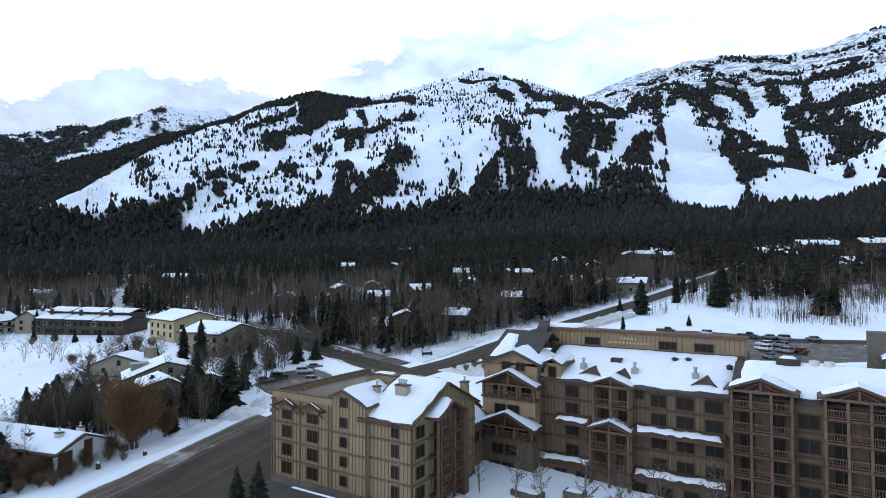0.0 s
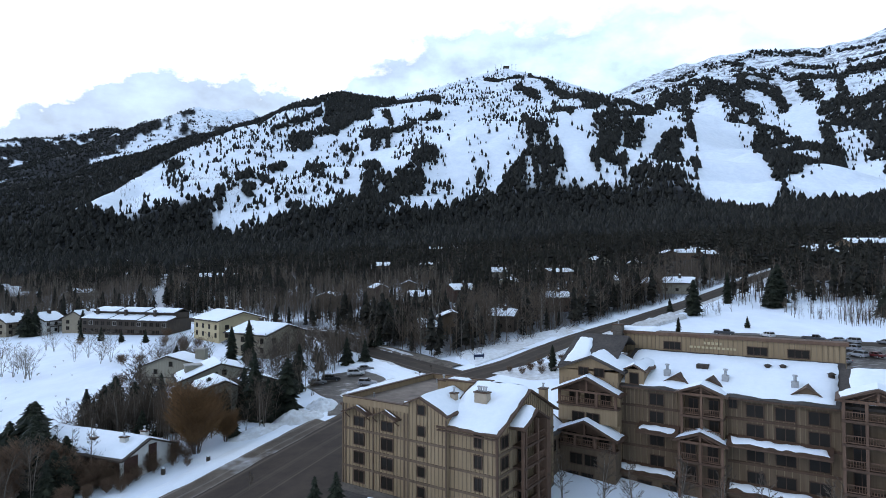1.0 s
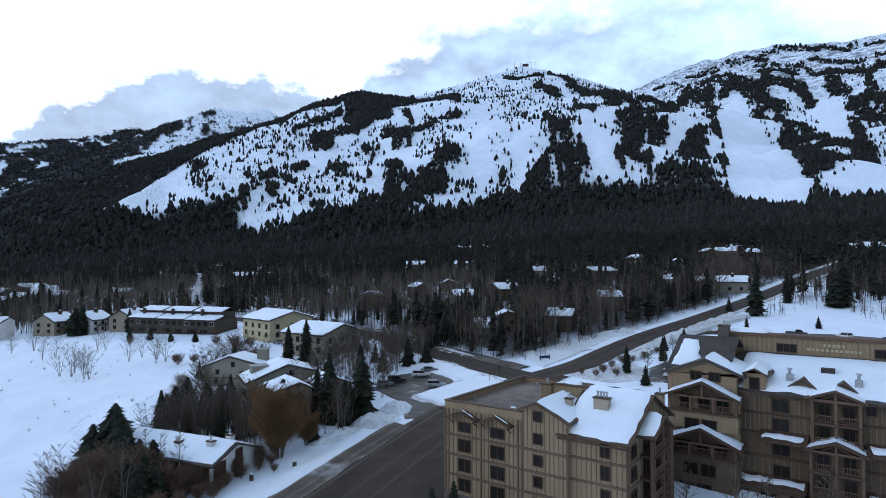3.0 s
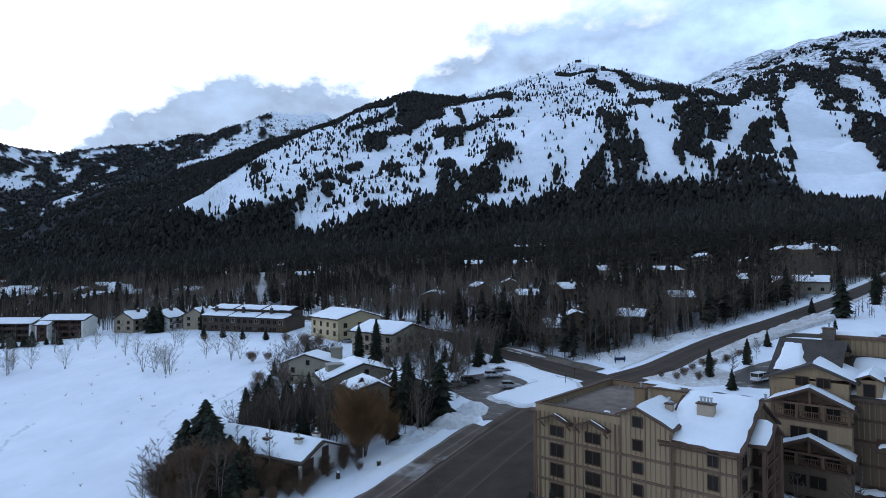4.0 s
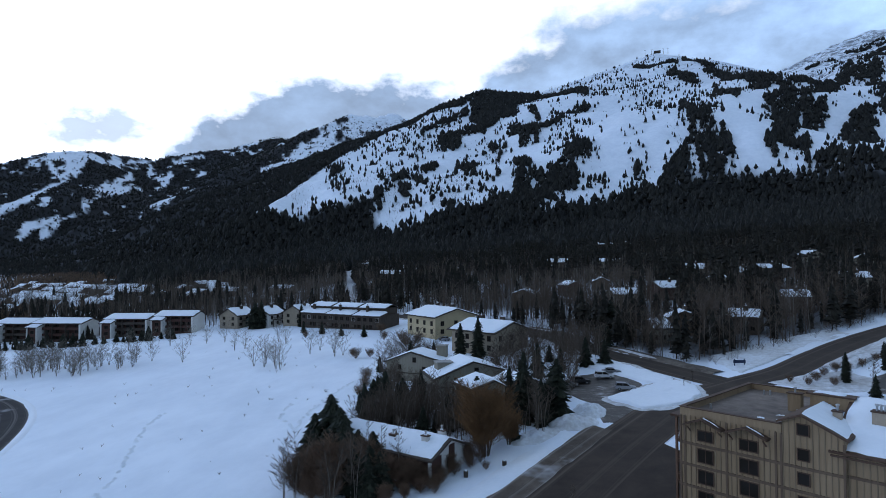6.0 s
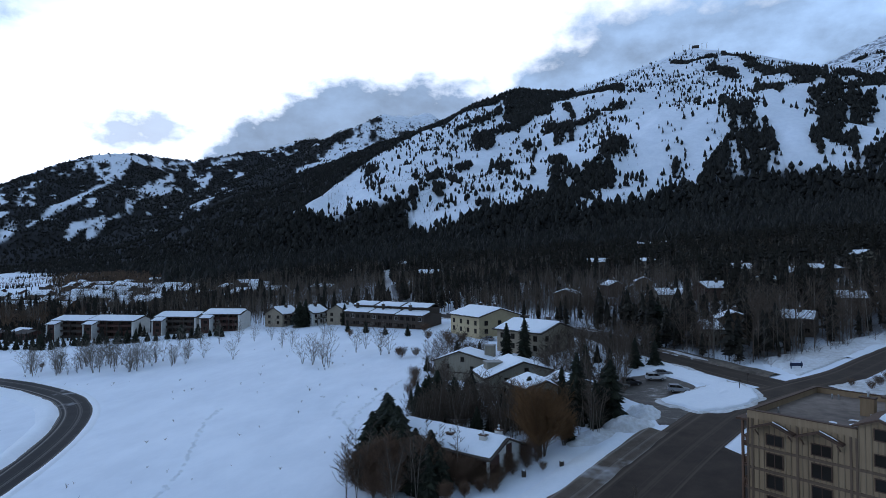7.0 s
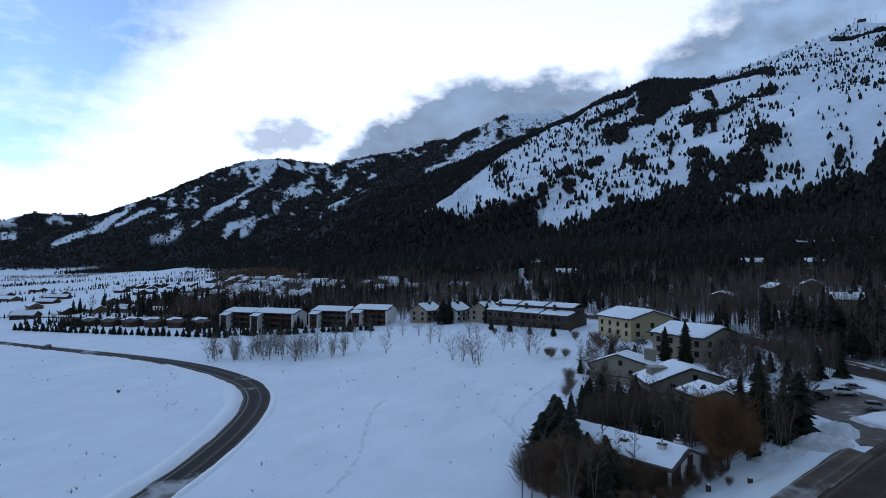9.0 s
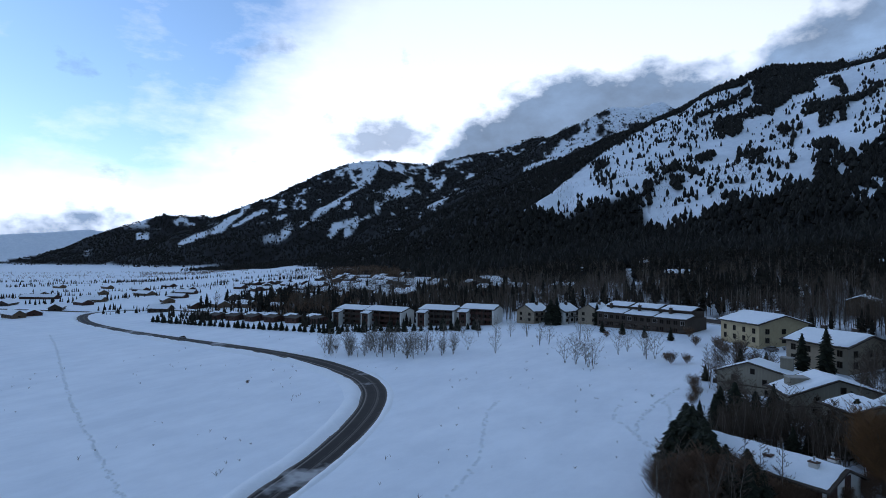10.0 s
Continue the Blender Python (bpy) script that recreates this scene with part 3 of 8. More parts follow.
def planted(name, forms, places, tall, wide, material, label, category, seed=1):
    """Many trees of a few forms in one mesh."""
    rng = np.random.RandomState(seed)
    pick = rng.randint(0, len(forms), len(places))
    turn = rng.uniform(0, 6.283, len(places))
    vs, fs, base = [], [], 0
    for n, (v, f) in enumerate(forms):
        who = np.where(pick == n)[0]
        if not len(who):
            continue
        c, s = np.cos(turn[who])[:, None], np.sin(turn[who])[:, None]
        w, h = (tall * wide)[who][:, None], tall[who][:, None]
        x = (v[None, :, 0] * c - v[None, :, 1] * s) * w + places[who, 0][:, None]
        y = (v[None, :, 0] * s + v[None, :, 1] * c) * w + places[who, 1][:, None]
        z = v[None, :, 2] * h + places[who, 2][:, None]
        vs.append(np.stack([x, y, z], -1).reshape(-1, 3))
        fs.append((f[None] + (np.arange(len(who)) * len(v))[:, None, None]).reshape(-1, 3) + base)
        base += len(who) * len(v)
    vs, fs = np.concatenate(vs), np.concatenate(fs)
    me = mesh_from(name, vs, fs.ravel(), np.full(len(fs), 3), material)
    return tagged(new(name, me), label, category, kind="stuff")


def sown(rng, n, az0, az1, r0, r1, power=1.0):
    a = np.radians(rng.uniform(az0, az1, n))
    r = (rng.uniform(r0**power, r1**power, n)) ** (1 / power)
    return -25 + r * np.sin(a), r * np.cos(a), r


def far_woods():
    rng = np.random.RandomState(4)
    x, y, r = sown(rng, 300000, -80, 43, 640, 4850, 1.25)
    keep = rng.rand(len(x)) < wood_cover(x, y) * np.where(r > 2600, 0.55, 0.75)
    x, y, r = x[keep], y[keep], r[keep]
    # the skied faces carry their own, closer stands
    x2, y2, r2 = sown(rng, 110000, -36, 43, 1000, 3500, 1.15)
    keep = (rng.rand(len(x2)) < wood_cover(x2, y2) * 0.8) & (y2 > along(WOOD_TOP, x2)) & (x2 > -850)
    x, y, r = np.concatenate([x, x2[keep]]), np.concatenate([y, y2[keep]]), np.concatenate([r, r2[keep]])
    # nothing stands on the far side of the crests
    inner = 1 - 130 / r
    keep = height(-25 + (x + 25) * inner, y * inner) < height(x, y) + 25
    x, y, r = x[keep], y[keep], r[keep]
    p = np.stack([x, y, height(x, y) - 0.5], -1)
    tall = np.where(x < -900, 7 + 7 * rng.rand(len(x)) ** 1.5, 8 + 11 * rng.rand(len(x)) ** 1.6 + r / 900)
    wide = rng.uniform(0.8, 1.35, len(x)) + r / 5000
    forms = [cone_tree(2, 5, 11 + k, 0.24, 0.2) for k in range(3)] + [oval_tree(31 + k) for k in range(3)]
    planted("far_woods", forms, p, tall, wide, PINE_FAR, "dark evergreen forest on the snowy mountain slopes", "forest")
    # single trees dotted over the open slopes
    x, y, r = sown(rng, 22000, -36, 42, 1000, 3600, 1.2)
    u, v = fall_line(x, y)
    clump = fbm(u + v * 0.5, v - u * 0.35, 60, 61, 3)
    keep = (wood_cover(x, y) < 0.3) & (height(x, y) - valley(x, y) > 25) & (near_strokes(RUNS, x, y, 0.2, 8) < 0) & (rng.rand(len(x)) < (clump - 0.37) * 4)
    x, y = x[keep], y[keep]
    p = np.stack([x, y, height(x, y) - 0.5], -1)
    forms = [cone_tree(3, 6, 21 + k, 0.25, 0.25) for k in range(2)] + [oval_tree(41 + k) for k in range(4)]
    planted("slope_trees", forms, p, 4 + 14 * rng.rand(len(x)) ** 1.3, rng.uniform(0.8, 1.35, len(x)), PINE_FAR, "single dark conifers dotted over open snow", "forest", 2)
    # thin grey scrub on the lower faces
    x, y, r = sown(rng, 26000, -30, 40, 1000, 1700, 1.2)
    u, v = fall_line(x, y)
    keep = (rng.rand(len(x)) < (fbm(u, v, 90, 67, 3) - 0.5) * 3) & (y > along(WOOD_TOP, x) - 20) & (y < along(WOOD_TOP, x) + 260) & (near_strokes(RUNS, x, y, 0.2, 8) < 0)
    x, y = x[keep], y[keep]
    p = np.stack([x, y, height(x, y) - 0.3], -1)
    planted("slope_scrub", [bare_tree(71 + k, 6, 0.15, 0.35, 0.03) for k in range(3)], p, rng.uniform(3, 7, len(x)), rng.uniform(0.8, 1.3, len(x)), BARK, "thin grey leafless scrub on the lower ski slopes", "brush", 3)


far_woods()


# ---- building kit ----
SIDING = rough_stuff("tan_board_siding", (0.205, 0.142, 0.081), (0.32, 0.231, 0.141), 0.8, 0.8, 0.2, 0.01, stretch=(3, 3, 0.25))
# the cabins' own brown; on the lodge it also paints in shade
SIDING_DARK = rough_stuff("brown_and_shaded_siding", (0.088, 0.060, 0.038), (0.158, 0.113, 0.074), 0.8, 0.8, 0.2, 0.01, stretch=(3, 3, 0.25))
BATTEN_WOOD = rough_stuff("tan_batten_wood", (0.145, 0.106, 0.066), (0.235, 0.175, 0.113), 0.8, 0.8, 0.2, 0.01, stretch=(3, 3, 0.25), objvar=0.2)
TRIM = rough_stuff("brown_stained_trim", (0.05, 0.029, 0.019), (0.108, 0.064, 0.042), 1.5, 0.7, 0.2, 0.01, stretch=(1, 1, 0.3))
BAND = rough_stuff("brown_band_boards", (0.085, 0.056, 0.037), (0.155, 0.107, 0.071), 1.5, 0.75, 0.2, 0.01, stretch=(1, 1, 0.3))
LOG = rough_stuff("red_brown_timber", (0.082, 0.047, 0.031), (0.165, 0.098, 0.065), 1.5, 0.7, 0.3, 0.02, stretch=(1, 1, 0.25))
STONE = rough_stuff("grey_brown_ledge_stone", (0.06, 0.05, 0.042), (0.17, 0.142, 0.118), 2.2, 0.85, 0.6, 0.05, stretch=(1, 1, 2.5))
SHINGLE = rough_stuff("dark_roof_shingles", (0.035, 0.03, 0.028), (0.09, 0.075, 0.065), 2.5, 0.85, 0.4, 0.03)
GRAVEL = rough_stuff("wet_gravel_roof", (0.05, 0.038, 0.031), (0.235, 0.185, 0.15), 0.5, 0.7, 0.4, 0.03)
CREAM = rough_stuff("cream_stucco", (0.36, 0.29, 0.17), (0.47, 0.385, 0.24), 0.9, 0.9, 0.15, 0.01)
BEIGE = rough_stuff("beige_stucco", (0.24, 0.20, 0.145), (0.325, 0.275, 0.205), 0.9, 0.9, 0.15, 0.01)
OLIVE = rough_stuff("grey_olive_siding", (0.185, 0.168, 0.130), (0.28, 0.256, 0.203), 0.9, 0.85, 0.15, 0.01, stretch=(3, 3, 0.25))
WHITEWALL = rough_stuff("off_white_render", (0.50, 0.48, 0.44), (0.66, 0.64, 0.60), 0.8, 0.9, 0.15, 0.01)
REDWOOD = rough_stuff("dark_redwood_cladding", (0.04, 0.02, 0.016), (0.085, 0.043, 0.032), 1.2, 0.8, 0.2, 0.01, stretch=(3, 3, 0.3))
DARKWOOD = rough_stuff("dark_brown_cladding", (0.035, 0.027, 0.022), (0.08, 0.062, 0.048), 1.2, 0.8, 0.2, 0.01, stretch=(3, 3, 0.3))
CONCRETE_TAN = rough_stuff("tan_chimney_stucco", (0.27, 0.215, 0.155), (0.38, 0.31, 0.235), 1.2, 0.9, 0.15, 0.01)
CONCRETE = rough_stuff("pale_concrete", (0.26, 0.25, 0.23), (0.40, 0.38, 0.35), 1.0, 0.9, 0.2, 0.01)
METAL = rough_stuff("galvanised_metal", (0.28, 0.28, 0.28), (0.45, 0.45, 0.45), 2.0, 0.4, 0.05, 0.01, 0.5, metal=0.7)
GLASS, _t, _b = shader("dark_window_glass", 0.12, 0.1)
_b.inputs["Base Color"].default_value = (0.02, 0.017, 0.014, 1)
DARK, _t, _b = shader("shaded_opening", 0.9, 0.1)
_b.inputs["Base Color"].default_value = (0.02, 0.017, 0.014, 1)


def thing(name, m, label, category, group=""):
    ob = new(name)
    ob.matrix_basis = m
    ob.empty_display_size = 0.5
    return tagged(ob, label, category, group)


def part(name, bm, material, parent, label="", smooth=False, kind=""):
    me = bpy.data.meshes.new(name)
    bm.to_mesh(me)
    bm.free()
    me.materials.append(material)
    if smooth:
        me.polygons.foreach_set("use_smooth", np.full(len(me.polygons), True))
    ob = new(name, me)
    ob.parent = parent
    if label:
        ob["label"] = label
    if kind:
        ob["kind"] = kind
    return ob


def put(name, me, parent, m, label=""):
    """Another object on a mesh that exists already."""
    ob = new(name, me)
    ob.parent = parent
    ob.matrix_basis = m
    if label:
        ob["label"] = label
    return ob


def box(bm, x0, x1, y0, y1, z0, z1):
    c = [bm.verts.new((x, y, z)) for z in (z0, z1) for x, y in ((x0, y0), (x1, y0), (x1, y1), (x0, y1))]
    for q in ((3, 2, 1, 0), (4, 5, 6, 7), (0, 1, 5, 4), (1, 2, 6, 5), (2, 3, 7, 6), (3, 0, 4, 7)):
        bm.faces.new([c[k] for k in q])


def boxes(*rows):
    bm = bmesh.new()
    for r in rows:
        box(bm, *r)
    return bm


def extrude(bm, outline, axis, a0, a1):
    """A solid from an outline of (across, z) pushed along x or y."""
    def at(a, p):
        return (a, p[0], p[1]) if axis == "x" else (p[0], a, p[1])
    lo, hi = [bm.verts.new(at(a0, p)) for p in outline], [bm.verts.new(at(a1, p)) for p in outline]
    n = len(outline)
    faces = [bm.faces.new(lo), bm.faces.new(hi[::-1])]
    for k in range(n):
        faces.append(bm.faces.new((lo[k], hi[k], hi[(k + 1) % n], lo[(k + 1) % n])))
    bmesh.ops.recalc_face_normals(bm, faces=faces)


def prism(outline, axis, a0, a1):
    bm = bmesh.new()
    extrude(bm, outline, axis, a0, a1)
    return bm


def tube(bm, a, b, r0, r1, sides=8):
    v, f = [], []
    spike(v, f, a, b, r0, sides, r1 / r0)
    vs = [bm.verts.new(p) for p in v]
    for t in f:
        bm.faces.new([vs[k] for k in t])
    bm.faces.new(vs[:sides][::-1])
    bm.faces.new(vs[sides:])


def snow_sheet(bm, p00, p10, p11, p01, thick, seed, open_edges="", cell=0.8, wob=0.38):
    """Settled snow over the patch p00 p10 p11 p01, rounded down to the roof at its edges, except along the open ones (s0 s1 t0 t1)."""
    p00, p10, p11, p01 = map(Vector, (p00, p10, p11, p01))
    ns = max(3, min(40, int((p10 - p00).length / cell)))
    nt = max(3, min(40, int((p01 - p00).length / cell)))
    ls, lt = (p10 - p00).length, (p01 - p00).length
    grid = []
    for j in range(nt + 1):
        row = []
        for i in range(ns + 1):
            s, t = i / ns, j / nt
            w = wob * (noise.noise((i * 0.45 + seed * 7.3, j * 0.45, seed * 1.7)))
            if s == 0 and "s0" not in open_edges:
                s += max(0, w + wob * 0.4) / ls
            if s == 1 and "s1" not in open_edges:
                s -= max(0, w + wob * 0.4) / ls
            if t == 0 and "t0" not in open_edges:
                t += max(0, w + wob * 0.4) / lt
            if t == 1 and "t1" not in open_edges:
                t -= max(0, w + wob * 0.4) / lt
            p = p00.lerp(p10, s).lerp(p01.lerp(p11, s), t)
            e = 1.0
            for flag, d in (("s0", i), ("s1", ns - i), ("t0", j), ("t1", nt - j)):
                if flag not in open_edges:
                    e = min(e, (0.0, 0.82)[d] if d < 2 else 1.0)
            row.append(bm.verts.new(p + Vector((0, 0, 0.015 + e * thick * (1 + 0.5 * noise.noise((p.x * 0.5 + seed, p.y * 0.5, 0)))))))
        grid.append(row)
    for j in range(nt):
        for i in range(ns):
            bm.faces.new((grid[j][i], grid[j][i + 1], grid[j + 1][i + 1], grid[j + 1][i]))


def gable_roof(parent, axis, a0, a1, b0, z0, br, zr, b1, z1, over=0.7, end=0.6, thick=0.3, snow=0.4, material=None, seed=1, skip="", fascia=None, bare=0.0, inset=0.26):
    """Two roof slopes that meet at across = br, height zr, with eaves at b0, z0 and b1, z1; a0 to a1 along the ridge. Snow lies on both.
    bare: metres along the ridge end a0 left clear."""
    mat = material or SHINGLE
    s0, s1 = (zr - z0) / max(br - b0, 0.01), (zr - z1) / max(b1 - br, 0.01)
    e0, e1 = b0 - over, b1 + over
    y0, y1 = z0 - s0 * over, z1 - s1 * over
    out = [(e0, y0), (br, zr), (e1, y1), (e1, y1 + thick), (br, zr + thick), (e0, y0 + thick)]
    roof = part("roof", prism(out, axis, a0 - end, a1 + end), mat, parent)
    if snow:
        bm = bmesh.new()

        def at(a, b, z):
            return (a, b, z) if axis == "x" else (b, a, z)
        q = inset
        ends = [(e0 + q, y0 + thick, br, zr + thick)] if "0" not in skip else []
        ends += [(e1 - q, y1 + thick, br, zr + thick)] if "1" not in skip else []
        for n, (b, z, c, zc) in enumerate(ends):
            f = (b - br) / ((e0 if b < br else e1) - br)
            z = zr + thick + f * ((y0 if b < br else y1) - zr)
            snow_sheet(bm, at(a0 - end + 1.6 * q + bare, b, z), at(a1 + end - 1.6 * q, b, z), at(a1 + end - 1.6 * q, c, zc), at(a0 - end + 1.6 * q + bare, c, zc), snow * 0.75, seed + n, "t1")
        part("snow_cover", bm, SNOW, roof, "deep white snow with rounded edges", True)
    return roof


WINDOW_MESHES = {}


def window_meshes(w, h, bars, trim):
    key = (w, h, bars, trim.name)
    if key not in WINDOW_MESHES:
        t = 0.11
        bm = boxes((-w / 2 - t, -w / 2, -0.09, 0, -h / 2 - t, h / 2 + t), (w / 2, w / 2 + t, -0.09, 0, -h / 2 - t, h / 2 + t),
                   (-w / 2, w / 2, -0.10, 0, h / 2, h / 2 + t), (-w / 2, w / 2, -0.13, 0, -h / 2 - t, -h / 2))
        for k in range(1, bars + 1):
            x = -w / 2 + w * k / (bars + 1)
            box(bm, x - 0.035, x + 0.035, -0.07, 0, -h / 2, h / 2)
        f = bpy.data.meshes.new("window_frame")
        bm.to_mesh(f)
        bm.free()
        f.materials.append(trim)
        bm = boxes((-w / 2, w / 2, -0.03, 0.02, -h / 2, h / 2))
        g = bpy.data.meshes.new("pane")
        bm.to_mesh(g)
        bm.free()
        g.materials.append(GLASS)
        WINDOW_MESHES[key] = (f, g)
    return WINDOW_MESHES[key]


FACING = {"-y": 0, "+x": 90, "+y": 180, "-x": -90}


def window(parent, x, y, z, w, h, facing="-y", bars=1, trim=None):
    """A framed window on a wall; z is its middle."""
    f, g = window_meshes(w, h, bars, trim or TRIM)
    # on the lodge the frames stand clear of the cover strips
    proud = 0.095 if parent.get("group") == "lodge" else 0.0
    ob = put("window", f, parent, pose(x, y, z, 0, 0, FACING[facing]) @ pose(0, -proud, 0))
    put("pane", g, ob, Matrix())
    return ob


BATTEN = {}


def batten(parent, m, material):
    if material.name not in BATTEN:
        me = bpy.data.meshes.new("batten")
        bm = boxes((-0.055, 0.055, -0.085, 0, 0, 1))
        bm.to_mesh(me)
        bm.free()
        me.materials.append(material)
        BATTEN[material.name] = me
    put("batten", BATTEN[material.name], parent, m)


def battens(parent, x0, x1, y, z0, z1, step=0.62, top=None, material=None):
    """Vertical cover strips on a wall that faces -y; top(x) gives the wall's upper edge."""
    n = int((x1 - x0) / step)
    for k in range(n + 1):
        x = x0 + (x1 - x0) * k / max(n, 1)
        batten(parent, pose(x, y, z0) @ Matrix.Diagonal((1, 1, (top(x) if top else z1) - z0, 1)), material or BATTEN_WOOD)


def battens_x(parent, y0, y1, x, z0, z1, step=0.62, top=None, material=None):
    n = int((y1 - y0) / step)
    for k in range(n + 1):
        y = y0 + (y1 - y0) * k / max(n, 1)
        batten(parent, pose(x, y, z0, 0, 0, 90) @ Matrix.Diagonal((1, 1, (top(y) if top else z1) - z0, 1)), material or BATTEN_WOOD)


def railing(bm, x0, x1, y, z, high=1.05, step=0.28):
    box(bm, x0, x1, y - 0.06, y + 0.06, z + high - 0.1, z + high)
    box(bm, x0, x1, y - 0.05, y + 0.05, z + 0.1, z + 0.2)
    n = max(2, int((x1 - x0) / step))
    for k in range(n):
        x = x0 + (x1 - x0) * (k + 0.5) / n
        box(bm, x - 0.04, x + 0.04, y - 0.03, y + 0.03, z + 0.2, z + high - 0.1)


def railing_x(bm, y0, y1, x, z, high=1.05, step=0.28):
    box(bm, x - 0.06, x + 0.06, y0, y1, z + high - 0.1, z + high)
    box(bm, x - 0.05, x + 0.05, y0, y1, z + 0.1, z + 0.2)
    n = max(2, int((y1 - y0) / step))
    for k in range(n):
        y = y0 + (y1 - y0) * (k + 0.5) / n
        box(bm, x - 0.03, x + 0.03, y - 0.04, y + 0.04, z + 0.2, z + high - 0.1)


def balcony_bay(parent, x0, x1, yf, yb, floors, apex, posts=3, seed=1, storey=2.95, wall=None, snow=0.35):
    """A stack of timber balconies between posts, under a gable with its truss. floors: heights of the decks; apex: height of the ridge."""
    top = apex - (x1 - x0) / 2 * 0.38
    xs = [x0 + 0.2 + (x1 - x0 - 0.4) * k / (posts - 1) for k in range(posts)]
    for x in xs:
        part("post", boxes((x - 0.17, x + 0.17, yf - 0.17, yf + 0.17, floors[0] - 3.2, top)), LOG, parent)
    for side in (x0, x1 - 0.3):
        part("side_wall", boxes((side, side + 0.3, yf + 0.17, yb, floors[0] - 3.2, top)), wall or SIDING, parent)
    for z in floors:
        part("balcony_floor", boxes((x0 - 0.05, x1 + 0.05, yf - 0.22, yb, z - 0.32, z)), TRIM, parent)
        for a, b in zip(xs, xs[1:]):
            bm = bmesh.new()
            railing(bm, a + 0.17, b - 0.17, yf, z)
            part("railing", bm, LOG, parent, kind="stuff")
        window(parent, (x0 + x1) / 2 - (x1 - x0) * 0.24, yb - 0.005, z + 1.15, (x1 - x0) * 0.21, 1.95, "-y", 1)
        window(parent, (x0 + x1) / 2 + (x1 - x0) * 0.24, yb - 0.005, z + 1.15, (x1 - x0) * 0.21, 1.95, "-y", 1)
    mid = (x0 + x1) / 2
    gable_roof(parent, "y", yf - 0.3, yb + 2.5, x0, top, mid, apex, x1, top, 0.7, 0.5, 0.28, snow, TRIM, seed, inset=0.35)
    bm = boxes((x0 - 0.2, x1 + 0.2, yf - 0.25, yf + 0.05, top - 0.35, top), (mid - 0.14, mid + 0.14, yf - 0.2, yf + 0.02, top, apex - 0.05))
    for s in (-1, 1):
        k = (x1 - x0) / 2 * 0.55
        tube(bm, (mid + s * k, yf - 0.08, top), (mid + s * 0.1, yf - 0.08, apex - 0.35), 0.09, 0.09, 4)
    part("truss", bm, LOG, parent)
    part("gable_panel", prism([(x0 + 0.25, top), (mid, apex - 0.05), (x1 - 0.25, top)], "y", yf + 0.5, yf + 0.7), TRIM, parent)


def hood(parent, x0, x1, y, z, apex, deep=1.2, seed=1, snow=0.3):
    """A little bracketed gable roof over a window."""
    m = (x0 + x1) / 2
    gable_roof(parent, "y", y - deep, y, x0 + 0.3, z + 0.12, m, apex, x1 - 0.3, z + 0.12, 0.35, 0.1, 0.2, snow * 0.6, TRIM, seed, "0", inset=0.4)
    for x in (x0 + 0.5, x1 - 0.5):
        bm = bmesh.new()
        tube(bm, (x, y, z - 0.9), (x, y - deep + 0.2, z - 0.05), 0.09, 0.09, 4)
        part("bracket", bm, LOG, parent)


def chimney(parent, x, y, z0, z1, w, d, pots=1, wall=None, cap=None):
    c = part("chimney", boxes((x - w / 2, x + w / 2, y - d / 2, y + d / 2, z0, z1)), wall or SIDING, parent)
    part("chimney_cap", boxes((x - w / 2 - 0.12, x + w / 2 + 0.12, y - d / 2 - 0.12, y + d / 2 + 0.12, z1, z1 + 0.15)), cap or TRIM, c)
    for k in range(pots):
        px = x + (k - (pots - 1) / 2) * w / max(pots, 1) * 0.8
        bm = bmesh.new()
        tube(bm, (px, y, z1 + 0.15), (px, y, z1 + 0.75), 0.13, 0.13, 8)
        tube(bm, (px, y, z1 + 0.75), (px, y, z1 + 0.9), 0.24, 0.2, 8)
        part("flue", bm, METAL, c, "capped metal flue")
    return c


def lodge_frame():
    return pose(-4.5, 81.3, 0, 0, 0, -32.2)


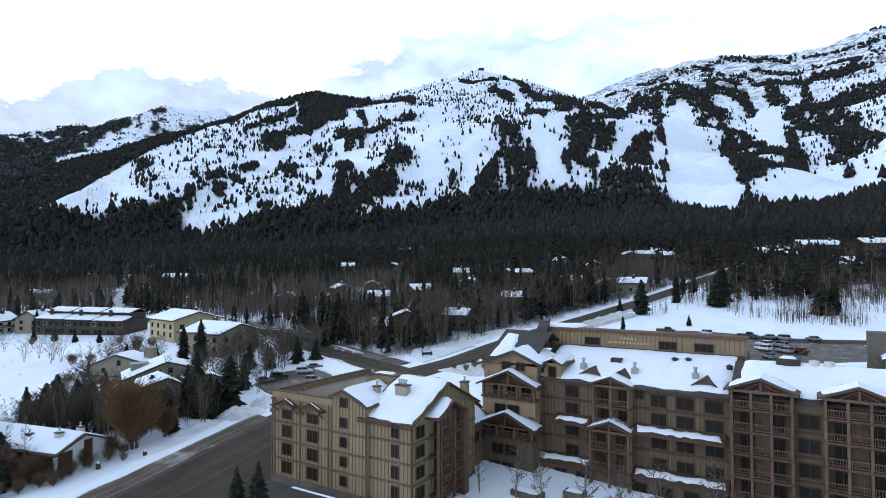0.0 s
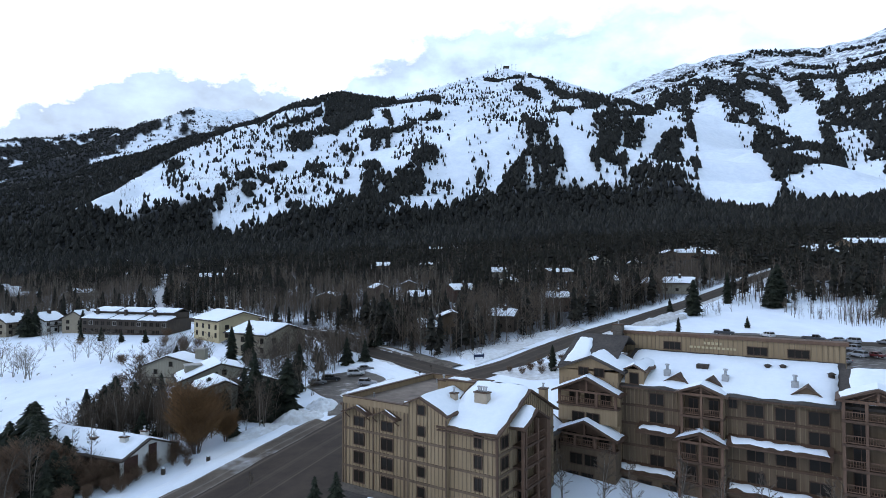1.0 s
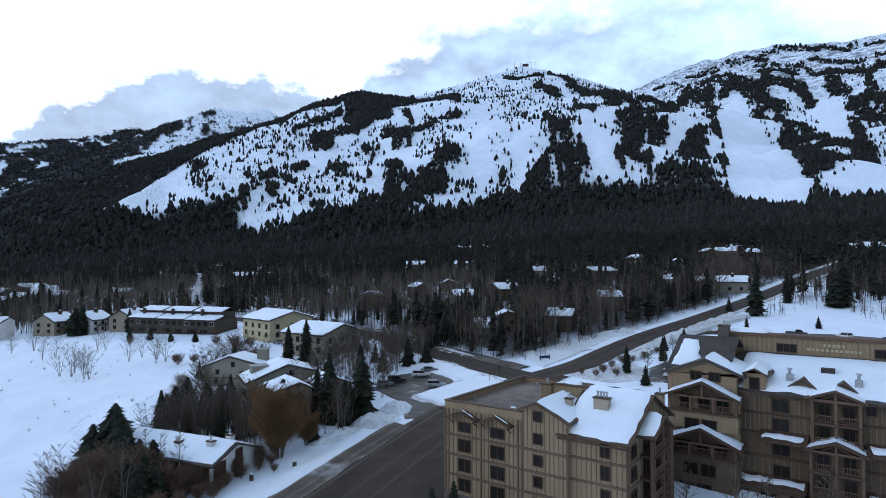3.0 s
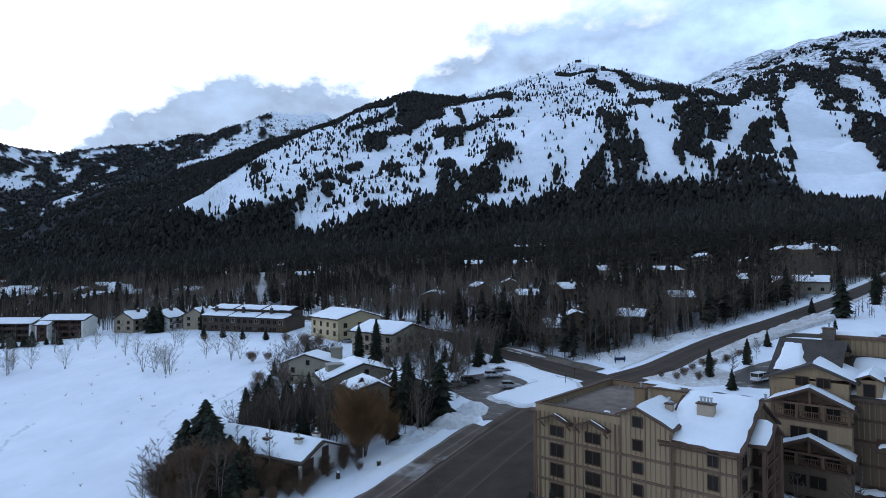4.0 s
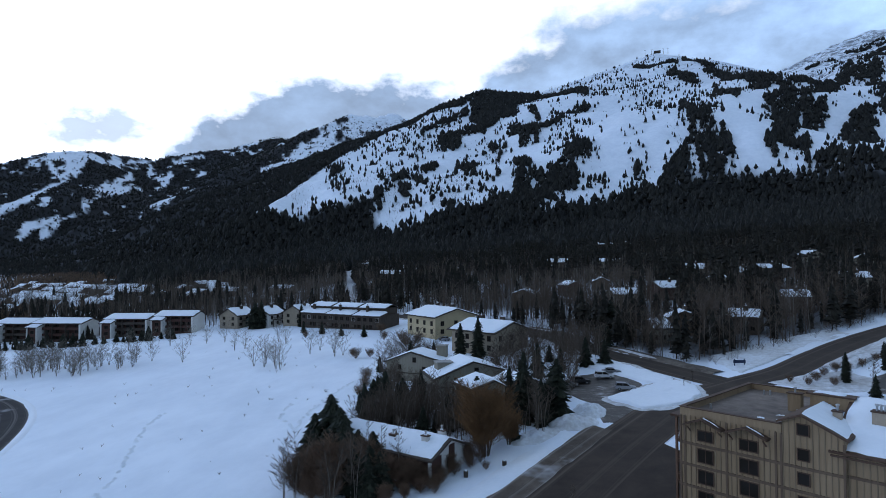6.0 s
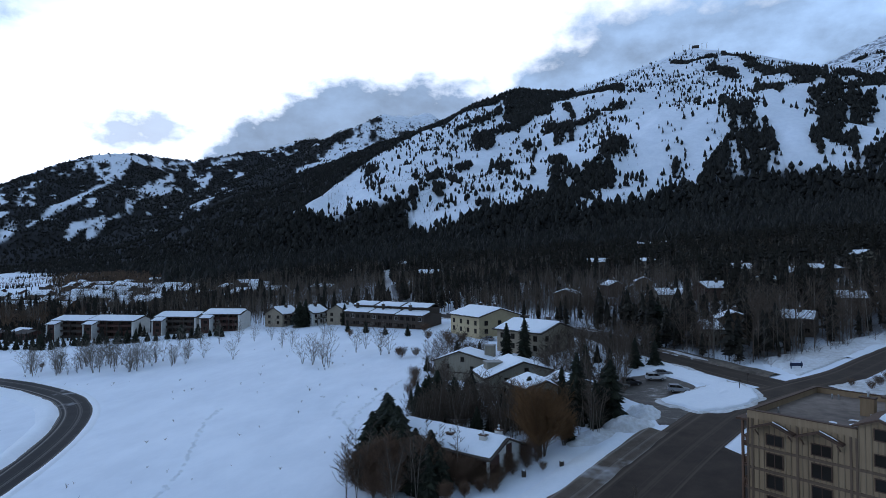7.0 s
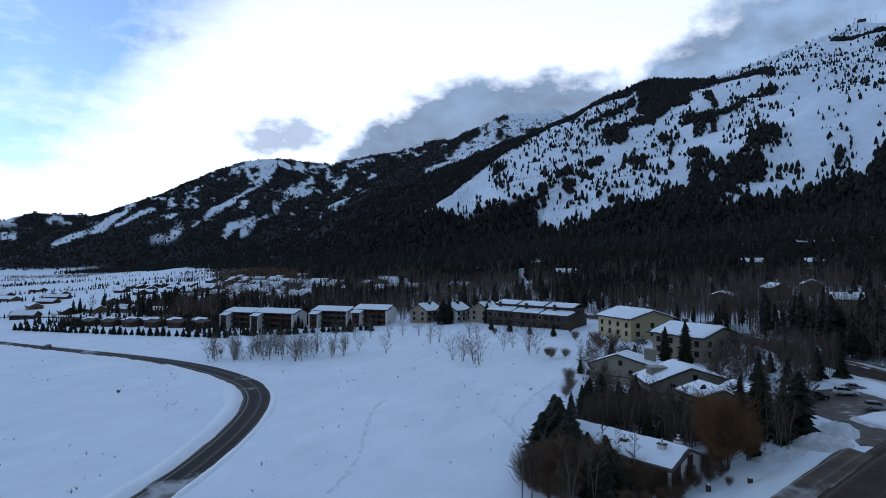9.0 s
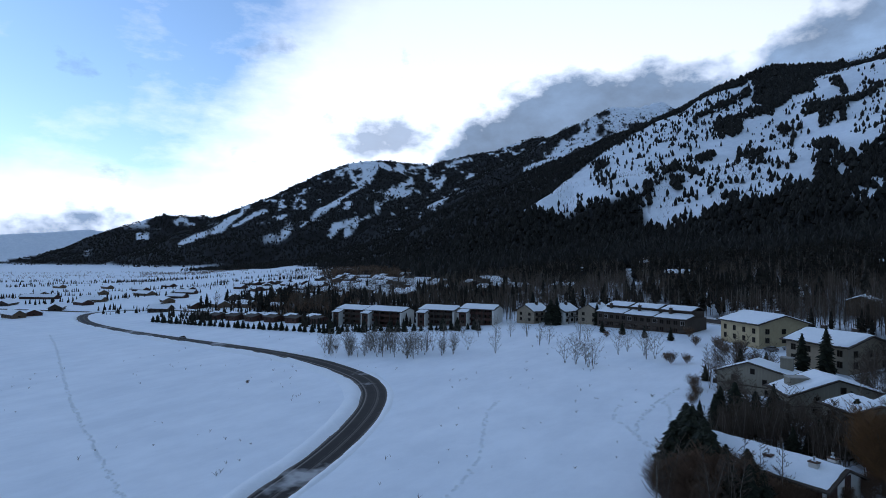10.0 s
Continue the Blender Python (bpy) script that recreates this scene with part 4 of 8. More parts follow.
def lodge_wing():
    L = thing("lodge_building", lodge_frame(), "four-storey tan board-and-batten lodge wing with part flat, part snowy gabled roof", "building", "lodge")
    base = 2.0
    # walls
    part("wall", boxes((-26.5, -7.4, 0, 23.5, base, 17.9)), SIDING, L)
    part("wall", prism([(-13.9, 17.9), (-13.9, 19.35), (-11.7, 20.3), (-7.4, 18.4), (-7.4, 17.9)], "y", -0.003, 9.0), SIDING, L)
    part("wall", prism([(0.6, base), (0.6, 17.0), (9.4, 21.1), (18.0, 17.0), (18.0, base)], "x", -7.4, 0.0), SIDING, L)
    for r in ((-26.65, 0.12, -0.15, 0.5, base, 5.9), (-26.7, -26.5, 0.5, 23.5, base, 5.9), (0.0, 0.15, 0.5, 18.0, base, 5.9)):
        part("wall_base", boxes(r), STONE, L, "grey-brown ledge stone base")
    battens(L, -26.4, -14.0, 0, 5.9, 17.9)
    battens(L, -13.8, -7.5, -0.003, 5.9, 17.9, top=lambda x: min(19.4 + (x + 13.9) * 0.43, 20.2 - (x + 11.7) * 0.44) if x > -13.9 else 17.9)
    battens(L, -7.2, -0.1, 0.6, 5.9, 16.9)
    battens_x(L, 0.8, 17.8, 0.0, 5.9, 17.0, top=lambda y: 17.0 + min((y - 0.6) * 0.466, (18.0 - y) * 0.477) - 0.15)
    for z in (14.2, 11.4, 8.6):
        part("band", boxes((-26.6, -7.4, -0.12, 0.0, z - 0.16, z + 0.16), (-7.4, 0.1, 0.48, 0.6, z - 0.16, z + 0.16), (0.0, 0.12, 0.48, 18.0, z - 0.16, z + 0.16)), BAND, L, "brown floor band")
    for x in (-25.9, -20.4, -18.9 + 4.3, -26.45, -14.0, -7.5):
        part("corner_board", boxes((x - 0.12, x + 0.12, -0.13, 0.0, 5.9, 17.8)), BAND, L)
    part("corner_board", boxes((-0.16, 0.14, 0.44, 0.72, 5.9, 16.9)), TRIM, L)
    # windows, column by column
    for x, w in ((-23.1, 1.9), (-17.7, 2.1)):
        for z in (15.5, 12.9, 10.15, 7.4):
            window(L, x, 0, z, w, 1.25 if z > 15 else 1.65, "-y", 1)
        hood(L, x - 2.5, x + 2.5, -0.02, 16.75, 17.75, 1.25, int(-x))
    for z, h in ((18.65, 1.2), (15.75, 1.25), (12.95, 1.3), (10.2, 1.3), (7.4, 1.3)):
        window(L, -11.6, -0.003, z, 1.15, h, "-y", 0)
    for z in (15.65, 12.95, 10.05, 7.3):
        window(L, -2.8, 0.6, z, 1.1, 1.6, "-y", 1)
    for z in (15.6, 12.9, 10.1, 7.3):
        window(L, 0.0, 2.4, z, 1.9, 1.5, "+x", 1)
    # flat roof with its parapet
    flat = part("flat_roof", boxes((-26.1, -13.9, 0.4, 23.1, 17.9, 18.05)), GRAVEL, L, "wet brown gravel roof, bare of snow")
    for r in ((-26.55, -13.95, -0.02, 0.4, 17.9, 18.85), (-26.55, -26.1, 0.4, 23.1, 17.9, 18.85), (-26.55, -13.9, 23.1, 23.5, 17.9, 18.85), (-13.9, -13.5, 9.2, 23.1, 17.9, 18.85)):
        part("parapet", boxes(r), SIDING, L)
    for r in ((-26.65, -13.85, -0.12, 0.5, 18.85, 18.97), (-26.65, -26.0, 0.5, 23.0, 18.85, 18.97), (-26.65, -13.4, 23.0, 23.6, 18.85, 18.97), (-14.0, -13.4, 9.2, 23.0, 18.85, 18.97)):
        part("coping", boxes(r), TRIM, L)
    for x, y, w, d in ((-16.4, 5, 1.6, 0.9), (-17.2, 7.4, 2.2, 0.7), (-18.6, 4.4, 1.2, 0.8)):
        bm = bmesh.new()
        snow_sheet(bm, (x, y, 18.05), (x + w, y, 18.05), (x + w, y + d, 18.05), (x, y + d, 18.05), 0.14, int(y * 3), cell=0.35)
        part("snow_patch", bm, SNOW, flat, smooth=True)
    for x, y in ((-23.0, 20), (-22.2, 20.2), (-24.6, 5), (-15.0, 11), (-15.3, 10)):
        bm = bmesh.new()
        tube(bm, (x, y, 18.05), (x, y, 18.75), 0.14, 0.14, 8)
        part("vent", bm, METAL, flat)
    part("snow_cap", snow_block(-28.6, -26.7, 4.2, 9.0, 17.2, 0.5, 5), SNOW, L, "snow on the balcony roof", True)
    part("snow_cap", snow_block(-28.6, -26.7, 15.0, 19.0, 17.2, 0.5, 6), SNOW, L, "snow on the balcony roof", True)
    # roofs
    gable_roof(L, "y", -0.2, 8.8, -13.9, 19.35, -11.7, 20.3, -7.4, 18.4, 0.45, 0.4, 0.24, 0.3, TRIM, 31, "0", inset=0.22)
    gable_roof(L, "x", -8.6, 0.2, 0.6, 17.0, 9.4, 21.1, 18.0, 17.0, 0.75, 0.45, 0.24, 0.5, TRIM, 41, inset=0.14)
    part("ridge_wall", boxes((-13.4, -8.6, 8.7, 10.1, 17.9, 21.3)), SIDING, L)
    part("ridge_cap", boxes((-13.8, -8.4, 8.4, 10.4, 21.3, 21.5)), TRIM, L)
    part("snow_cap", snow_block(-13.2, -9.4, 8.8, 10.2, 21.5, 0.35, 9), SNOW, L, "", True)
    part("gutter", boxes((-8.8, 0.6, -0.42, -0.24, 16.35, 16.55)), TRIM, L)
    chimney(L, -4.9, 5.2, 17.5, 20.95, 2.0, 1.1, 4, CONCRETE_TAN)
    chimney(L, -9.3, 4.7, 17.8, 20.4, 0.9, 0.8, 1, CONCRETE_TAN)
    chimney(L, -16.2, 12.2, 18.0, 20.4, 1.6, 1.2, 1)
    chimney(L, -0.6, 15.8, 17.0, 20.2, 1.0, 1.2, 1)
    # balcony bay on the court side, with a tall log corner
    for y in (5.3, 9.0):
        part("post", boxes((1.5, 1.85, y - 0.18, y + 0.18, base, 17.6)), LOG, L)
    part("log_pier", boxes((0.0, 2.1, 11.2, 12.4, base, 17.2)), LOG, L)
    part("post", boxes((1.5, 1.85, 4.4, 4.75, base, 16.6)), LOG, L)
    for z in (6.3, 9.0, 11.8, 14.6):
        part("balcony_floor", boxes((0.0, 1.9, 4.7, 11.2, z - 0.3, z)), TRIM, L)
        bm = bmesh.new()
        railing_x(bm, 5.5, 8.8, 1.68, z)
        railing_x(bm, 9.2, 11.2, 1.68, z)
        part("railing", bm, LOG, L, kind="stuff")
        window(L, 0.0, 7.2, z + 1.15, 2.2, 2.0, "+x", 1)
    gable_roof(L, "x", 0.0, 2.0, 4.4, 17.3, 7.6, 18.9, 10.8, 17.3, 0.7, 0.5, 0.28, 0.5, TRIM, 51, inset=0.14)
    # end balconies over the road
    for z in (8.0, 10.9, 13.7):
        part("balcony_floor", boxes((-28.3, -26.5, 2.2, 21.0, z - 0.3, z)), TRIM, L)
        bm = bmesh.new()
        railing_x(bm, 2.2, 21.0, -28.2, z)
        railing(bm, -28.2, -26.6, 2.2, z)
        part("railing", bm, LOG, L, kind="stuff")
    for y in (2.3, 8.5, 14.8, 20.9):
        part("post", boxes((-28.35, -28.05, y - 0.15, y + 0.15, base, 16.9)), LOG, L)
    part("canopy", boxes((-28.9, -26.5, 1.8, 21.4, 16.9, 17.2)), TRIM, L)


def snow_block(x0, x1, y0, y1, z, thick, seed):
    bm = bmesh.new()
    snow_sheet(bm, (x0, y0, z), (x1, y0, z), (x1, y1, z), (x0, y1, z), thick, seed, cell=0.5)
    return bm


def sign_bars(parent, x0, x1, y, z, size, seed):
    """A row of raised plain bars where a sign's lettering stands."""
    rng = random.Random(seed)
    x = x0
    while x < x1 - 0.3:
        w = rng.uniform(0.28, 0.5)
        part("sign_bar", boxes((x, x + w, y - 0.1, y, z, z + size)), CREAM, parent)
        x += w + rng.uniform(0.16, 0.24)


def lodge_main():
    L = thing("lodge_building", lodge_frame(), "long five-storey brown timber lodge with balconies and a deep snowy roof", "building", "lodge")
    base = 1.0
    part("wall", prism([(27.0, base), (27.0, 20.1), (38.5, 24.0), (52.0, 24.0), (52.0, base)], "x", 5.5, 36.5), SIDING_DARK, L)
    part("wall", boxes((36.5, 62.0, 23.9, 52.0, base, 20.9)), SIDING_DARK, L)
    part("wall", boxes((-2.2, 7.6, 25.4, 40.0, base, 20.6)), SIDING, L)
    for r in ((7.6, 16.4, 26.8, 27.0, base, 7.2), (22.8, 36.5, 26.8, 27.0, base, 7.2), (-2.3, 7.7, 25.2, 25.4, base, 5.2)):
        part("wall_base", boxes(r), STONE, L)
    battens(L, 7.8, 16.6, 27.0, 14.4, 20.0)
    battens(L, 22.8, 36.3, 27.0, 14.4, 20.0)
    battens(L, -2.1, 7.5, 25.4, 5.2, 20.5)
    battens(L, 7.8, 36.3, 27.0, 7.4, 13.4, 0.9)
    for z in (17.0, 14.2, 10.9, 7.4):
        part("band", boxes((7.6, 36.5, 26.86, 27.0, z - 0.18, z + 0.18)), TRIM, L)
    part("band", boxes((-2.3, 7.7, 25.26, 25.4, 14.4, 14.8)), TRIM, L)
    # main roof: one long snowy slope up to the clerestory wall with the sign
    roof = part("roof", prism([(26.0, 19.75), (38.5, 24.0), (38.5, 24.35), (26.0, 20.1)], "x", 6.4, 36.9), SHINGLE, L)
    bm = bmesh.new()
    snow_sheet(bm, (6.9, 26.4, 20.24), (36.3, 26.4, 20.24), (36.3, 38.3, 24.29), (6.9, 38.3, 24.29), 0.36, 61, "", 0.8, 0.6)
    part("snow_cover", bm, SNOW, roof, "deep white snow with rounded edges", True)
    part("gutter", boxes((7.6, 36.5, 25.85, 26.02, 19.8, 20.0)), TRIM, L)
    wall = part("sign_wall", boxes((2.5, 37.0, 38.5, 40.2, 23.4, 27.0)), SIDING, L, "clerestory wall with a raised sign")
    battens(wall, 2.7, 36.9, 38.5, 23.6, 26.8, 0.7)
    part("fascia", boxes((2.2, 37.4, 38.1, 40.6, 26.85, 27.35)), LOG, L)
    bm = bmesh.new()
    snow_sheet(bm, (2.4, 38.6, 27.35), (10.0, 38.6, 27.35), (10.0, 44, 27.35), (2.4, 44, 27.35), 0.5, 63)
    part("snow_patch", bm, SNOW, L, "", True)
    for x, w in ((4.0, 1.6), (12.6, 2.6), (25.4, 2.7), (31.0, 2.7)):
        window(L, x, 38.5, 25.25, w, 1.15, "-y", 2)
    sign_bars(wall, 17.6, 20.4, 38.45, 25.8, 0.42, 1)
    sign_bars(wall, 15.4, 22.4, 38.45, 25.1, 0.34, 2)
    # roof clutter: dormers, vents, skylight
    for x in (15.6, 20.4, 32.6):
        g = [(x - 1.9, 20.9), (x, 22.0), (x + 1.9, 20.9)]
        part("dormer", prism([(x - 1.7, 20.4), g[0], g[1], g[2], (x + 1.7, 20.4)], "y", 28.0, 31.5), SIDING_DARK, L)
        gable_roof(L, "y", 27.9, 31.6, x - 1.7, 20.95, x, 22.0, x + 1.7, 20.95, 0.35, 0.25, 0.18, 0.0, TRIM, 5)
    for x in (13.9, 22.2, 31.1):
        c = part("vent_box", boxes((x - 0.45, x + 0.45, 29.4, 30.3, 20.6, 22.5)), METAL, L)
        bm = bmesh.new()
        tube(bm, (x, 29.85, 22.5), (x, 29.85, 23.2), 0.22, 0.22, 8)
        tube(bm, (x, 29.85, 23.2), (x, 29.85, 23.4), 0.4, 0.3, 8)
        part("flue", bm, METAL, c)
    part("skylight", boxes((17.6, 19.3, 32.4, 33.8, 22.2, 23.3)), DARKWOOD, L)
    for x, y, z in ((27.2, 35.0, 23.4), (29.2, 35.1, 23.5), (35.3, 33.6, 23.1)):
        bm = bmesh.new()
        tube(bm, (x, y, z - 0.6), (x, y, z + 0.25), 0.45, 0.4, 10)
        tube(bm, (x, y, z + 0.25), (x, y, z + 0.5), 0.6, 0.15, 10)
        part("roof_vent", bm, DARKWOOD, L)
    # dormer window with its own roof beside the left block
    part("dormer", boxes((8.3, 11.2, 26.6, 33.0, 19.6, 22.6)), SIDING, L)
    window(L, 9.75, 26.6, 21.2, 1.2, 1.6, "-y", 0)
    gable_roof(L, "y", 26.4, 34.5, 8.3, 22.5, 9.75, 23.2, 11.2, 22.5, 0.5, 0.5, 0.2, 0.35, TRIM, 71)
    # left block with its steep roofs and stepped loggias
    gable_roof(L, "y", 25.4, 34.0, -2.2, 21.9, 3.4, 24.1, 7.9, 22.3, 0.9, 0.9, 0.35, 0.5, SHINGLE, 73, "0")
    part("wall", boxes((-2.2, 7.6, 25.4, 40.0, 20.6, 21.9)), SIDING, L)
    part("wall", prism([(-2.2, 21.9), (3.4, 24.05), (7.6, 22.4)], "y", 25.4, 33.5), SIDING, L)
    # the steep dark roof behind it, with one sheet of snow left on its slope
    part("wall", prism([(27.0, 20.6), (27.0, 22.2), (35.0, 26.2), (41.0, 23.2), (41.0, 20.6)], "x", -2.2, 2.4), SIDING, L)
    steep = gable_roof(L, "x", -2.3, 6.0, 26.6, 22.3, 35.0, 26.5, 41.5, 23.4, 0.5, 0.4, 0.3, 0.0, SHINGLE, 74)
    bm = bmesh.new()
    snow_sheet(bm, (-2.2, 26.9, 22.78), (2.6, 26.9, 22.78), (0.6, 33.8, 26.25), (-1.9, 33.8, 26.25), 0.3, 75, cell=0.6, wob=0.5)
    part("snow_cover", bm, SNOW, steep, "one sheet of snow left on bare shingles", True)
    window(L, 2.0, 25.4, 21.75, 1.5, 1.2, "-y", 1)
    window(L, 4.6, 25.4, 21.75, 1.5, 1.2, "-y", 1)
    chimney(L, 3.6, 38.0, 24.0, 28.3, 1.6, 1.6, 1, STONE)
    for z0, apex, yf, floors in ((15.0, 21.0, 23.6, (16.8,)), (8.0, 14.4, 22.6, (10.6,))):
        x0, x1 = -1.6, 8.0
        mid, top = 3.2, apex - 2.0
        # the lower loggia gets the darker siding, its shade put into the colour
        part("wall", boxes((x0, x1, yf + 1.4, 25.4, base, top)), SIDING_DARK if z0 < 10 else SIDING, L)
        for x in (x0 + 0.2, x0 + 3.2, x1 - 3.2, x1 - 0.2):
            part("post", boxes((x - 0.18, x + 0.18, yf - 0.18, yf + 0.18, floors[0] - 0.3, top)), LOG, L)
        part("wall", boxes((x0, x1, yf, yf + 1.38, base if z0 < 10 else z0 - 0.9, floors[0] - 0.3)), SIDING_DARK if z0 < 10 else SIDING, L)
        part("balcony_floor", boxes((x0 - 0.2, x1 + 0.2, yf - 0.25, yf + 1.4, floors[0] - 0.3, floors[0])), TRIM, L)
        bm = bmesh.new()
        railing(bm, x0, x1, yf, floors[0])
        part("railing", bm, LOG, L, kind="stuff")
        gable_roof(L, "y", yf - 0.4, 25.6, x0 + 0.2, top, mid, apex, x1 - 0.2, top, 1.0, 0.6, 0.3, 0.45, TRIM, int(apex))
        part("gable_panel", prism([(x0 + 0.5, top), (mid, apex - 0.1), (x1 - 0.5, top)], "y", yf + 0.6, yf + 0.9), TRIM, L)
        bm = boxes((x0, x1, yf - 0.2, yf + 0.1, top - 0.3, top), (mid - 0.15, mid + 0.15, yf - 0.2, yf, top, apex - 0.1))
        part("truss", bm, LOG, L)
        zz = floors[0] - 2.0
        for x in (1.8, 4.2):
            window(L, x, yf, zz, 1.9, 1.6, "-y", 1)
        for x in (0.6, 3.2, 5.8):
            window(L, x, yf + 1.4, floors[0] + 1.1, 1.5, 1.9, "-y", 1)
    for x in (1.2, 3.6):
        window(L, x, 22.6, 5.8, 1.9, 1.5, "-y", 1)
    # low link between the two wings
    part("wall", boxes((-9.0, -1.0, 18.6, 25.4, base, 12.6)), SIDING_DARK, L)
    for y in (20.2, 22.8):
        window(L, -1.0, y, 10.6, 1.4, 1.6, "+x", 1)
    gable_roof(L, "y", 18.8, 25.0, -8.8, 12.8, -5.0, 15.0, -1.2, 12.6, 0.6, 0.5, 0.3, 0.45, SHINGLE, 76)
    part("wall", boxes((-16.0, -9.0, 24.0, 34.0, base, 12.0)), SIDING_DARK, L)
    gable_roof(L, "x", -16.0, -8.0, 24.0, 12.0, 29.0, 15.4, 34.0, 12.0, 0.6, 0.5, 0.3, 0.45, SHINGLE, 77)
    # middle bays
    balcony_bay(L, 16.8, 22.6, 25.3, 26.99, (14.0, 17.0), 21.3, 3, 81)
    balcony_bay(L, 16.6, 22.8, 24.3, 25.3, (7.6, 10.7), 14.7, 3, 82)
    part("wall", boxes((16.6, 22.8, 25.3, 27.0, base, 13.2)), SIDING_DARK, L)
    for x, w in ((13.0, 2.0), (26.4, 2.1), (30.1, 2.3), (34.0, 2.3)):
        for z in (18.3, 15.6, 12.2, 9.0):
            if x < 14 or z > 14 or x > 25:
                window(L, x, 27.0, z, w, 1.65, "-y", 1)
    window(L, 23.6, 27.0, 19.0, 1.0, 1.2, "-y", 1)
    # skirt roofs along the front
    for x0, x1, z in ((10.4, 16.4, 13.4), (23.0, 35.6, 13.4), (6.8, 16.2, 7.0), (22.8, 36.0, 7.0)):
        out = [(24.6, z), (27.0, z + 1.1), (27.0, z + 1.35), (24.6, z + 0.25)]
        sk = part("skirt_roof", prism(out, "x", x0, x1), TRIM, L)
        bm = bmesh.new()
        snow_sheet(bm, (x0 + 0.3, 25.0, z + 0.44), (x1 - 0.3, 25.0, z + 0.44), (x1 - 0.3, 26.5, z + 1.13), (x0 + 0.3, 26.5, z + 1.13), 0.2, int(x0 + z), "", 0.5, 0.6)
        part("snow_cover", bm, SNOW, sk, "", True)
        part("skirt_wall", boxes((x0 + 0.3, x1 - 0.3, 25.3, 27.0, base, z + 0.3)), SIDING_DARK, L) if z < 10 else None
        for x in np.arange(x0 + 1.2, x1 - 0.8, 3.6):
            window(L, float(x), 25.3 if z < 10 else 26.99, z - 1.5, 2.0, 1.6, "-y", 1) if z < 10 else None
    # right wing with two great gabled balcony stacks
    balcony_bay(L, 36.6, 44.0, 22.3, 23.9, (7.7, 10.7, 13.7, 16.7, 19.6), 23.5, 4, 91, wall=SIDING_DARK)
    balcony_bay(L, 47.2, 54.6, 22.3, 23.9, (7.7, 10.7, 13.7, 16.7, 19.6), 23.5, 4, 92, wall=SIDING_DARK)
    for z in (18.5, 15.4, 12.3, 9.3, 6.3):
        window(L, 45.6, 23.9, z, 2.3, 1.7, "-y", 1)
        part("band", boxes((44.0, 47.2, 23.78, 23.9, z - 1.6, z - 1.3)), TRIM, L)
    gable_roof(L, "x", 36.9, 60.0, 23.9, 20.9, 31.5, 24.2, 41.0, 21.2, 0.5, 0.5, 0.35, 0.45, SHINGLE, 95, inset=0.6)
    bx = part("roof_equipment", boxes((41.6, 44.6, 30.6, 33.0, 23.6, 25.4), (41.2, 45.0, 30.2, 33.4, 23.4, 24.2)), DARKWOOD, L)
    part("snow_cap", snow_block(41.9, 44.3, 30.9, 32.7, 25.4, 0.4, 3), SNOW, bx, "", True)
    for x in (46.2, 48.0):
        bm = bmesh.new()
        tube(bm, (x, 31.6, 23.6), (x, 31.6, 25.3), 0.75, 0.65, 12)
        part("roof_tank", bm, WHITEWALL, L)
    # gabled return beyond
    part("wall", boxes((55.0, 66.0, 40.0, 56.0, base, 25.0)), SIDING, L)
    gable_roof(L, "y", 40.0, 56.0, 55.0, 25.0, 60.5, 27.0, 66.0, 25.0, 0.9, 0.6, 0.3, 0.4, SHINGLE, 97)
    part("tower", boxes((53.0, 56.0, 44.0, 47.5, 18.0, 28.5)), STONE, L)


lodge_wing()
lodge_main()


# ---- houses ----
def ground_at(x, y):
    return float(valley(x, y))


BUILT = []


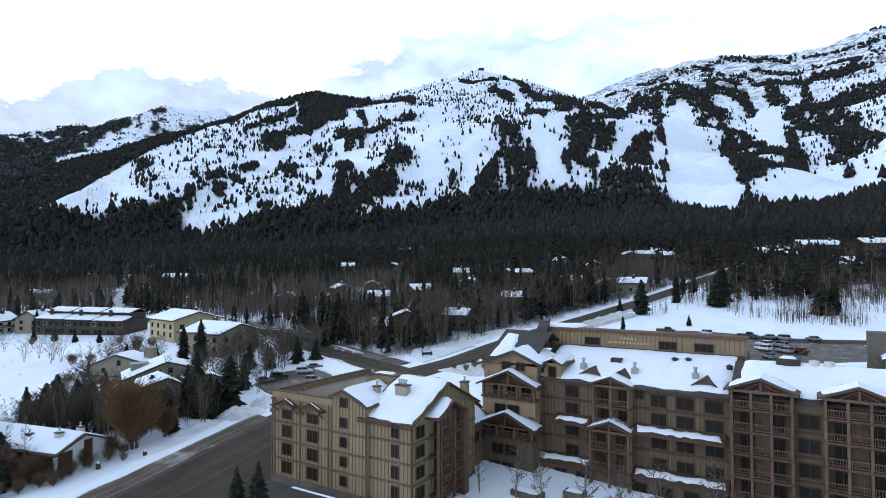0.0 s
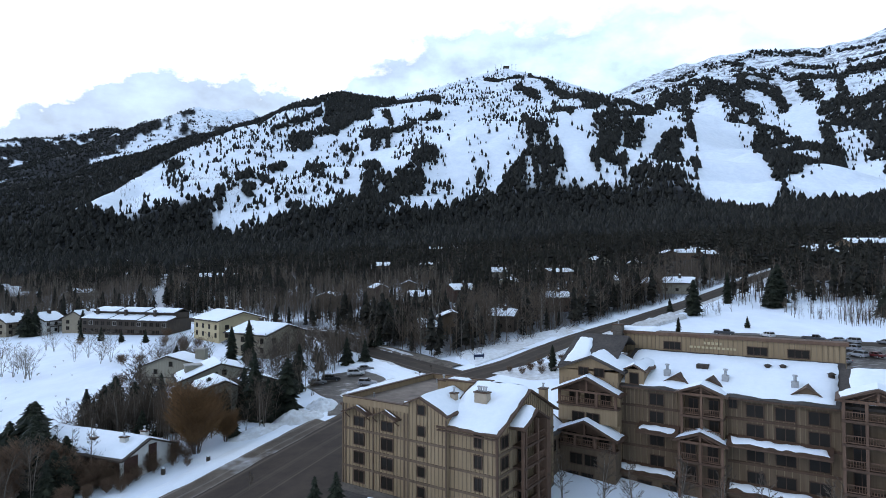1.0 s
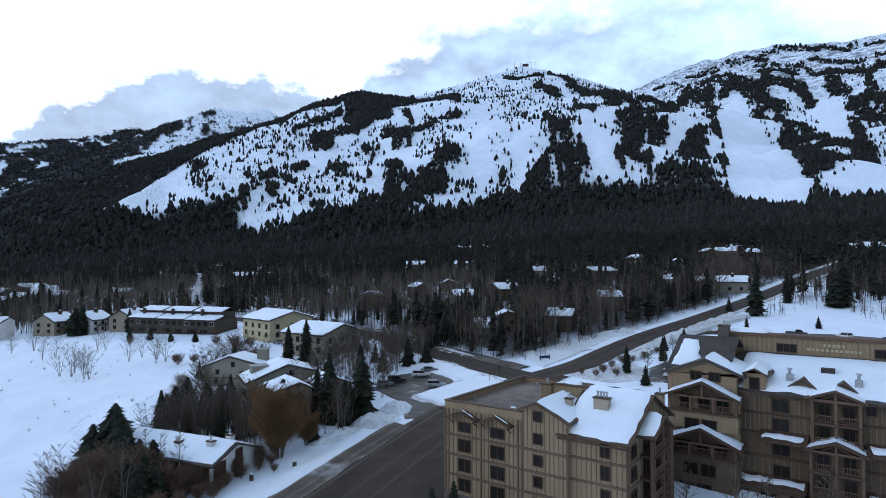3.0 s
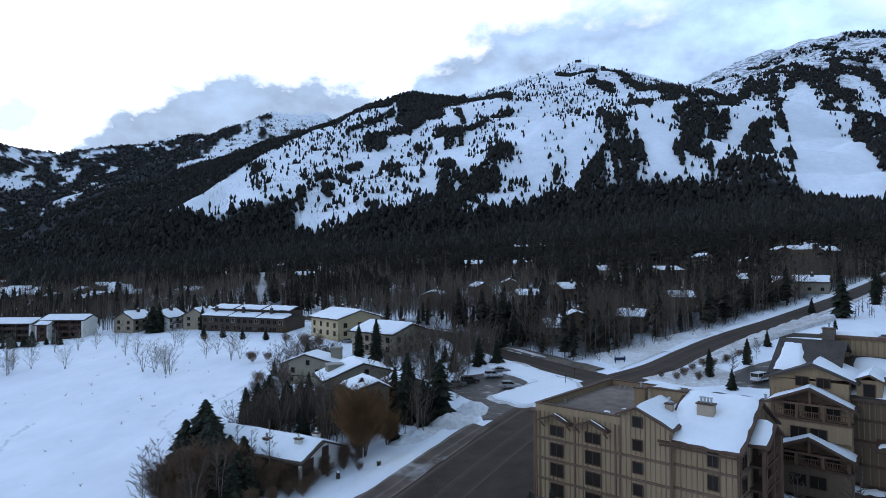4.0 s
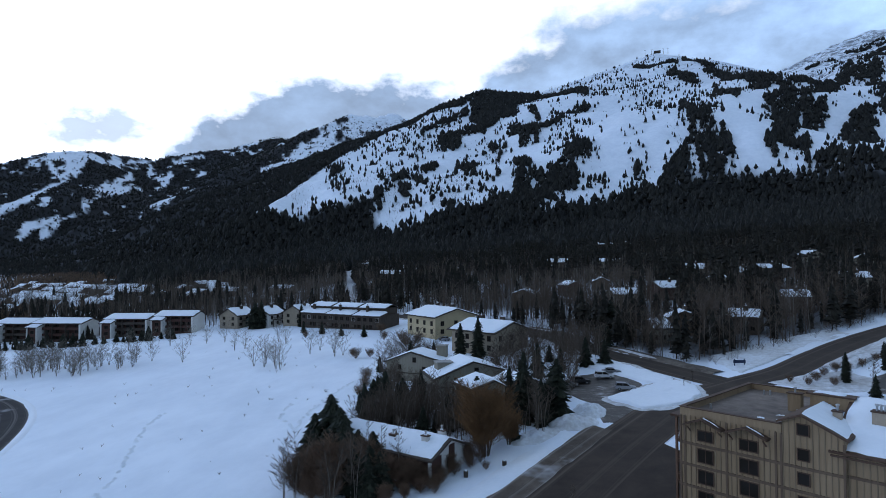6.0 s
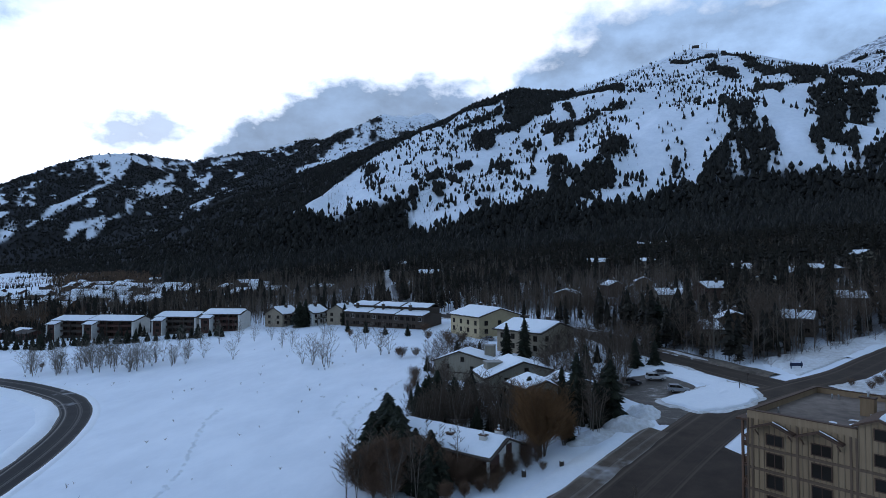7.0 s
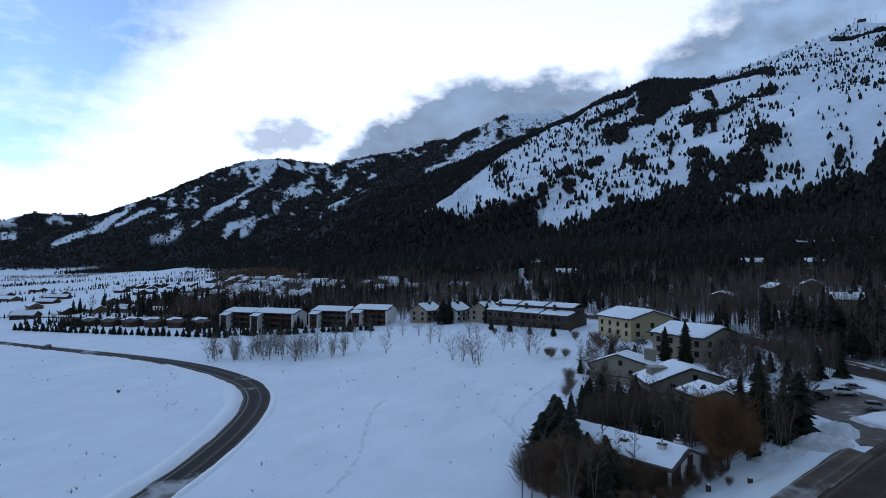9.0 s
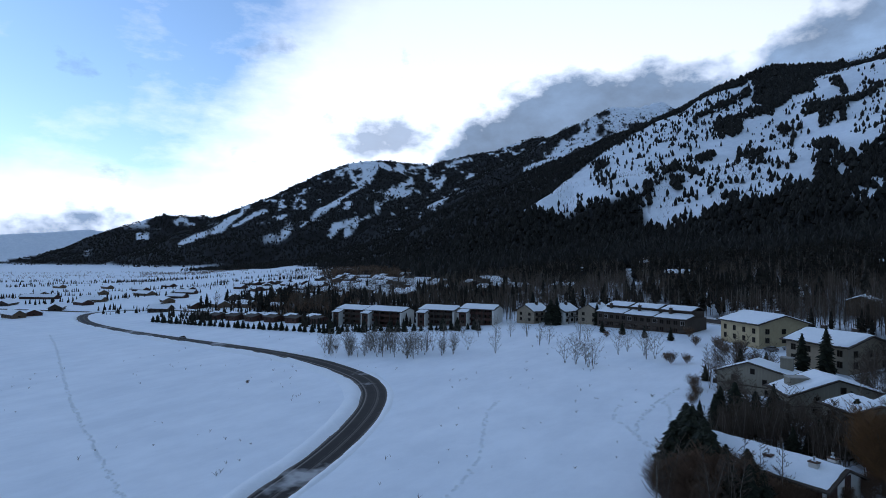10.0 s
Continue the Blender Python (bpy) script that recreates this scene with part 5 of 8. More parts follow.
def house(name, label, x, y, turn, long, deep, eave, rise, wall, trim=None, over=0.8, snow=0.45, rows=(1.6,), cols=4, end_cols=2, stacks=1, win=(1.2, 1.3), category="house", group="", sink=1.5, seed=1, split=0.5, end_wall=None, deck=False):
    """A gabled house: ridge along its own x axis, walls, roof with snow, windows on all sides and chimneys. split: where the ridge lies across the depth."""
    z = ground_at(x, y)
    H = thing(name, pose(x, y, z, 0, 0, turn), label, category, group)
    BUILT.append((x, y, 0.55 * max(long, deep) + 1.5))
    if name == "cabin" and long > 9:
        BUILT.append((x * 1.03, y - 10, 0.5 * long))
        BUILT.append((x * 1.05, y - 17, 0.36 * long))
    a, b = long / 2, deep / 2
    r = -b + deep * split
    low = max(1.0, eave)
    part("wall", prism([(-b, -sink), (-b, low), (r, low + rise), (b, low), (b, -sink)], "x", -a, a), wall, H)
    if end_wall:
        for s in (-1, 1):
            part("end_wall", prism([(-b - 0.3, -sink), (-b - 0.3, low), (r, low + rise - 0.05), (b + 0.3, low), (b + 0.3, -sink)], "x", s * a - (0.35 if s < 0 else 0), s * a + (0.35 if s > 0 else 0)), end_wall, H)
        a2 = a + 0.35
    else:
        a2 = a
    gable_roof(H, "x", -a2, a2, -b, low, r, low + rise, b, low, over, over, 0.3, snow, trim or SHINGLE, seed)
    w, h = win
    for zz in rows:
        for k in range(cols):
            px = -a + long * (k + 0.5) / cols
            window(H, px, -b, zz, w, h, "-y", 1, trim or TRIM)
            if seed % 2:
                window(H, px, b, zz, w, h, "+y", 1, trim or TRIM)
        for k in range(end_cols):
            py = -b + deep * (k + 0.5) / end_cols
            window(H, a2, py, zz, w, h, "+x", 1, trim or TRIM)
            window(H, -a2, py, zz, w, h, "-x", 1, trim or TRIM)
    for k in range(stacks):
        cx = -a + long * (k + 0.5) / stacks + 0.7
        zc = low + rise * 0.75
        c = chimney(H, cx, r - deep * 0.12, zc - 1.2, zc + 1.9, 1.3, 1.0, 1, DARKWOOD if seed % 3 else STONE)
        part("snow_cap", snow_block(cx - 0.5, cx + 0.5, r - deep * 0.12 - 0.4, r - deep * 0.12 + 0.4, zc + 2.05, 0.25, seed), SNOW, c, "", True)
    if deck:
        for zz in rows[1:] if len(rows) > 1 else rows:
            d = part("deck", boxes((-a * 0.75, a * 0.75, -b - 1.5, -b, zz - 1.25, zz - 1.05)), DARKWOOD, H)
            bm = bmesh.new()
            railing(bm, -a * 0.75, a * 0.75, -b - 1.45, zz - 1.05)
            part("railing", bm, DARKWOOD, d)
        for px in (-a * 0.74, 0, a * 0.74):
            part("post", boxes((px - 0.12, px + 0.12, -b - 1.5, -b - 1.26, -sink, rows[-1] - 1.05)), DARKWOOD, H)
    return H


def olive_house(label, x, y, turn, x0, z0, zr, x1, z1, deep, seed):
    """A house whose uneven gable faces the road: the peak stands over the origin, eaves at x0, z0 and x1, z1; deep: how far back it runs."""
    H = thing("house", pose(x, y, ground_at(x, y), 0, 0, turn), label, "house", "olive houses")
    BUILT.append((x, y, 0.5 * (x1 - x0)))
    part("wall", prism([(x0, -1.5), (x0, z0), (0, zr), (x1, z1), (x1, -1.5)], "y", 0, deep), OLIVE, H)
    gable_roof(H, "y", 0, deep, x0, z0, 0, zr, x1, z1, 0.7, 0.5, 0.3, 0.45, DARKWOOD, seed)
    for k, (px, pz) in enumerate(((x0 * 0.45, zr - 4.0), (x0 * 0.5, zr - 6.4), (x1 * 0.1, zr - 1.9), (x1 * 0.35, zr - 4.2), (x1 * 0.4, zr - 6.6), (x1 * 0.75, zr - 4.6))):
        window(H, px, 0, pz, 0.9, 1.15, "-y", 0, DARKWOOD)
    part("band", boxes((x0 + 0.05, x1 - 0.05, -0.08, 0.0, zr - 5.6, zr - 5.35)), DARKWOOD, H)
    part("balcony", boxes((x0 - 1.3, x0, 0.4, 4.0, zr - 6.2, zr - 5.1)), DARKWOOD, H)
    return H


def houses_by_the_field():
    house("house", "cream stucco apartment house with snowy low-pitched roof", -98.5, 229.5, 139, 20, 18, 7.0, 2.6, CREAM, DARKWOOD, 1.3, 0.5, (1.7, 4.6), 4, 3, 2, (1.3, 1.5), "apartment house", "stucco houses", seed=5, deck=True)
    house("house", "beige stucco apartment house with snowy low-pitched roof", -73.6, 199.2, 149, 18.5, 16, 6.6, 2.5, BEIGE, DARKWOOD, 1.3, 0.5, (1.7, 4.6), 4, 3, 2, (1.3, 1.5), "apartment house", "stucco houses", seed=7, deck=True)
    # grey-olive group with offset gables
    olive_house("grey-olive sided house with a snowy offset gable", -87.4, 160.4, -8.5, -7.4, 4.8, 7.6, 11.0, 5.2, 8.0, 11)
    olive_house("grey-olive sided house with a wide snowy gable", -67.2, 146.6, 31.0, -9.2, 4.6, 8.1, 8.4, 5.7, 12.0, 13)
    house("house", "small grey-olive house with a rounded snowy roof", -62.6, 131.8, 130, 8.5, 7.5, 7.0, 1.3, OLIVE, DARKWOOD, 0.7, 0.6, (1.8, 5.4), 2, 1, 0, (1.0, 1.2), "house", "olive houses", seed=15, split=0.35)
    house("house", "grey-olive house end under a snowy roof", -56.5, 142.0, 130, 8, 7, 5.2, 1.3, OLIVE, DARKWOOD, 0.7, 0.4, (1.8, 4.8), 2, 1, 0, (0.9, 1.1), "house", "olive houses", seed=17)
    G = thing("chimney_stack", pose(-79.5, 163.5, ground_at(-79.5, 163.5)), "square pale chimney tower beside the olive houses", "chimney")
    part("shaft", boxes((-1.3, 1.3, -1.0, 1.0, -1, 8.7)), OLIVE, G)
    part("cap", boxes((-1.45, 1.45, -1.15, 1.15, 8.7, 8.95)), CONCRETE, G)
    G = thing("chimney_stack", pose(-75.2, 149.2, ground_at(-75.2, 149.2), 0, 0, 31), "square olive chimney tower beside the olive houses", "chimney")
    part("shaft", boxes((-1.9, 1.9, -1.6, 1.6, -1, 7.7)), OLIVE, G)
    part("cap", boxes((-2.05, 2.05, -1.75, 1.75, 7.7, 7.9)), CONCRETE, G)
    # low house by the road with white end walls
    H = house("house", "low house with off-white end walls and sagging snowy roof", -71.9, 107.2, 161, 20.6, 9.5, 3.9, 1.9, REDWOOD, DARKWOOD, 0.9, 0.4, (1.7,), 5, 0, 0, (1.3, 1.4), seed=19, end_wall=WHITEWALL)
    for cx, cy, top in ((-7.6, 1.9, 6.3), (-8.6, -1.3, 6.6), (-1.0, 2.2, 5.6)):
        c = chimney(H, cx, cy, 3.8, top, 1.2, 0.8, 1, WHITEWALL if top > 6 else DARKWOOD)
        part("snow_cap", snow_block(cx - 0.5, cx + 0.5, cy - 0.35, cy + 0.35, top + 0.15, 0.2, 7), SNOW, c, "", True)
    part("door", boxes((-10.75, -10.6, -1.9, -0.3, 0.0, 4.8)), REDWOOD, H, "tall red-brown entrance panel")
    part("door", boxes((-10.75, -10.6, 1.9, 4.5, 0.0, 3.8)), REDWOOD, H)
    # long two-tiered row
    z = ground_at(-146, 248)
    R = thing("row_house", pose(-146, 249, z, 0, 0, -15), "long dark row house with two tiers of snowy roof", "row house")
    BUILT.append((-155, 252, 16))
    BUILT.append((-133, 245, 16))
    part("wall", boxes((-22, 22, -6, 7, -2.5, 6.0)), DARKWOOD, R)
    part("wall", boxes((-20.5, 21, -1.5, 7, 6.0, 8.6)), DARKWOOD, R)
    for k, (x0, x1) in enumerate(((-22.3, -7.6), (-7.5, 7.2), (7.3, 22.3))):
        out = [(-7.0, 5.6 - 0.12 * k), (-1.5, 7.0 - 0.12 * k), (-1.5, 7.25 - 0.12 * k), (-7.0, 5.85 - 0.12 * k)]
        rf = part("roof", prism(out, "x", x0, x1), DARKWOOD, R)
        bm = bmesh.new()
        snow_sheet(bm, (x0 + 0.1, -6.9, out[3][1] + 0.03), (x1 - 0.1, -6.9, out[3][1] + 0.03), (x1 - 0.1, -1.6, out[2][1]), (x0 + 0.1, -1.6, out[2][1]), 0.45, k + 3, "t1")
        part("snow_cover", bm, SNOW, rf, "", True)
        out = [(-2.3, 8.3), (3.5, 9.9), (3.5, 10.1), (-2.3, 8.55)]
        rf = part("roof", prism(out, "x", max(x0, -20.8), x1 - 0.8), DARKWOOD, R)
        bm = bmesh.new()
        snow_sheet(bm, (max(x0, -20.8) + 0.1, -2.2, 8.6), (x1 - 0.9, -2.2, 8.6), (x1 - 0.9, 3.4, 10.1), (max(x0, -20.8) + 0.1, 3.4, 10.1), 0.5, k + 9)
        part("snow_cover", bm, SNOW, rf, "", True)
        chimney(R, x0 + 5.5, -3.0, 6.0, 9.4, 1.0, 0.9, 1, DARKWOOD)
    part("roof", prism([(3.5, 9.9), (7.6, 8.3), (7.6, 8.55), (3.5, 10.1)], "x", -20.8, 21.5), DARKWOOD, R)
    for k in range(14):
        window(R, -20.3 + k * 3.1, -6, 4.0, 1.7, 1.5, "-y", 1, CONCRETE if k % 4 == 1 else DARKWOOD)
        if k % 2:
            part("deck", boxes((-21.5 + k * 3.1, -18.8 + k * 3.1, -7.2, -6.0, 0.6, 1.7)), DARKWOOD, R)
        window(R, -20.3 + k * 3.1, -6, 1.0, 1.7, 1.6, "-y", 1)
    # three townhouses, gables to the field
    for k, (x, y, tn) in enumerate(((-206, 256, 80), (-190.5, 257, 82), (-174.5, 259, 84))):
        house("town_house", "pale narrow town house with snowy gabled roof", x, y, tn, 12, 11, 5.6, 2.9, BEIGE if k != 1 else WHITEWALL, DARKWOOD, 0.8, 0.5, (1.6, 4.2), 3, 2, 1, (1.3, 1.3), "town house", "three town houses", seed=23 + 2 * k, deck=True)
    # apartment blocks with white end walls and dark redwood fronts
    for k, (x, y, ln) in enumerate(((-307, 233.5, 25), (-281, 231, 24), (-252.5, 241, 20), (-230.5, 246, 18))):
        apartment_block(x, y, 10 + 4 * (k // 2), ln, 11, 9.3 if k < 2 else 9.0, 40 + k)


def apartment_block(x, y, turn, long, deep, high, seed):
    z = ground_at(x, y) - 0.5
    B = thing("apartment_building", pose(x, y, z, 0, 0, turn), "three-storey redwood apartment block with white fin walls and snow", "apartment building", "redwood apartments")
    BUILT.append((x, y, long * 0.6))
    a, b = long / 2, deep / 2
    part("wall", prism([(-b, -2), (-b, high - 1.0), (1.0, high + 0.6), (b, high - 0.8), (b, -2)], "x", -a + 0.4, a - 0.4), REDWOOD, B)
    for s in (-1, 1):
        part("fin_wall", prism([(-b - 1.6, -2), (-b - 1.6, high - 1.3), (1.0, high + 0.7), (b, high - 0.8), (b, -2)], "x", s * a - 0.45, s * a + 0.45), WHITEWALL, B, "off-white rendered fin wall")
    # a bay with white flanks and a redwood front, under its own shed roof
    x0, x1, yf = -a + 0.45, -a + 5.6, -b - 4.2
    for x in (x0, x1 - 0.5):
        part("fin_wall", prism([(yf - 0.5, -2), (yf - 0.5, high - 2.5), (-b, high - 1.2), (-b, -2)], "x", x, x + 0.5), WHITEWALL, B, "off-white rendered fin wall")
    bay = part("bay", prism([(yf, -2), (yf, high - 2.5), (-b, high - 1.3), (-b, -2)], "x", x0 + 0.5, x1 - 0.5), REDWOOD, B)
    for zz in (1.9, 4.7):
        window(bay, (x0 + x1) / 2, yf, zz, 1.6, 1.3, "-y", 1, DARKWOOD)
    for x in (-a * 0.12, a * 0.42):
        part("fin_wall", boxes((x, x + 0.35, -b - 1.9, -b - 0.02, -2, high - 1.4)), DARKWOOD, B, "dark timber fin between balconies")
    gable_roof(B, "x", -a - 0.5, a + 0.5, -b - 0.6, high - 0.95, 1.0, high + 0.7, b, high - 0.7, 0.9, 0.4, 0.3, 0.5, DARKWOOD, seed)
    rf = part("roof", prism([(yf - 1.2, high - 2.65), (-b - 0.7, high - 1.3), (-b - 0.7, high - 1.05), (yf - 1.2, high - 2.4)], "x", x0 - 0.5, x1 + 0.5), DARKWOOD, B)
    bm = bmesh.new()
    snow_sheet(bm, (x0 - 0.4, yf - 1.1, high - 2.37), (x1 + 0.4, yf - 1.1, high - 2.37), (x1 + 0.4, -b - 0.8, high - 1.05), (x0 - 0.4, -b - 0.8, high - 1.05), 0.4, seed)
    part("snow_cover", bm, SNOW, rf, "", True)
    for zz in (0.2, 3.0, 5.8):
        part("balcony", boxes((x1, a - 0.5, -b - 1.5, -b, zz - 0.2, zz + 0.9)), REDWOOD if seed % 2 else DARKWOOD, B)
        for k in range(4):
            window(B, x1 + 1.6 + k * (a - x1 - 2.2) / 3.4, -b, zz + 1.9, 1.5, 1.4, "-y", 1, DARKWOOD)
    for k in range(3):
        cx = -a + long * (k + 0.5) / 3
        chimney(B, cx, 1.5, high - 0.6, high + 2.0, 0.8, 0.8, 1, DARKWOOD)


def cabins():
    spots = [(-376, 457, 20), (-258, 385, 17), (-203, 455, 15), (-184, 456, 16), (-292, 684, 14), (-238, 789, 13), (-195, 639, 13), (-284, 595, 12), (-420, 721, 11), (-76, 301, 14), (-75, 481, 14), (-84, 644, 20), (-56, 327, 10), (-36, 466, 13), (-40, 645, 14), (-20, 648, 14)]
    spots += [(-30, 287, 11), (-11, 302, 12), (15, 328, 11), (32, 364, 9), (46, 364, 17), (86, 438, 15), (30, 259, 8.5), (-22, 208.5, 5.5), (-13.5, 219, 6.5), (5.5, 220.5, 8.5), (67, 310, 11), (82, 301, 12), (93, 294, 12.5), (154, 455, 13), (140, 451, 10), (11, 382, 10), (160, 429, 9), (97, 384, 9)]
    spots += [(238, 426, 13.9), (225, 390, 11.1), (-83, 459, 8.7), (-32, 668, 11.3), (170, 477, 8.6), (-41, 346, 7.0)]
    walls = (DARKWOOD, OLIVE, REDWOOD, OLIVE, SIDING_DARK)
    for k, (x, y, ln) in enumerate(spots):
        rng = random.Random(k + 3)
        house("cabin", "snow-roofed %s cabin among bare trees" % ("dark wooden", "grey-olive", "red-brown", "olive", "brown")[k % 5], x, y, rng.uniform(-30, 40) if k % 3 else rng.uniform(60, 120), ln * 1.15, rng.uniform(8.5, 11), rng.uniform(4.0, 5.6), rng.uniform(1.8, 2.6), walls[k % 5], DARKWOOD, 0.7, 0.5, (1.6,), 3, 1, 1, (1.2, 1.2), "cabin", "cabins in the wood", seed=60 + k)
    for k, (x, y, ln, dp) in enumerate(((228, 414, 26, 16), (262, 420, 30, 18), (300, 408, 34, 16), (222, 335, 18, 9))):
        house("chalet", "large timber chalet with layered snowy roofs", x, y, 8 - 5 * k, ln, dp, 7.5 if k in (1, 2) else 4.5, 3.2, SIDING_DARK, DARKWOOD, 1.2, 0.5, (1.6, 4.6) if k in (1, 2) else (1.6,), 6, 2, 2, (1.6, 1.5), "chalet", "chalets on the slope", seed=90 + k, deck=k in (1, 2))


def valley_town():
    """Roofs of the town further down the valley."""
    spots = [(-500, 281, 22), (-554, 265, 20), (-558, 236, 18), (-835, 344, 30), (-778, 370, 26), (-807, 273, 40), (-893, 245, 46), (-806, 190, 30), (-636, 152, 22), (-800, 503, 30), (-533, 277, 20), (-536, 494, 26), (-531, 419, 22), (-520, 385, 18), (-499, 416, 20), (-584, 517, 22), (-409, 370, 18), (-693, 751, 40), (-816, 984, 44), (-326, 407, 18), (-689, 419, 24), (-470, 330, 18), (-600, 330, 22)]
    spots += [(-660, 290, 20), (-720, 330, 22), (-610, 420, 20), (-640, 470, 20), (-570, 455, 18), (-450, 440, 18), (-860, 420, 26), (-930, 330, 30), (-740, 240, 26), (-690, 200, 24), (-980, 270, 34), (-450, 275, 16), (-620, 560, 22), (-480, 480, 18), (-740, 600, 26), (-1100, 400, 40)]
    spots += [(-498, 357, 16), (-514, 400, 18), (-464, 359, 16), (-522, 432, 18), (-465, 390, 17), (-530, 461, 18), (-500, 470, 18), (-386, 355, 15), (-429, 372, 17), (-416, 405, 16), (-440, 462, 18), (-602, 624, 22), (-518, 571, 20), (-375, 660, 22), (-352, 440, 17), (-305, 396, 16), (-567, 595, 20), (-233, 542, 18), (-260, 388, 16), (-640, 650, 20)]
    spots += [(-687, 564, 21), (-643, 548, 16), (-572, 484, 20), (-487, 396, 22), (-578, 520, 25), (-489, 429, 16), (-394, 344, 14), (-590, 573, 18), (-716, 745, 18), (-627, 655, 26), (-730, 796, 17), (-456, 446, 17), (-324, 368, 12), (-384, 472, 15), (-265, 394, 16), (-451, 786, 10), (-321, 539, 9), (-955, 391, 30), (-858, 406, 32), (-776, 262, 28), (-1031, 469, 24), (-1190, 359, 30), (-647, 169, 18), (-580, 244, 16)]
    walls = (SIDING_DARK, REDWOOD, DARKWOOD, SIDING_DARK, REDWOOD)
    pick = random.Random(77)
    for row in range(6):
        x, y = -430 - 75 * row, 330 + 32 * row
        for k in range(7):
            spots.append((x + 26 * k + pick.uniform(-7, 7) - 40, y + 13 * k + pick.uniform(-16, 16), pick.uniform(12, 18)))
    for k, (x, y, ln) in enumerate(spots):
        rng = random.Random(k + 50)
        house("far_house", "distant %s house under a snowy roof" % ("tan", "red-brown", "dark", "brown", "russet")[k % 5], x, y, rng.uniform(-35, 35), ln, rng.uniform(9, 13), rng.uniform(2.3, 3.4), rng.uniform(2.3, 3.2), walls[k % 5], DARKWOOD, 0.9, 0.55, (1.4,), 4, 1, 0, (1.5, 1.1), "house", "valley town", seed=120 + 2 * k)
    # low red-brown row by the hedge
    for k in range(13):
        x, y = -335 - k * 10.5, 226 + (k % 2) * 6 - k * 0.5
        house("garage_row", "low red-brown shed house with a patchy snowy roof", x, y, -6 + (k * 37) % 11, 10.5, 8, 2.9, 1.3, REDWOOD, DARKWOOD, 0.6, 0.3 if k % 2 else 0.0, (1.5,), 2, 1, 0, (1.2, 1.0), "house", "red-brown row", seed=201 + k, split=0.6)


houses_by_the_field()
cabins()
valley_town()


# ---- roads ----
def smooth_line(points, step=2.5):
    """A smooth line through the points, cut into even steps."""
    p = [np.array(q, float) for q in points]
    p = [2 * p[0] - p[1]] + p + [2 * p[-1] - p[-2]]
    out = []
    for k in range(1, len(p) - 2):
        n = max(2, int(np.linalg.norm(p[k + 1] - p[k]) / step))
        for i in range(n):
            t = i / n
            out.append(0.5 * (2 * p[k] + (p[k + 1] - p[k - 1]) * t + (2 * p[k - 1] - 5 * p[k] + 4 * p[k + 1] - p[k + 2]) * t**2 + (3 * p[k] - p[k - 1] - 3 * p[k + 1] + p[k + 2]) * t**3))
    out.append(p[-2])
    return np.array(out)


def side_way(line):
    d = np.gradient(line, axis=0)
    d /= np.linalg.norm(d, axis=1)[:, None]
    return np.stack([d[:, 1], -d[:, 0]], -1)


def strip(name, line, offsets, heights, material, label, category, smooth=True, bank=0.0, seed=1):
    """A band along a line: offsets to its right and heights over the ground, or functions of the distance along it."""
    r = side_way(line)
    rows = []
    run = np.concatenate([[0], np.cumsum(np.linalg.norm(np.diff(line, axis=0), axis=1))])
    for o, h in zip(offsets, heights):
        wob = bank * (fbm(run, run * 0 + o * 3.1, 5.0, seed, 3) - 0.5) * 2 if bank else 0
        p = line + r * (o + (wob * 0.8 if bank else 0)).reshape(-1, 1) if bank else line + r * o
        z = valley(p[:, 0], p[:, 1]) + h + (np.maximum(wob, -h * 0.7) * (1 if h > 0.1 else 0))
        rows.append(np.c_[p, z])
    v = np.stack(rows, 1)
    n, m = v.shape[:2]
    i, j = np.meshgrid(np.arange(n - 1), np.arange(m - 1), indexing="ij")
    f = np.stack([i * m + j, i * m + j + 1, (i + 1) * m + j + 1, (i + 1) * m + j], -1).reshape(-1, 4)[:, ::-1]
    me = mesh_from(name, v.reshape(-1, 3), f.ravel(), np.full(len(f), 4), material, smooth)
    return tagged(new(name, me), label, category, kind="structure")


def road_material(name, dry, wet, tracks, slush=0.0, width=10.0):
    """Asphalt with paler wheel tracks along it, on the field road a painted wet sheen too: the band runs along uv-free
    distance, so tracks follow a noise stretched by the strip's own attribute.
    """
    mt, t, p = shader(name, 0.8, 0.15)
    n1, n2, n3 = noise_of(t, 6.0, 5, 0.7), noise_of(t, 0.22, 6, 0.65), noise_of(t, 0.06, 4, 0.6)
    col = ramp_of(t, n2, [(0.3, wet), (0.7, dry)])
    col = mix_of(t, 0.3, col, ramp_of(t, n1, [(0.3, wet), (0.7, dry)]))
    at = t.nodes.new("ShaderNodeAttribute")
    at.attribute_name = "across"
    band = t.nodes.new("ShaderNodeTexNoise")
    band.noise_dimensions = "1D"
    band.inputs["Scale"].default_value, band.inputs["Detail"].default_value = 7.0, 2.0
    t.links.new(at.outputs["Fac"], band.inputs["W"])
    k = ramp_of(t, band.outputs[0], [(0.54, (0.0,) * 3), (0.68, (1.0,) * 3)])
    col = mix_of(t, k, col, tracks)
    if slush:
        col = mix_of(t, ramp_of(t, n3, [(0.62 - slush, (0,) * 3), (0.72 - slush, (0.75,) * 3)]), col, (0.55, 0.55, 0.56))
    t.links.new(col, p.inputs["Base Color"])
    bump_of(t, p, n1, 0.2, 0.015)
    return mt


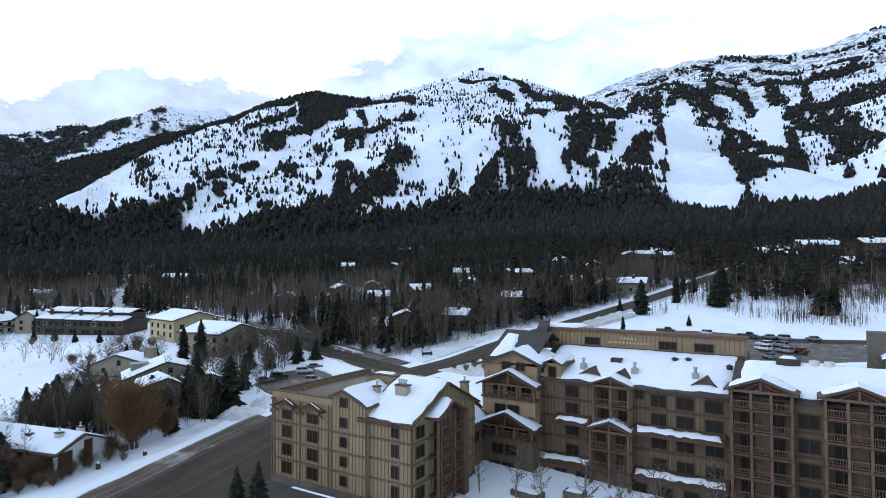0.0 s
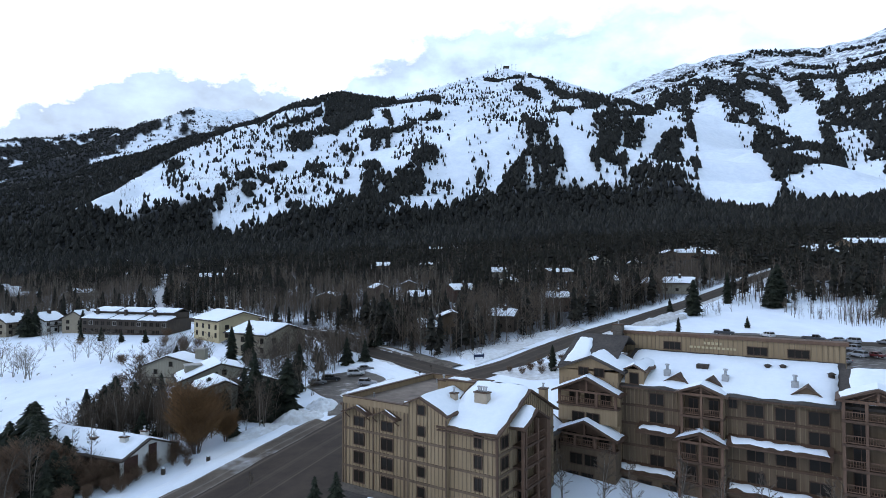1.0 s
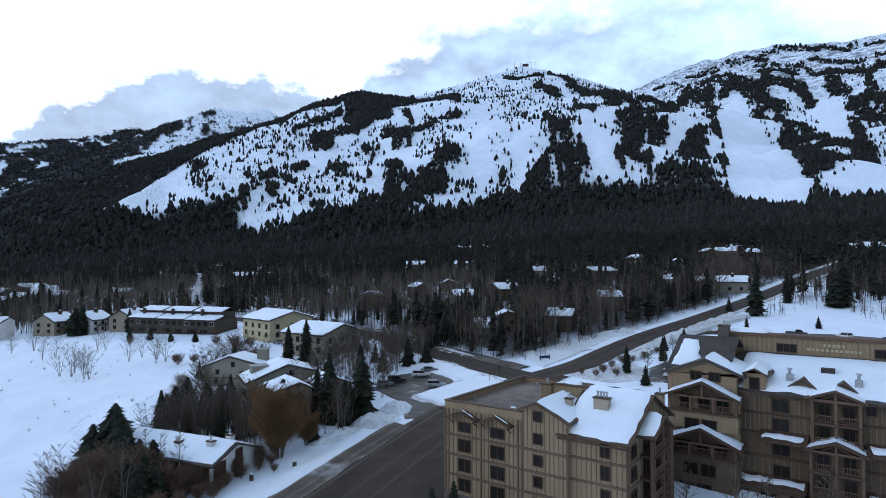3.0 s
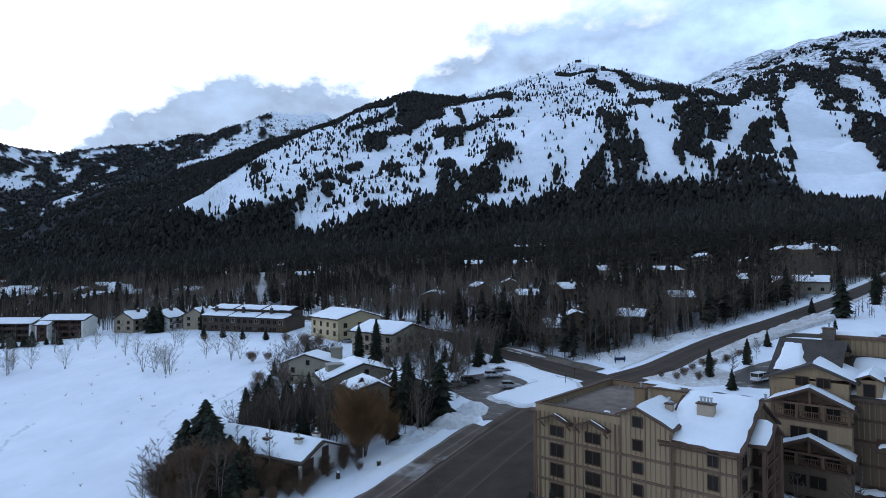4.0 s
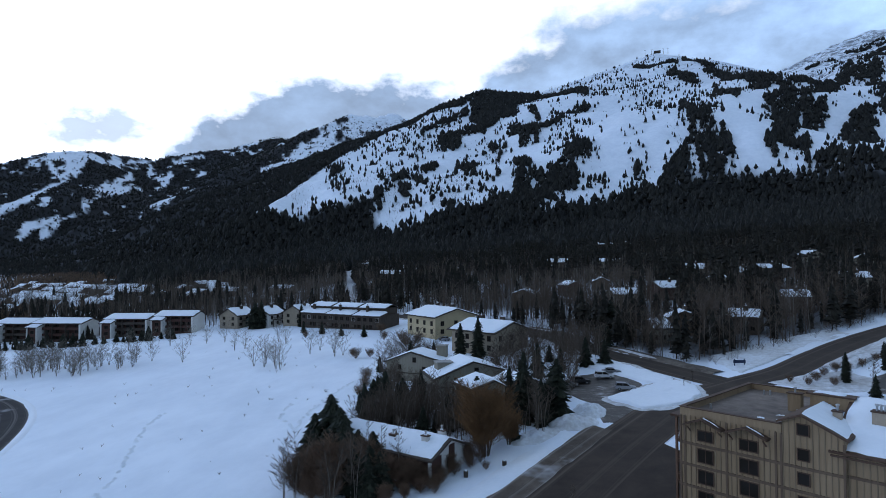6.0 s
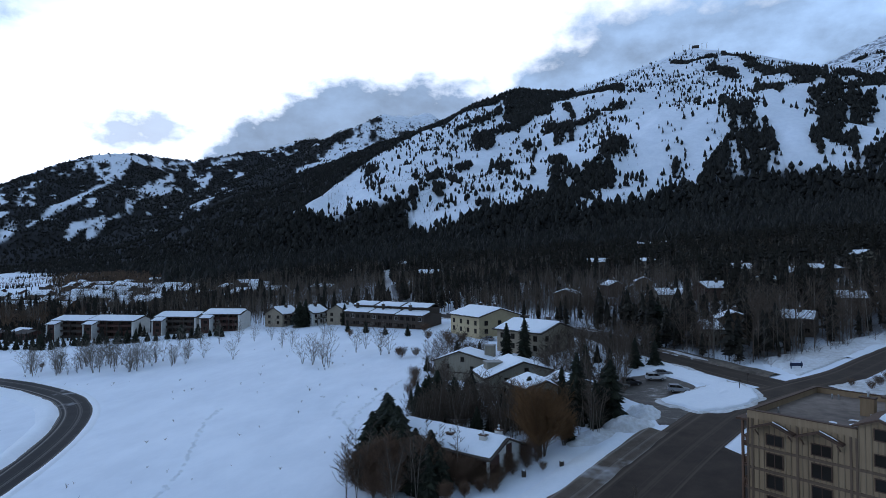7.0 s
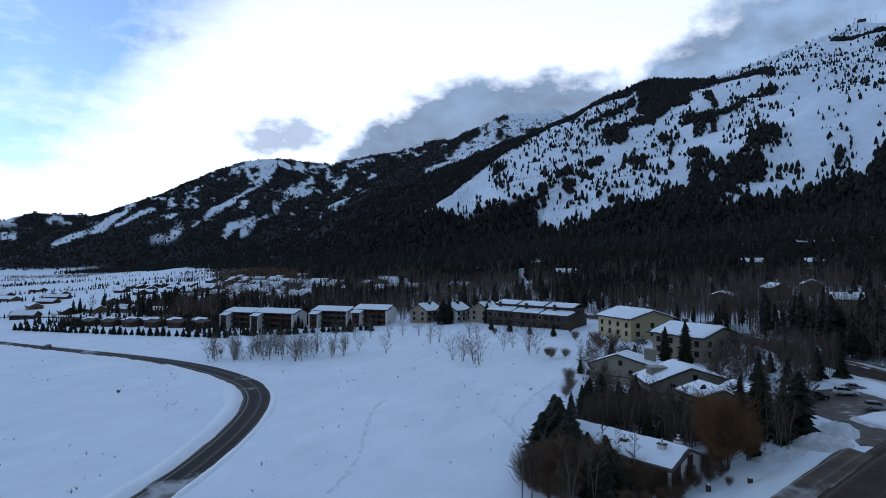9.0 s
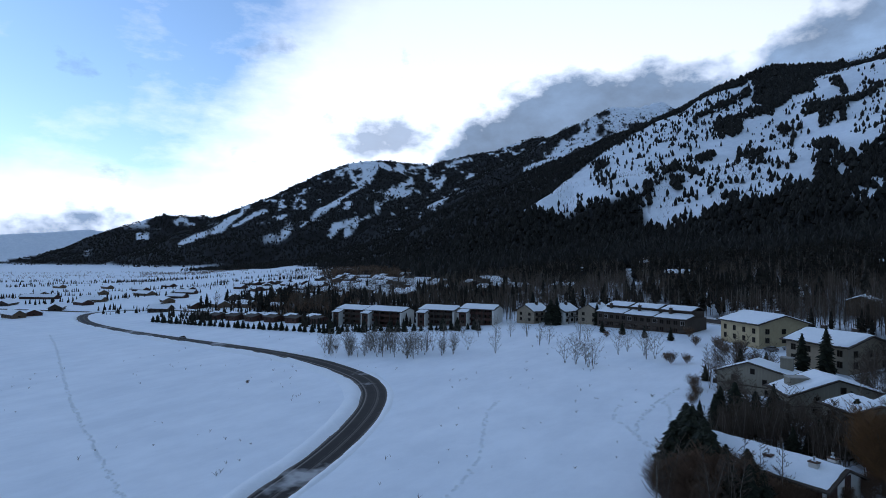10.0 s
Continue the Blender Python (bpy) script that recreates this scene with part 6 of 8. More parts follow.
def road(label, points, half, material, left=None, right=None, seed=1, thick=0.05, narrow=None):
    """A cambered road with ploughed banks beside it; narrow: from which y to which, and the half width beyond."""
    line = smooth_line(points)
    offs = np.linspace(-half, half, 13)
    ob = strip("road", line, offs, thick + 0.06 * (1 - (offs / half) ** 2), material, label, "road")
    if narrow:
        k = np.clip((line[:, 1] - narrow[0]) / (narrow[1] - narrow[0]), 0, 1)
        p = (line[:, None] + side_way(line)[:, None] * (offs[None, :] * (1 + (narrow[2] / half - 1) * k)[:, None])[:, :, None]).reshape(-1, 2)
        z = valley(p[:, 0], p[:, 1]) + np.tile(thick + 0.06 * (1 - (offs / half) ** 2), len(line))
        ob.data.vertices.foreach_set("co", np.c_[p, z].astype(np.float32).ravel())
        half = narrow[2]
    at = ob.data.attributes.new("across", "FLOAT", "POINT")
    at.data.foreach_set("value", np.tile(np.linspace(0, 1, 13), len(line)).astype(np.float32))
    for side, kind in ((-1, left), (1, right)):
        if not kind:
            continue
        high, wide, dirt, reach = kind[:4]
        gap = kind[4] if len(kind) > 4 else 0.0
        o = side * (gap + np.array([half - 0.3, half + 0.3, half + wide * 0.3, half + wide * 0.6, half + wide]))
        h = np.array([0.03, high * 0.45, high, high * 0.75, -0.15])
        if side > 0:
            o, h = o, h
        else:
            o, h = o[::-1], h[::-1]
        for y0, y1 in reach:
            some = line[(line[:, 1] > y0) & (line[:, 1] < y1)]
            strip("snow_bank", some, o, h, DIRTY_SNOW if dirt else SNOW, "ploughed %s snow bank along the road" % ("dirty" if dirt else "white"), "snow bank", bank=0.7 * high, seed=seed + side)
    return line


MAIN_ROAD = road_material("worn_main_road", (0.070, 0.052, 0.039), (0.028, 0.021, 0.017), (0.105, 0.082, 0.063), 0.0)
SIDE_ROAD = road_material("worn_side_road", (0.066, 0.05, 0.038), (0.03, 0.023, 0.018), (0.098, 0.077, 0.06), 0.0)
# pale tracks: worn sand, and the wet lane's reflections painted as colour
FIELD_ROAD = road_material("wet_field_road", (0.04, 0.036, 0.034), (0.018, 0.017, 0.017), (0.26, 0.235, 0.21), 0.02)
SNOW_TRACK = road_material("packed_snow_track", (0.52, 0.53, 0.55), (0.36, 0.36, 0.36), (0.28, 0.26, 0.24), 0.05)
GRIT = rough_stuff("gritty_brown_verge", (0.035, 0.027, 0.02), (0.21, 0.175, 0.14), 0.8, 0.9, 0.7, 0.2)
LINES = [
    road("two-lane asphalt road through the resort, sanded and damp", [(-110, -160), (-84, -40), (-66, 30), (-58, 58), (-50.5, 80), (-43.5, 97), (-37.3, 112), (-30.5, 127), (-22, 143), (-10, 156), (3.5, 169), (16, 185.5), (28, 200.5), (39.5, 213), (52, 225.5), (71, 246), (100, 278), (158, 345), (212, 400), (280, 470)], 6.0, MAIN_ROAD, (0.4, 4.0, False, ((182, 480),), 0.2), (0.4, 3.2, True, ((176, 480),)), 3, 0.07, (146, 172, 4.5)),
    road("narrow asphalt side road along the wood", [(-6, 154), (-13, 162), (-19.2, 169), (-25.6, 176.7), (-33, 185.5), (-43.5, 198.5), (-53, 213), (-64, 226), (-86, 240), (-112, 262), (-150, 285), (-172, 318)], 4.2, SIDE_ROAD, (0.5, 2.2, True, ((172, 620),)), (0.6, 2.6, True, ((172, 620),)), 5, 0.05),
    road("curving wet asphalt lane across the snowy field", [(-30, -170), (-90, -50), (-112, 0), (-125, 25), (-133.5, 45), (-141, 61.7), (-149.5, 81.5), (-160, 100), (-171.5, 115.3), (-184.5, 127), (-203, 136.8), (-240, 147.4), (-290, 153.5), (-367, 157), (-464, 162), (-540, 172), (-600, 192), (-618, 212), (-600, 235), (-560, 245), (-480, 248), (-420, 247)], 3.95, FIELD_ROAD, (1.0, 5.0, False, ((-200, 300),)), (0.3, 2.0, False, ((-200, 300),)), 7, 0.05),
    road("service road behind the lodge", [(20, 178), (45, 205), (66, 197), (81, 190), (97, 179), (114, 171), (150, 160)], 3.2, SIDE_ROAD, None, None, 9, 0.04),
    road("far valley road", [(-618, 212), (-700, 190), (-800, 160), (-1000, 150)], 4.0, SIDE_ROAD, None, None, 11, 0.05),
    road("snow-packed track climbing into the wood", [(-172, 318), (-187, 345), (-206, 381), (-246, 469), (-306, 600)], 2.6, SNOW_TRACK, None, None, 12, 0.05),
]


def yard(name, outline, material, label, category, lift=0.05, wob=0.0):
    """A flat patch of ground within an outline, a little above it."""
    line = [Vector((x, y)) for x, y in outline]
    cx, cy = sum(p.x for p in line) / len(line), sum(p.y for p in line) / len(line)
    bm = bmesh.new()
    ring_v = []
    n = len(line)
    for rad in (0.0, 0.25, 0.45, 0.62, 0.78, 0.9, 0.96, 1.0):
        row = []
        for k in range(n * 6):
            a, b, t = line[k // 6], line[(k // 6 + 1) % n], (k % 6) / 6
            p = a.lerp(b, t)
            w = 1 + wob * 0.12 * noise.noise((p.x * 0.4, p.y * 0.4, 1))
            x, y = cx + (p.x - cx) * rad * w, cy + (p.y - cy) * rad * w
            h = lift * (1 + (0.5 * noise.noise((x * 0.3, y * 0.3, 5)) + (0.5 * noise.noise((x * 0.9, y * 0.9, 2)) if lift > 0.3 else 0) if wob else 0)) if rad < 1 else -0.12
            row.append(bm.verts.new((x, y, ground_at(x, y) + h)))
            if rad == 0:
                break
        ring_v.append(row)
    m = n * 6
    for k in range(m):
        bm.faces.new((ring_v[0][0], ring_v[1][k], ring_v[1][(k + 1) % m]))
        for a, b in zip(ring_v[1:], ring_v[2:]):
            bm.faces.new((a[k], b[k], b[(k + 1) % m], a[(k + 1) % m]))
    bmesh.ops.recalc_face_normals(bm, faces=bm.faces)
    ob = part(name, bm, material, None, "", True)
    return tagged(ob, label, category, kind="structure")


first = LINES[0][LINES[0][:, 1] < 121]
strip("snow_bank", first, -(2.3 + np.array([5.7, 6.3, 7.5, 9.0, 11.6]))[::-1], np.array([0.03, 0.27, 0.6, 0.45, -0.15])[::-1], SNOW, "ploughed white snow bank along the road", "snow bank", bank=0.42, seed=2)
VERGE = road_material("gritty_streaked_verge", (0.17, 0.135, 0.105), (0.05, 0.038, 0.029), (0.29, 0.255, 0.225), 0.05)
offs = np.linspace(-9.6, -4.0, 11)
verge = strip("verge", LINES[0][(LINES[0][:, 1] > 20) & (LINES[0][:, 1] < 125)], offs, np.array([-0.1, 0.2, 0.3, 0.3, 0.26, 0.26, 0.24, 0.26, 0.24, 0.2, 0.12]), VERGE, "gritty brown verge of old snow between road and field", "verge", bank=0.2, seed=21)
at = verge.data.attributes.new("across", "FLOAT", "POINT")
at.data.foreach_set("value", np.tile(np.linspace(0, 1, 11), len(verge.data.vertices) // 11).astype(np.float32))


def slush_material():
    """Wet brown asphalt under ruts of dirty snow."""
    mt, t, p = shader("slushy_car_park", 0.6, 0.3)
    n1, n2, n3 = noise_of(t, 0.55, 6, 0.7, stretch=(0.6, 1.5, 1)), noise_of(t, 3.0, 5, 0.7), noise_of(t, 0.13, 3, 0.5)
    col = ramp_of(t, n1, [(0.42, (0.032, 0.025, 0.02)), (0.53, (0.075, 0.06, 0.048)), (0.60, (0.26, 0.24, 0.22)), (0.68, (0.62, 0.64, 0.67))])
    col = mix_of(t, 0.35, col, ramp_of(t, n2, [(0.4, (0.03, 0.024, 0.019)), (0.75, (0.34, 0.32, 0.31))]))
    col = mix_of(t, ramp_of(t, n3, [(0.45, (0,) * 3), (0.6, (0.8,) * 3)]), col, (0.055, 0.045, 0.037))
    t.links.new(col, p.inputs["Base Color"])
    bump_of(t, p, n1, 0.6, 0.12)
    return mt


LOT = slush_material()
yard("car_park", [(-49, 154), (-45, 166), (-36.5, 171), (-29, 160), (-27.5, 150), (-32, 143), (-30, 130), (-37.5, 130), (-40, 142)], LOT, "slushy car park beside the wood", "car park", 0.06, 0.3)
yard("car_park", [(84, 196), (70, 201), (74, 186), (80, 150), (112, 148), (118, 168)], LOT, "slushy car park behind the lodge", "car park", 0.05, 0.3)
yard("forecourt", [(-42, 88), (-33.5, 108), (-27, 121), (-21, 113), (-27, 90), (-36, 74)], MAIN_ROAD, "damp asphalt forecourt at the lodge end", "forecourt", 0.045)
yard("snow_bank", [(-48, 194), (-40.6, 188), (-28.5, 172.5), (-21, 162), (-25.5, 157), (-29.6, 161.2), (-33.8, 165.4), (-39.6, 170.9), (-43.4, 178)], SNOW, "broad white snow bank between side road and car park", "snow bank", 0.5, 0.6)
yard("snow_bank", [(-22.5, 163), (-19.1, 159.4), (-16.6, 154), (-16.8, 150), (-19.6, 144.7), (-24.9, 140.1), (-29.7, 139.1), (-36.1, 143.9), (-37, 146.1), (-32.6, 151), (-27.2, 156.3)], SNOW, "white snow island between road and car park", "snow bank", 0.55, 0.7)
yard("slush_edge", [(-22.5, 164.6), (-18.0, 160.2), (-15.3, 154), (-15.4, 149.6), (-18.8, 143.4), (-24.6, 138.7), (-30.2, 137.6), (-37.4, 143.3), (-38.3, 146.2), (-33.4, 152), (-28, 157.6)], DIRTY_SNOW, "dirty slush along the edge of the snow island", "slush", 0.22, 0.9)
PLOUGHED = rough_stuff("ploughed_lumpy_snow", (0.50, 0.48, 0.46), (0.86, 0.89, 0.93), 0.9, 0.8, 0.7, 0.25)


def snow_heap(x, y, rx, ry, high, turn, seed, label):
    """A heap of ploughed snow with a lumpy, broken surface."""
    c, s = math.cos(radians(turn)), math.sin(radians(turn))
    na, nr = 44, 14
    a, r = np.meshgrid(np.linspace(0, 2 * np.pi, na, endpoint=False), np.linspace(0.02, 1, nr))
    reach = 0.8 + 0.4 * fbm(np.cos(a) * 3 + seed, np.sin(a) * 3, 2.0, seed, 2)
    u, v = rx * r * reach * np.cos(a), ry * r * reach * np.sin(a)
    px, py = x + u * c - v * s, y + u * s + v * c
    lump = fbm(px, py, 2.6, seed, 3) * 1.1 + np.abs(fbm(px, py, 1.1, seed + 5, 2) - 0.5) * 1.4
    pz = valley(px, py) + high * (1 - r**1.7) * (0.35 + lump) - 0.2 * (r > 0.99)
    i, j = np.meshgrid(np.arange(nr - 1), np.arange(na), indexing="ij")
    k = (j + 1) % na
    q = np.stack([i * na + j, i * na + k, (i + 1) * na + k, (i + 1) * na + j], -1)[..., ::-1].reshape(-1, 4)
    me = mesh_from("snow_bank", np.stack([px, py, pz], -1).reshape(-1, 3), q.ravel(), np.full(len(q), 4), PLOUGHED)
    tagged(new("snow_bank", me), label, "snow bank", kind="structure")


snow_heap(-43.2, 129.0, 5.2, 3.6, 1.7, 30, 3, "lumpy heap of ploughed snow by the road")
snow_heap(-40.2, 137.5, 3.4, 5.4, 1.5, 20, 7, "heap of ploughed snow at the car park entrance")
snow_heap(-49.0, 122.0, 6.0, 3.4, 0.9, 52, 11, "low ridge of ploughed snow along the road")
bank = LINES[1][(LINES[1][:, 1] > 163) & (LINES[1][:, 1] < 236)]
strip("verge", bank, np.array([3.9, 4.5, 5.4, 6.6, 7.6, 8.8]), np.array([0.05, 0.4, 0.6, 0.5, 0.4, -0.15]), GRIT, "gritty brown bank along the side road", "verge", bank=0.25, seed=31)
yard("verge", [(-6, 168), (1, 176.5), (12, 191), (23, 203), (34, 214.5), (31, 222), (11, 206), (-1, 193), (-10, 186), (-9.5, 176)], PLOUGHED, "lumpy trodden snow on the road verge", "verge", 0.35, 0.8)
yard("verge", [(15, 173), (22, 182), (35, 200.5), (47, 213), (61, 228), (70, 237), (74, 228), (60, 216), (46, 203), (34, 190), (25, 179), (19, 171)], DIRTY_SNOW, "steep gritty snow verge", "verge", 0.9, 0.8)
yard("verge", [(-2, 160), (8, 152), (17, 153), (21, 163), (17, 171), (8, 167)], DIRTY_SNOW, "trodden dirty snow beside the lodge drive", "verge", 0.12, 0.8)
yard("forecourt", [(19, 163), (26, 170), (34, 176), (46, 184), (50, 178), (42, 165), (36, 151), (24, 149), (15, 152)], LOT, "slushy trodden ground beside the lodge drive", "forecourt", 0.03, 0.4)
yard("car_park", [(17, 158), (25, 168), (35, 166), (35, 153), (24, 150)], ASPHALT, "wet asphalt drive beside the lodge", "car park", 0.05, 0.2)


# ---- cars ----
PAINTS = {}


def paint(name, col):
    if name not in PAINTS:
        mt, t, p = shader(name + "_car_paint", 0.3, 0.5)
        c = ramp_of(t, noise_of(t, 1.5, 4, 0.6), [(0.35, tuple(v * 0.8 for v in col)), (0.7, col)])
        t.links.new(c, p.inputs["Base Color"])
        PAINTS[name] = mt
    return PAINTS[name]


RUBBER = rough_stuff("tyre_rubber", (0.012, 0.012, 0.012), (0.03, 0.03, 0.03), 8.0, 0.9, 0.2, 0.01)
LAMP, _t, _b = shader("headlight_glass", 0.2, 0.6)
_b.inputs["Base Color"].default_value = (0.7, 0.7, 0.68, 1)
TAIL, _t, _b = shader("tail_light_red", 0.3, 0.5)
_b.inputs["Base Color"].default_value = (0.25, 0.015, 0.012, 1)


def car(kind, colour, col):
    """A car at the origin, nose along +x. kind: suv, pickup, van or sedan."""
    words = {"suv": "sport utility car", "pickup": "pickup truck", "van": "passenger van", "sedan": "saloon car"}
    C = thing("car", Matrix(), "%s %s parked on slushy ground" % (colour, words[kind]), "car", "parked cars")
    ln, wd = {"suv": (4.7, 1.85), "pickup": (5.8, 2.0), "van": (5.4, 2.0), "sedan": (4.6, 1.8)}[kind]
    a, b = ln / 2, wd / 2
    body = {
        "suv": [(-a, 0.4), (-a, 1.0), (-a + 0.1, 1.12), (a - 1.25, 1.08), (a - 0.15, 0.95), (a, 0.75), (a, 0.38)],
        "pickup": [(-a, 0.5), (-a, 1.15), (0.2, 1.15), (a - 1.5, 1.2), (a - 0.15, 1.08), (a, 0.85), (a, 0.45)],
        "van": [(-a, 0.4), (-a, 1.2), (a - 0.9, 1.2), (a - 0.1, 1.0), (a, 0.75), (a, 0.38)],
        "sedan": [(-a, 0.4), (-a, 0.9), (-a + 0.8, 1.0), (a - 1.3, 0.98), (a - 0.15, 0.82), (a, 0.65), (a, 0.35)],
    }[kind]
    cab = {
        "suv": [(-a + 0.12, 1.1), (-a + 0.45, 1.68), (a - 2.3, 1.72), (a - 1.35, 1.08)],
        "pickup": [(-0.35, 1.15), (-0.2, 1.8), (1.1, 1.82), (1.75, 1.18)],
        "van": [(-a + 0.05, 1.2), (-a + 0.2, 2.05), (a - 1.6, 2.05), (a - 0.8, 1.2)],
        "sedan": [(-a + 0.7, 0.98), (-a + 1.3, 1.42), (a - 2.2, 1.44), (a - 1.35, 0.97)],
    }[kind]
    bm = prism(body, "y", -b, b)
    bmesh.ops.bevel(bm, geom=bm.edges[:], offset=0.07, segments=1, affect="EDGES")
    part("body", bm, paint(colour, col), C)
    bm = prism(cab, "y", -b + 0.12, b - 0.12)
    bmesh.ops.bevel(bm, geom=bm.edges[:], offset=0.05, segments=1, affect="EDGES")
    part("glasshouse", bm, GLASS, C, "dark car windows")
    top = max(z for _, z in cab)
    xs = [x for x, z in cab if z > top - 0.1]
    part("roof", boxes((min(xs) - 0.05, max(xs) + 0.05, -b + 0.1, b - 0.1, top - 0.04, top + 0.05)), paint(colour, col), C)
    for x in (cab[0][0], (cab[0][0] + cab[-1][0]) / 2, cab[-1][0]):
        k = 0.0 if x == (cab[0][0] + cab[-1][0]) / 2 else (0.3 if x < 0 else -0.6)
        for s in (-1, 1):
            bm = bmesh.new()
            tube(bm, (x, s * (b - 0.1), cab[0][1]), (x + k, s * (b - 0.13), top), 0.06, 0.05, 4)
            part("pillar", bm, paint(colour, col), C)
    if kind == "pickup":
        # no hollow here: a dark sheet paints the bed's inner shade on the body
        part("bed", boxes((-a + 0.1, -0.45, -b + 0.15, b - 0.15, 1.16, 1.18)), DARK, C, "load bed shown by a dark sheet for its shade")
    for x in (-a + 0.95, a - 0.95):
        for s in (-1, 1):
            bm = bmesh.new()
            tube(bm, (x, s * (b - 0.2), 0.34), (x, s * (b + 0.01), 0.34), 0.34, 0.34, 12)
            w = part("wheel", bm, RUBBER, C)
            bm = bmesh.new()
            tube(bm, (x, s * b, 0.34), (x, s * (b + 0.02), 0.34), 0.2, 0.2, 8)
            part("rim", bm, METAL, w)
    for s in (-1, 1):
        part("headlight", boxes((a - 0.06, a + 0.01, s * (b - 0.3) - 0.16, s * (b - 0.3) + 0.16, 0.68, 0.82)), LAMP, C)
        part("tail_light", boxes((-a - 0.01, -a + 0.05, s * (b - 0.2) - 0.1, s * (b - 0.2) + 0.1, 0.8, 1.0)), TAIL, C)
    return C


def park_cars():
    kinds = {"white_suv": ("suv", "white", (0.62, 0.63, 0.65)), "black_suv": ("suv", "black", (0.012, 0.012, 0.014)), "silver_suv": ("suv", "silver grey", (0.28, 0.29, 0.31)), "dark_pickup": ("pickup", "dark grey", (0.05, 0.05, 0.055)), "white_pickup": ("pickup", "white", (0.62, 0.63, 0.65)), "white_van": ("van", "white", (0.62, 0.63, 0.65)), "red_sedan": ("sedan", "dark red", (0.12, 0.02, 0.02)), "grey_sedan": ("sedan", "grey", (0.16, 0.165, 0.175))}
    first = {}
    spots = [("black_suv", -43.2, 158.6, 20), ("grey_sedan", -46.0, 155.6, 20), ("white_suv", -37.6, 163.4, 15), ("grey_sedan", -35.8, 168.0, 12), ("silver_suv", -32.8, 153.2, 5), ("white_van", 23.8, 155.6, 42)]
    spots += [("dark_pickup", 72.5, 195.5, -30), ("white_suv", 82.8, 189.4, 100), ("dark_pickup", 92.3, 182.2, -40), ("grey_sedan", 97.2, 179.2, 110), ("silver_suv", 99.9, 177.1, 110), ("grey_sedan", 107.3, 174.2, 100), ("white_suv", 88.1, 165.4, 110), ("white_suv", 91.0, 170.4, 110), ("silver_suv", 94.6, 168.7, 110), ("silver_suv", 91.9, 161.9, 110), ("red_sedan", 95.4, 160.9, 110), ("grey_sedan", 84.9, 156.8, 100)]
    spots += [("grey_sedan", -367, 159.4, 178), ("grey_sedan", -93, 214, 150), ("silver_suv", -88, 216, 140), ("black_suv", -83, 214, 60)]
    for name, x, y, turn in spots:
        m = pose(x, y, ground_at(x, y) + 0.07, 0, 0, turn)
        if name not in first:
            c = car(*kinds[name])
            c.matrix_basis = m
            first[name] = c
        else:
            copy_thing(first[name], m)


park_cars()


# ---- near trees ----
NEEDLE = foliage("spruce_needles", (0.010, 0.013, 0.009), (0.034, 0.038, 0.026), 1.5)
WILLOW = rough_stuff("orange_willow_shoots", (0.10, 0.055, 0.025), (0.23, 0.128, 0.058), 2.0, 0.9, 0.0, island=0.45)
BRUSH = rough_stuff("red_brown_brush", (0.075, 0.047, 0.03), (0.18, 0.117, 0.075), 2.0, 0.9, 0.0, island=0.35)


RUSSET = rough_stuff("russet_thicket_shoots", (0.095, 0.058, 0.038), (0.215, 0.137, 0.09), 2.0, 0.9, 0.0, island=0.4)


def spruce(seed, tall, wide, full=0.75):
    """A spruce with a tapered trunk and drooping, ragged branches in close whorls. full: lower makes it more columnar."""
    T = thing("spruce", Matrix(), "dark green spruce standing in snow", "tree", "spruces")
    bm = bmesh.new()
    tube(bm, (0, 0, -0.5), (0, 0, tall * 0.96), tall * 0.02, 0.02, 7)
    part("trunk", bm, BARK, T)
    rng = random.Random(seed)
    v, f = [], []
    levels = int(15 + tall * 1.5)
    ring_before = None
    for n in range(levels):
        k0 = n / levels
        h = tall * (0.05 + 0.94 * k0**0.95)
        reach = wide * min(1.0, 1.2 * (1 - k0)) ** full * (0.78 + 0.22 * min(1.0, k0 * 6)) * rng.uniform(0.76, 1.12) + 0.1
        # the dark inner mass of twigs
        ring = []
        for i in range(6):
            a = 6.2832 * i / 6 + rng.uniform(-0.2, 0.2)
            q = reach * rng.uniform(0.34, 0.56)
            ring.append(len(v))
            v.append((q * math.cos(a), q * math.sin(a), h + rng.uniform(-0.02, 0.02) * tall))
        if ring_before:
            for i in range(6):
                j = (i + 1) % 6
                f.append((ring_before[i], ring_before[j], ring[j]))
                f.append((ring_before[i], ring[j], ring[i]))
        ring_before = ring
        k = max(6, int(13 - 6 * k0))
        turn = rng.uniform(0, 6.28)
        for i in range(k):
            a = turn + 6.2832 * i / k + rng.uniform(-0.3, 0.3)
            ln = reach * rng.uniform(0.6, 1.18)
            drop = ln * rng.uniform(0.12, 0.5)
            c, s = math.cos(a), math.sin(a)
            half = ln * rng.uniform(0.22, 0.36)
            base = len(v)
            # a needle-clad branch: root, two drooping sides, tip, a raised back
            for along_, across, up in ((0, 0, 0.1 * ln), (0.5, half, -drop * 0.5 - 0.05), (0.55, -half, -drop * 0.5 - 0.05), (1.0, half * 0.15, -drop), (0.45, 0, 0.02 * ln), (0.72, half * 0.8, -drop * 0.9), (0.75, -half * 0.8, -drop * 0.9), (0.6, 0, -drop * 0.9)):
                v.append((along_ * ln * c - across * s, along_ * ln * s + across * c, h + up))
            for t in ((0, 1, 4), (0, 4, 2), (1, 5, 4), (4, 6, 2), (4, 5, 3), (4, 3, 6), (0, 7, 1), (0, 2, 7), (5, 7, 3), (6, 3, 7)):
                f.append(tuple(base + q for q in t))
    me = mesh_from("crown", np.array(v), np.array(f).ravel(), np.full(len(f), 3), NEEDLE)
    ob = new("crown", me)
    ob.parent = T
    return T


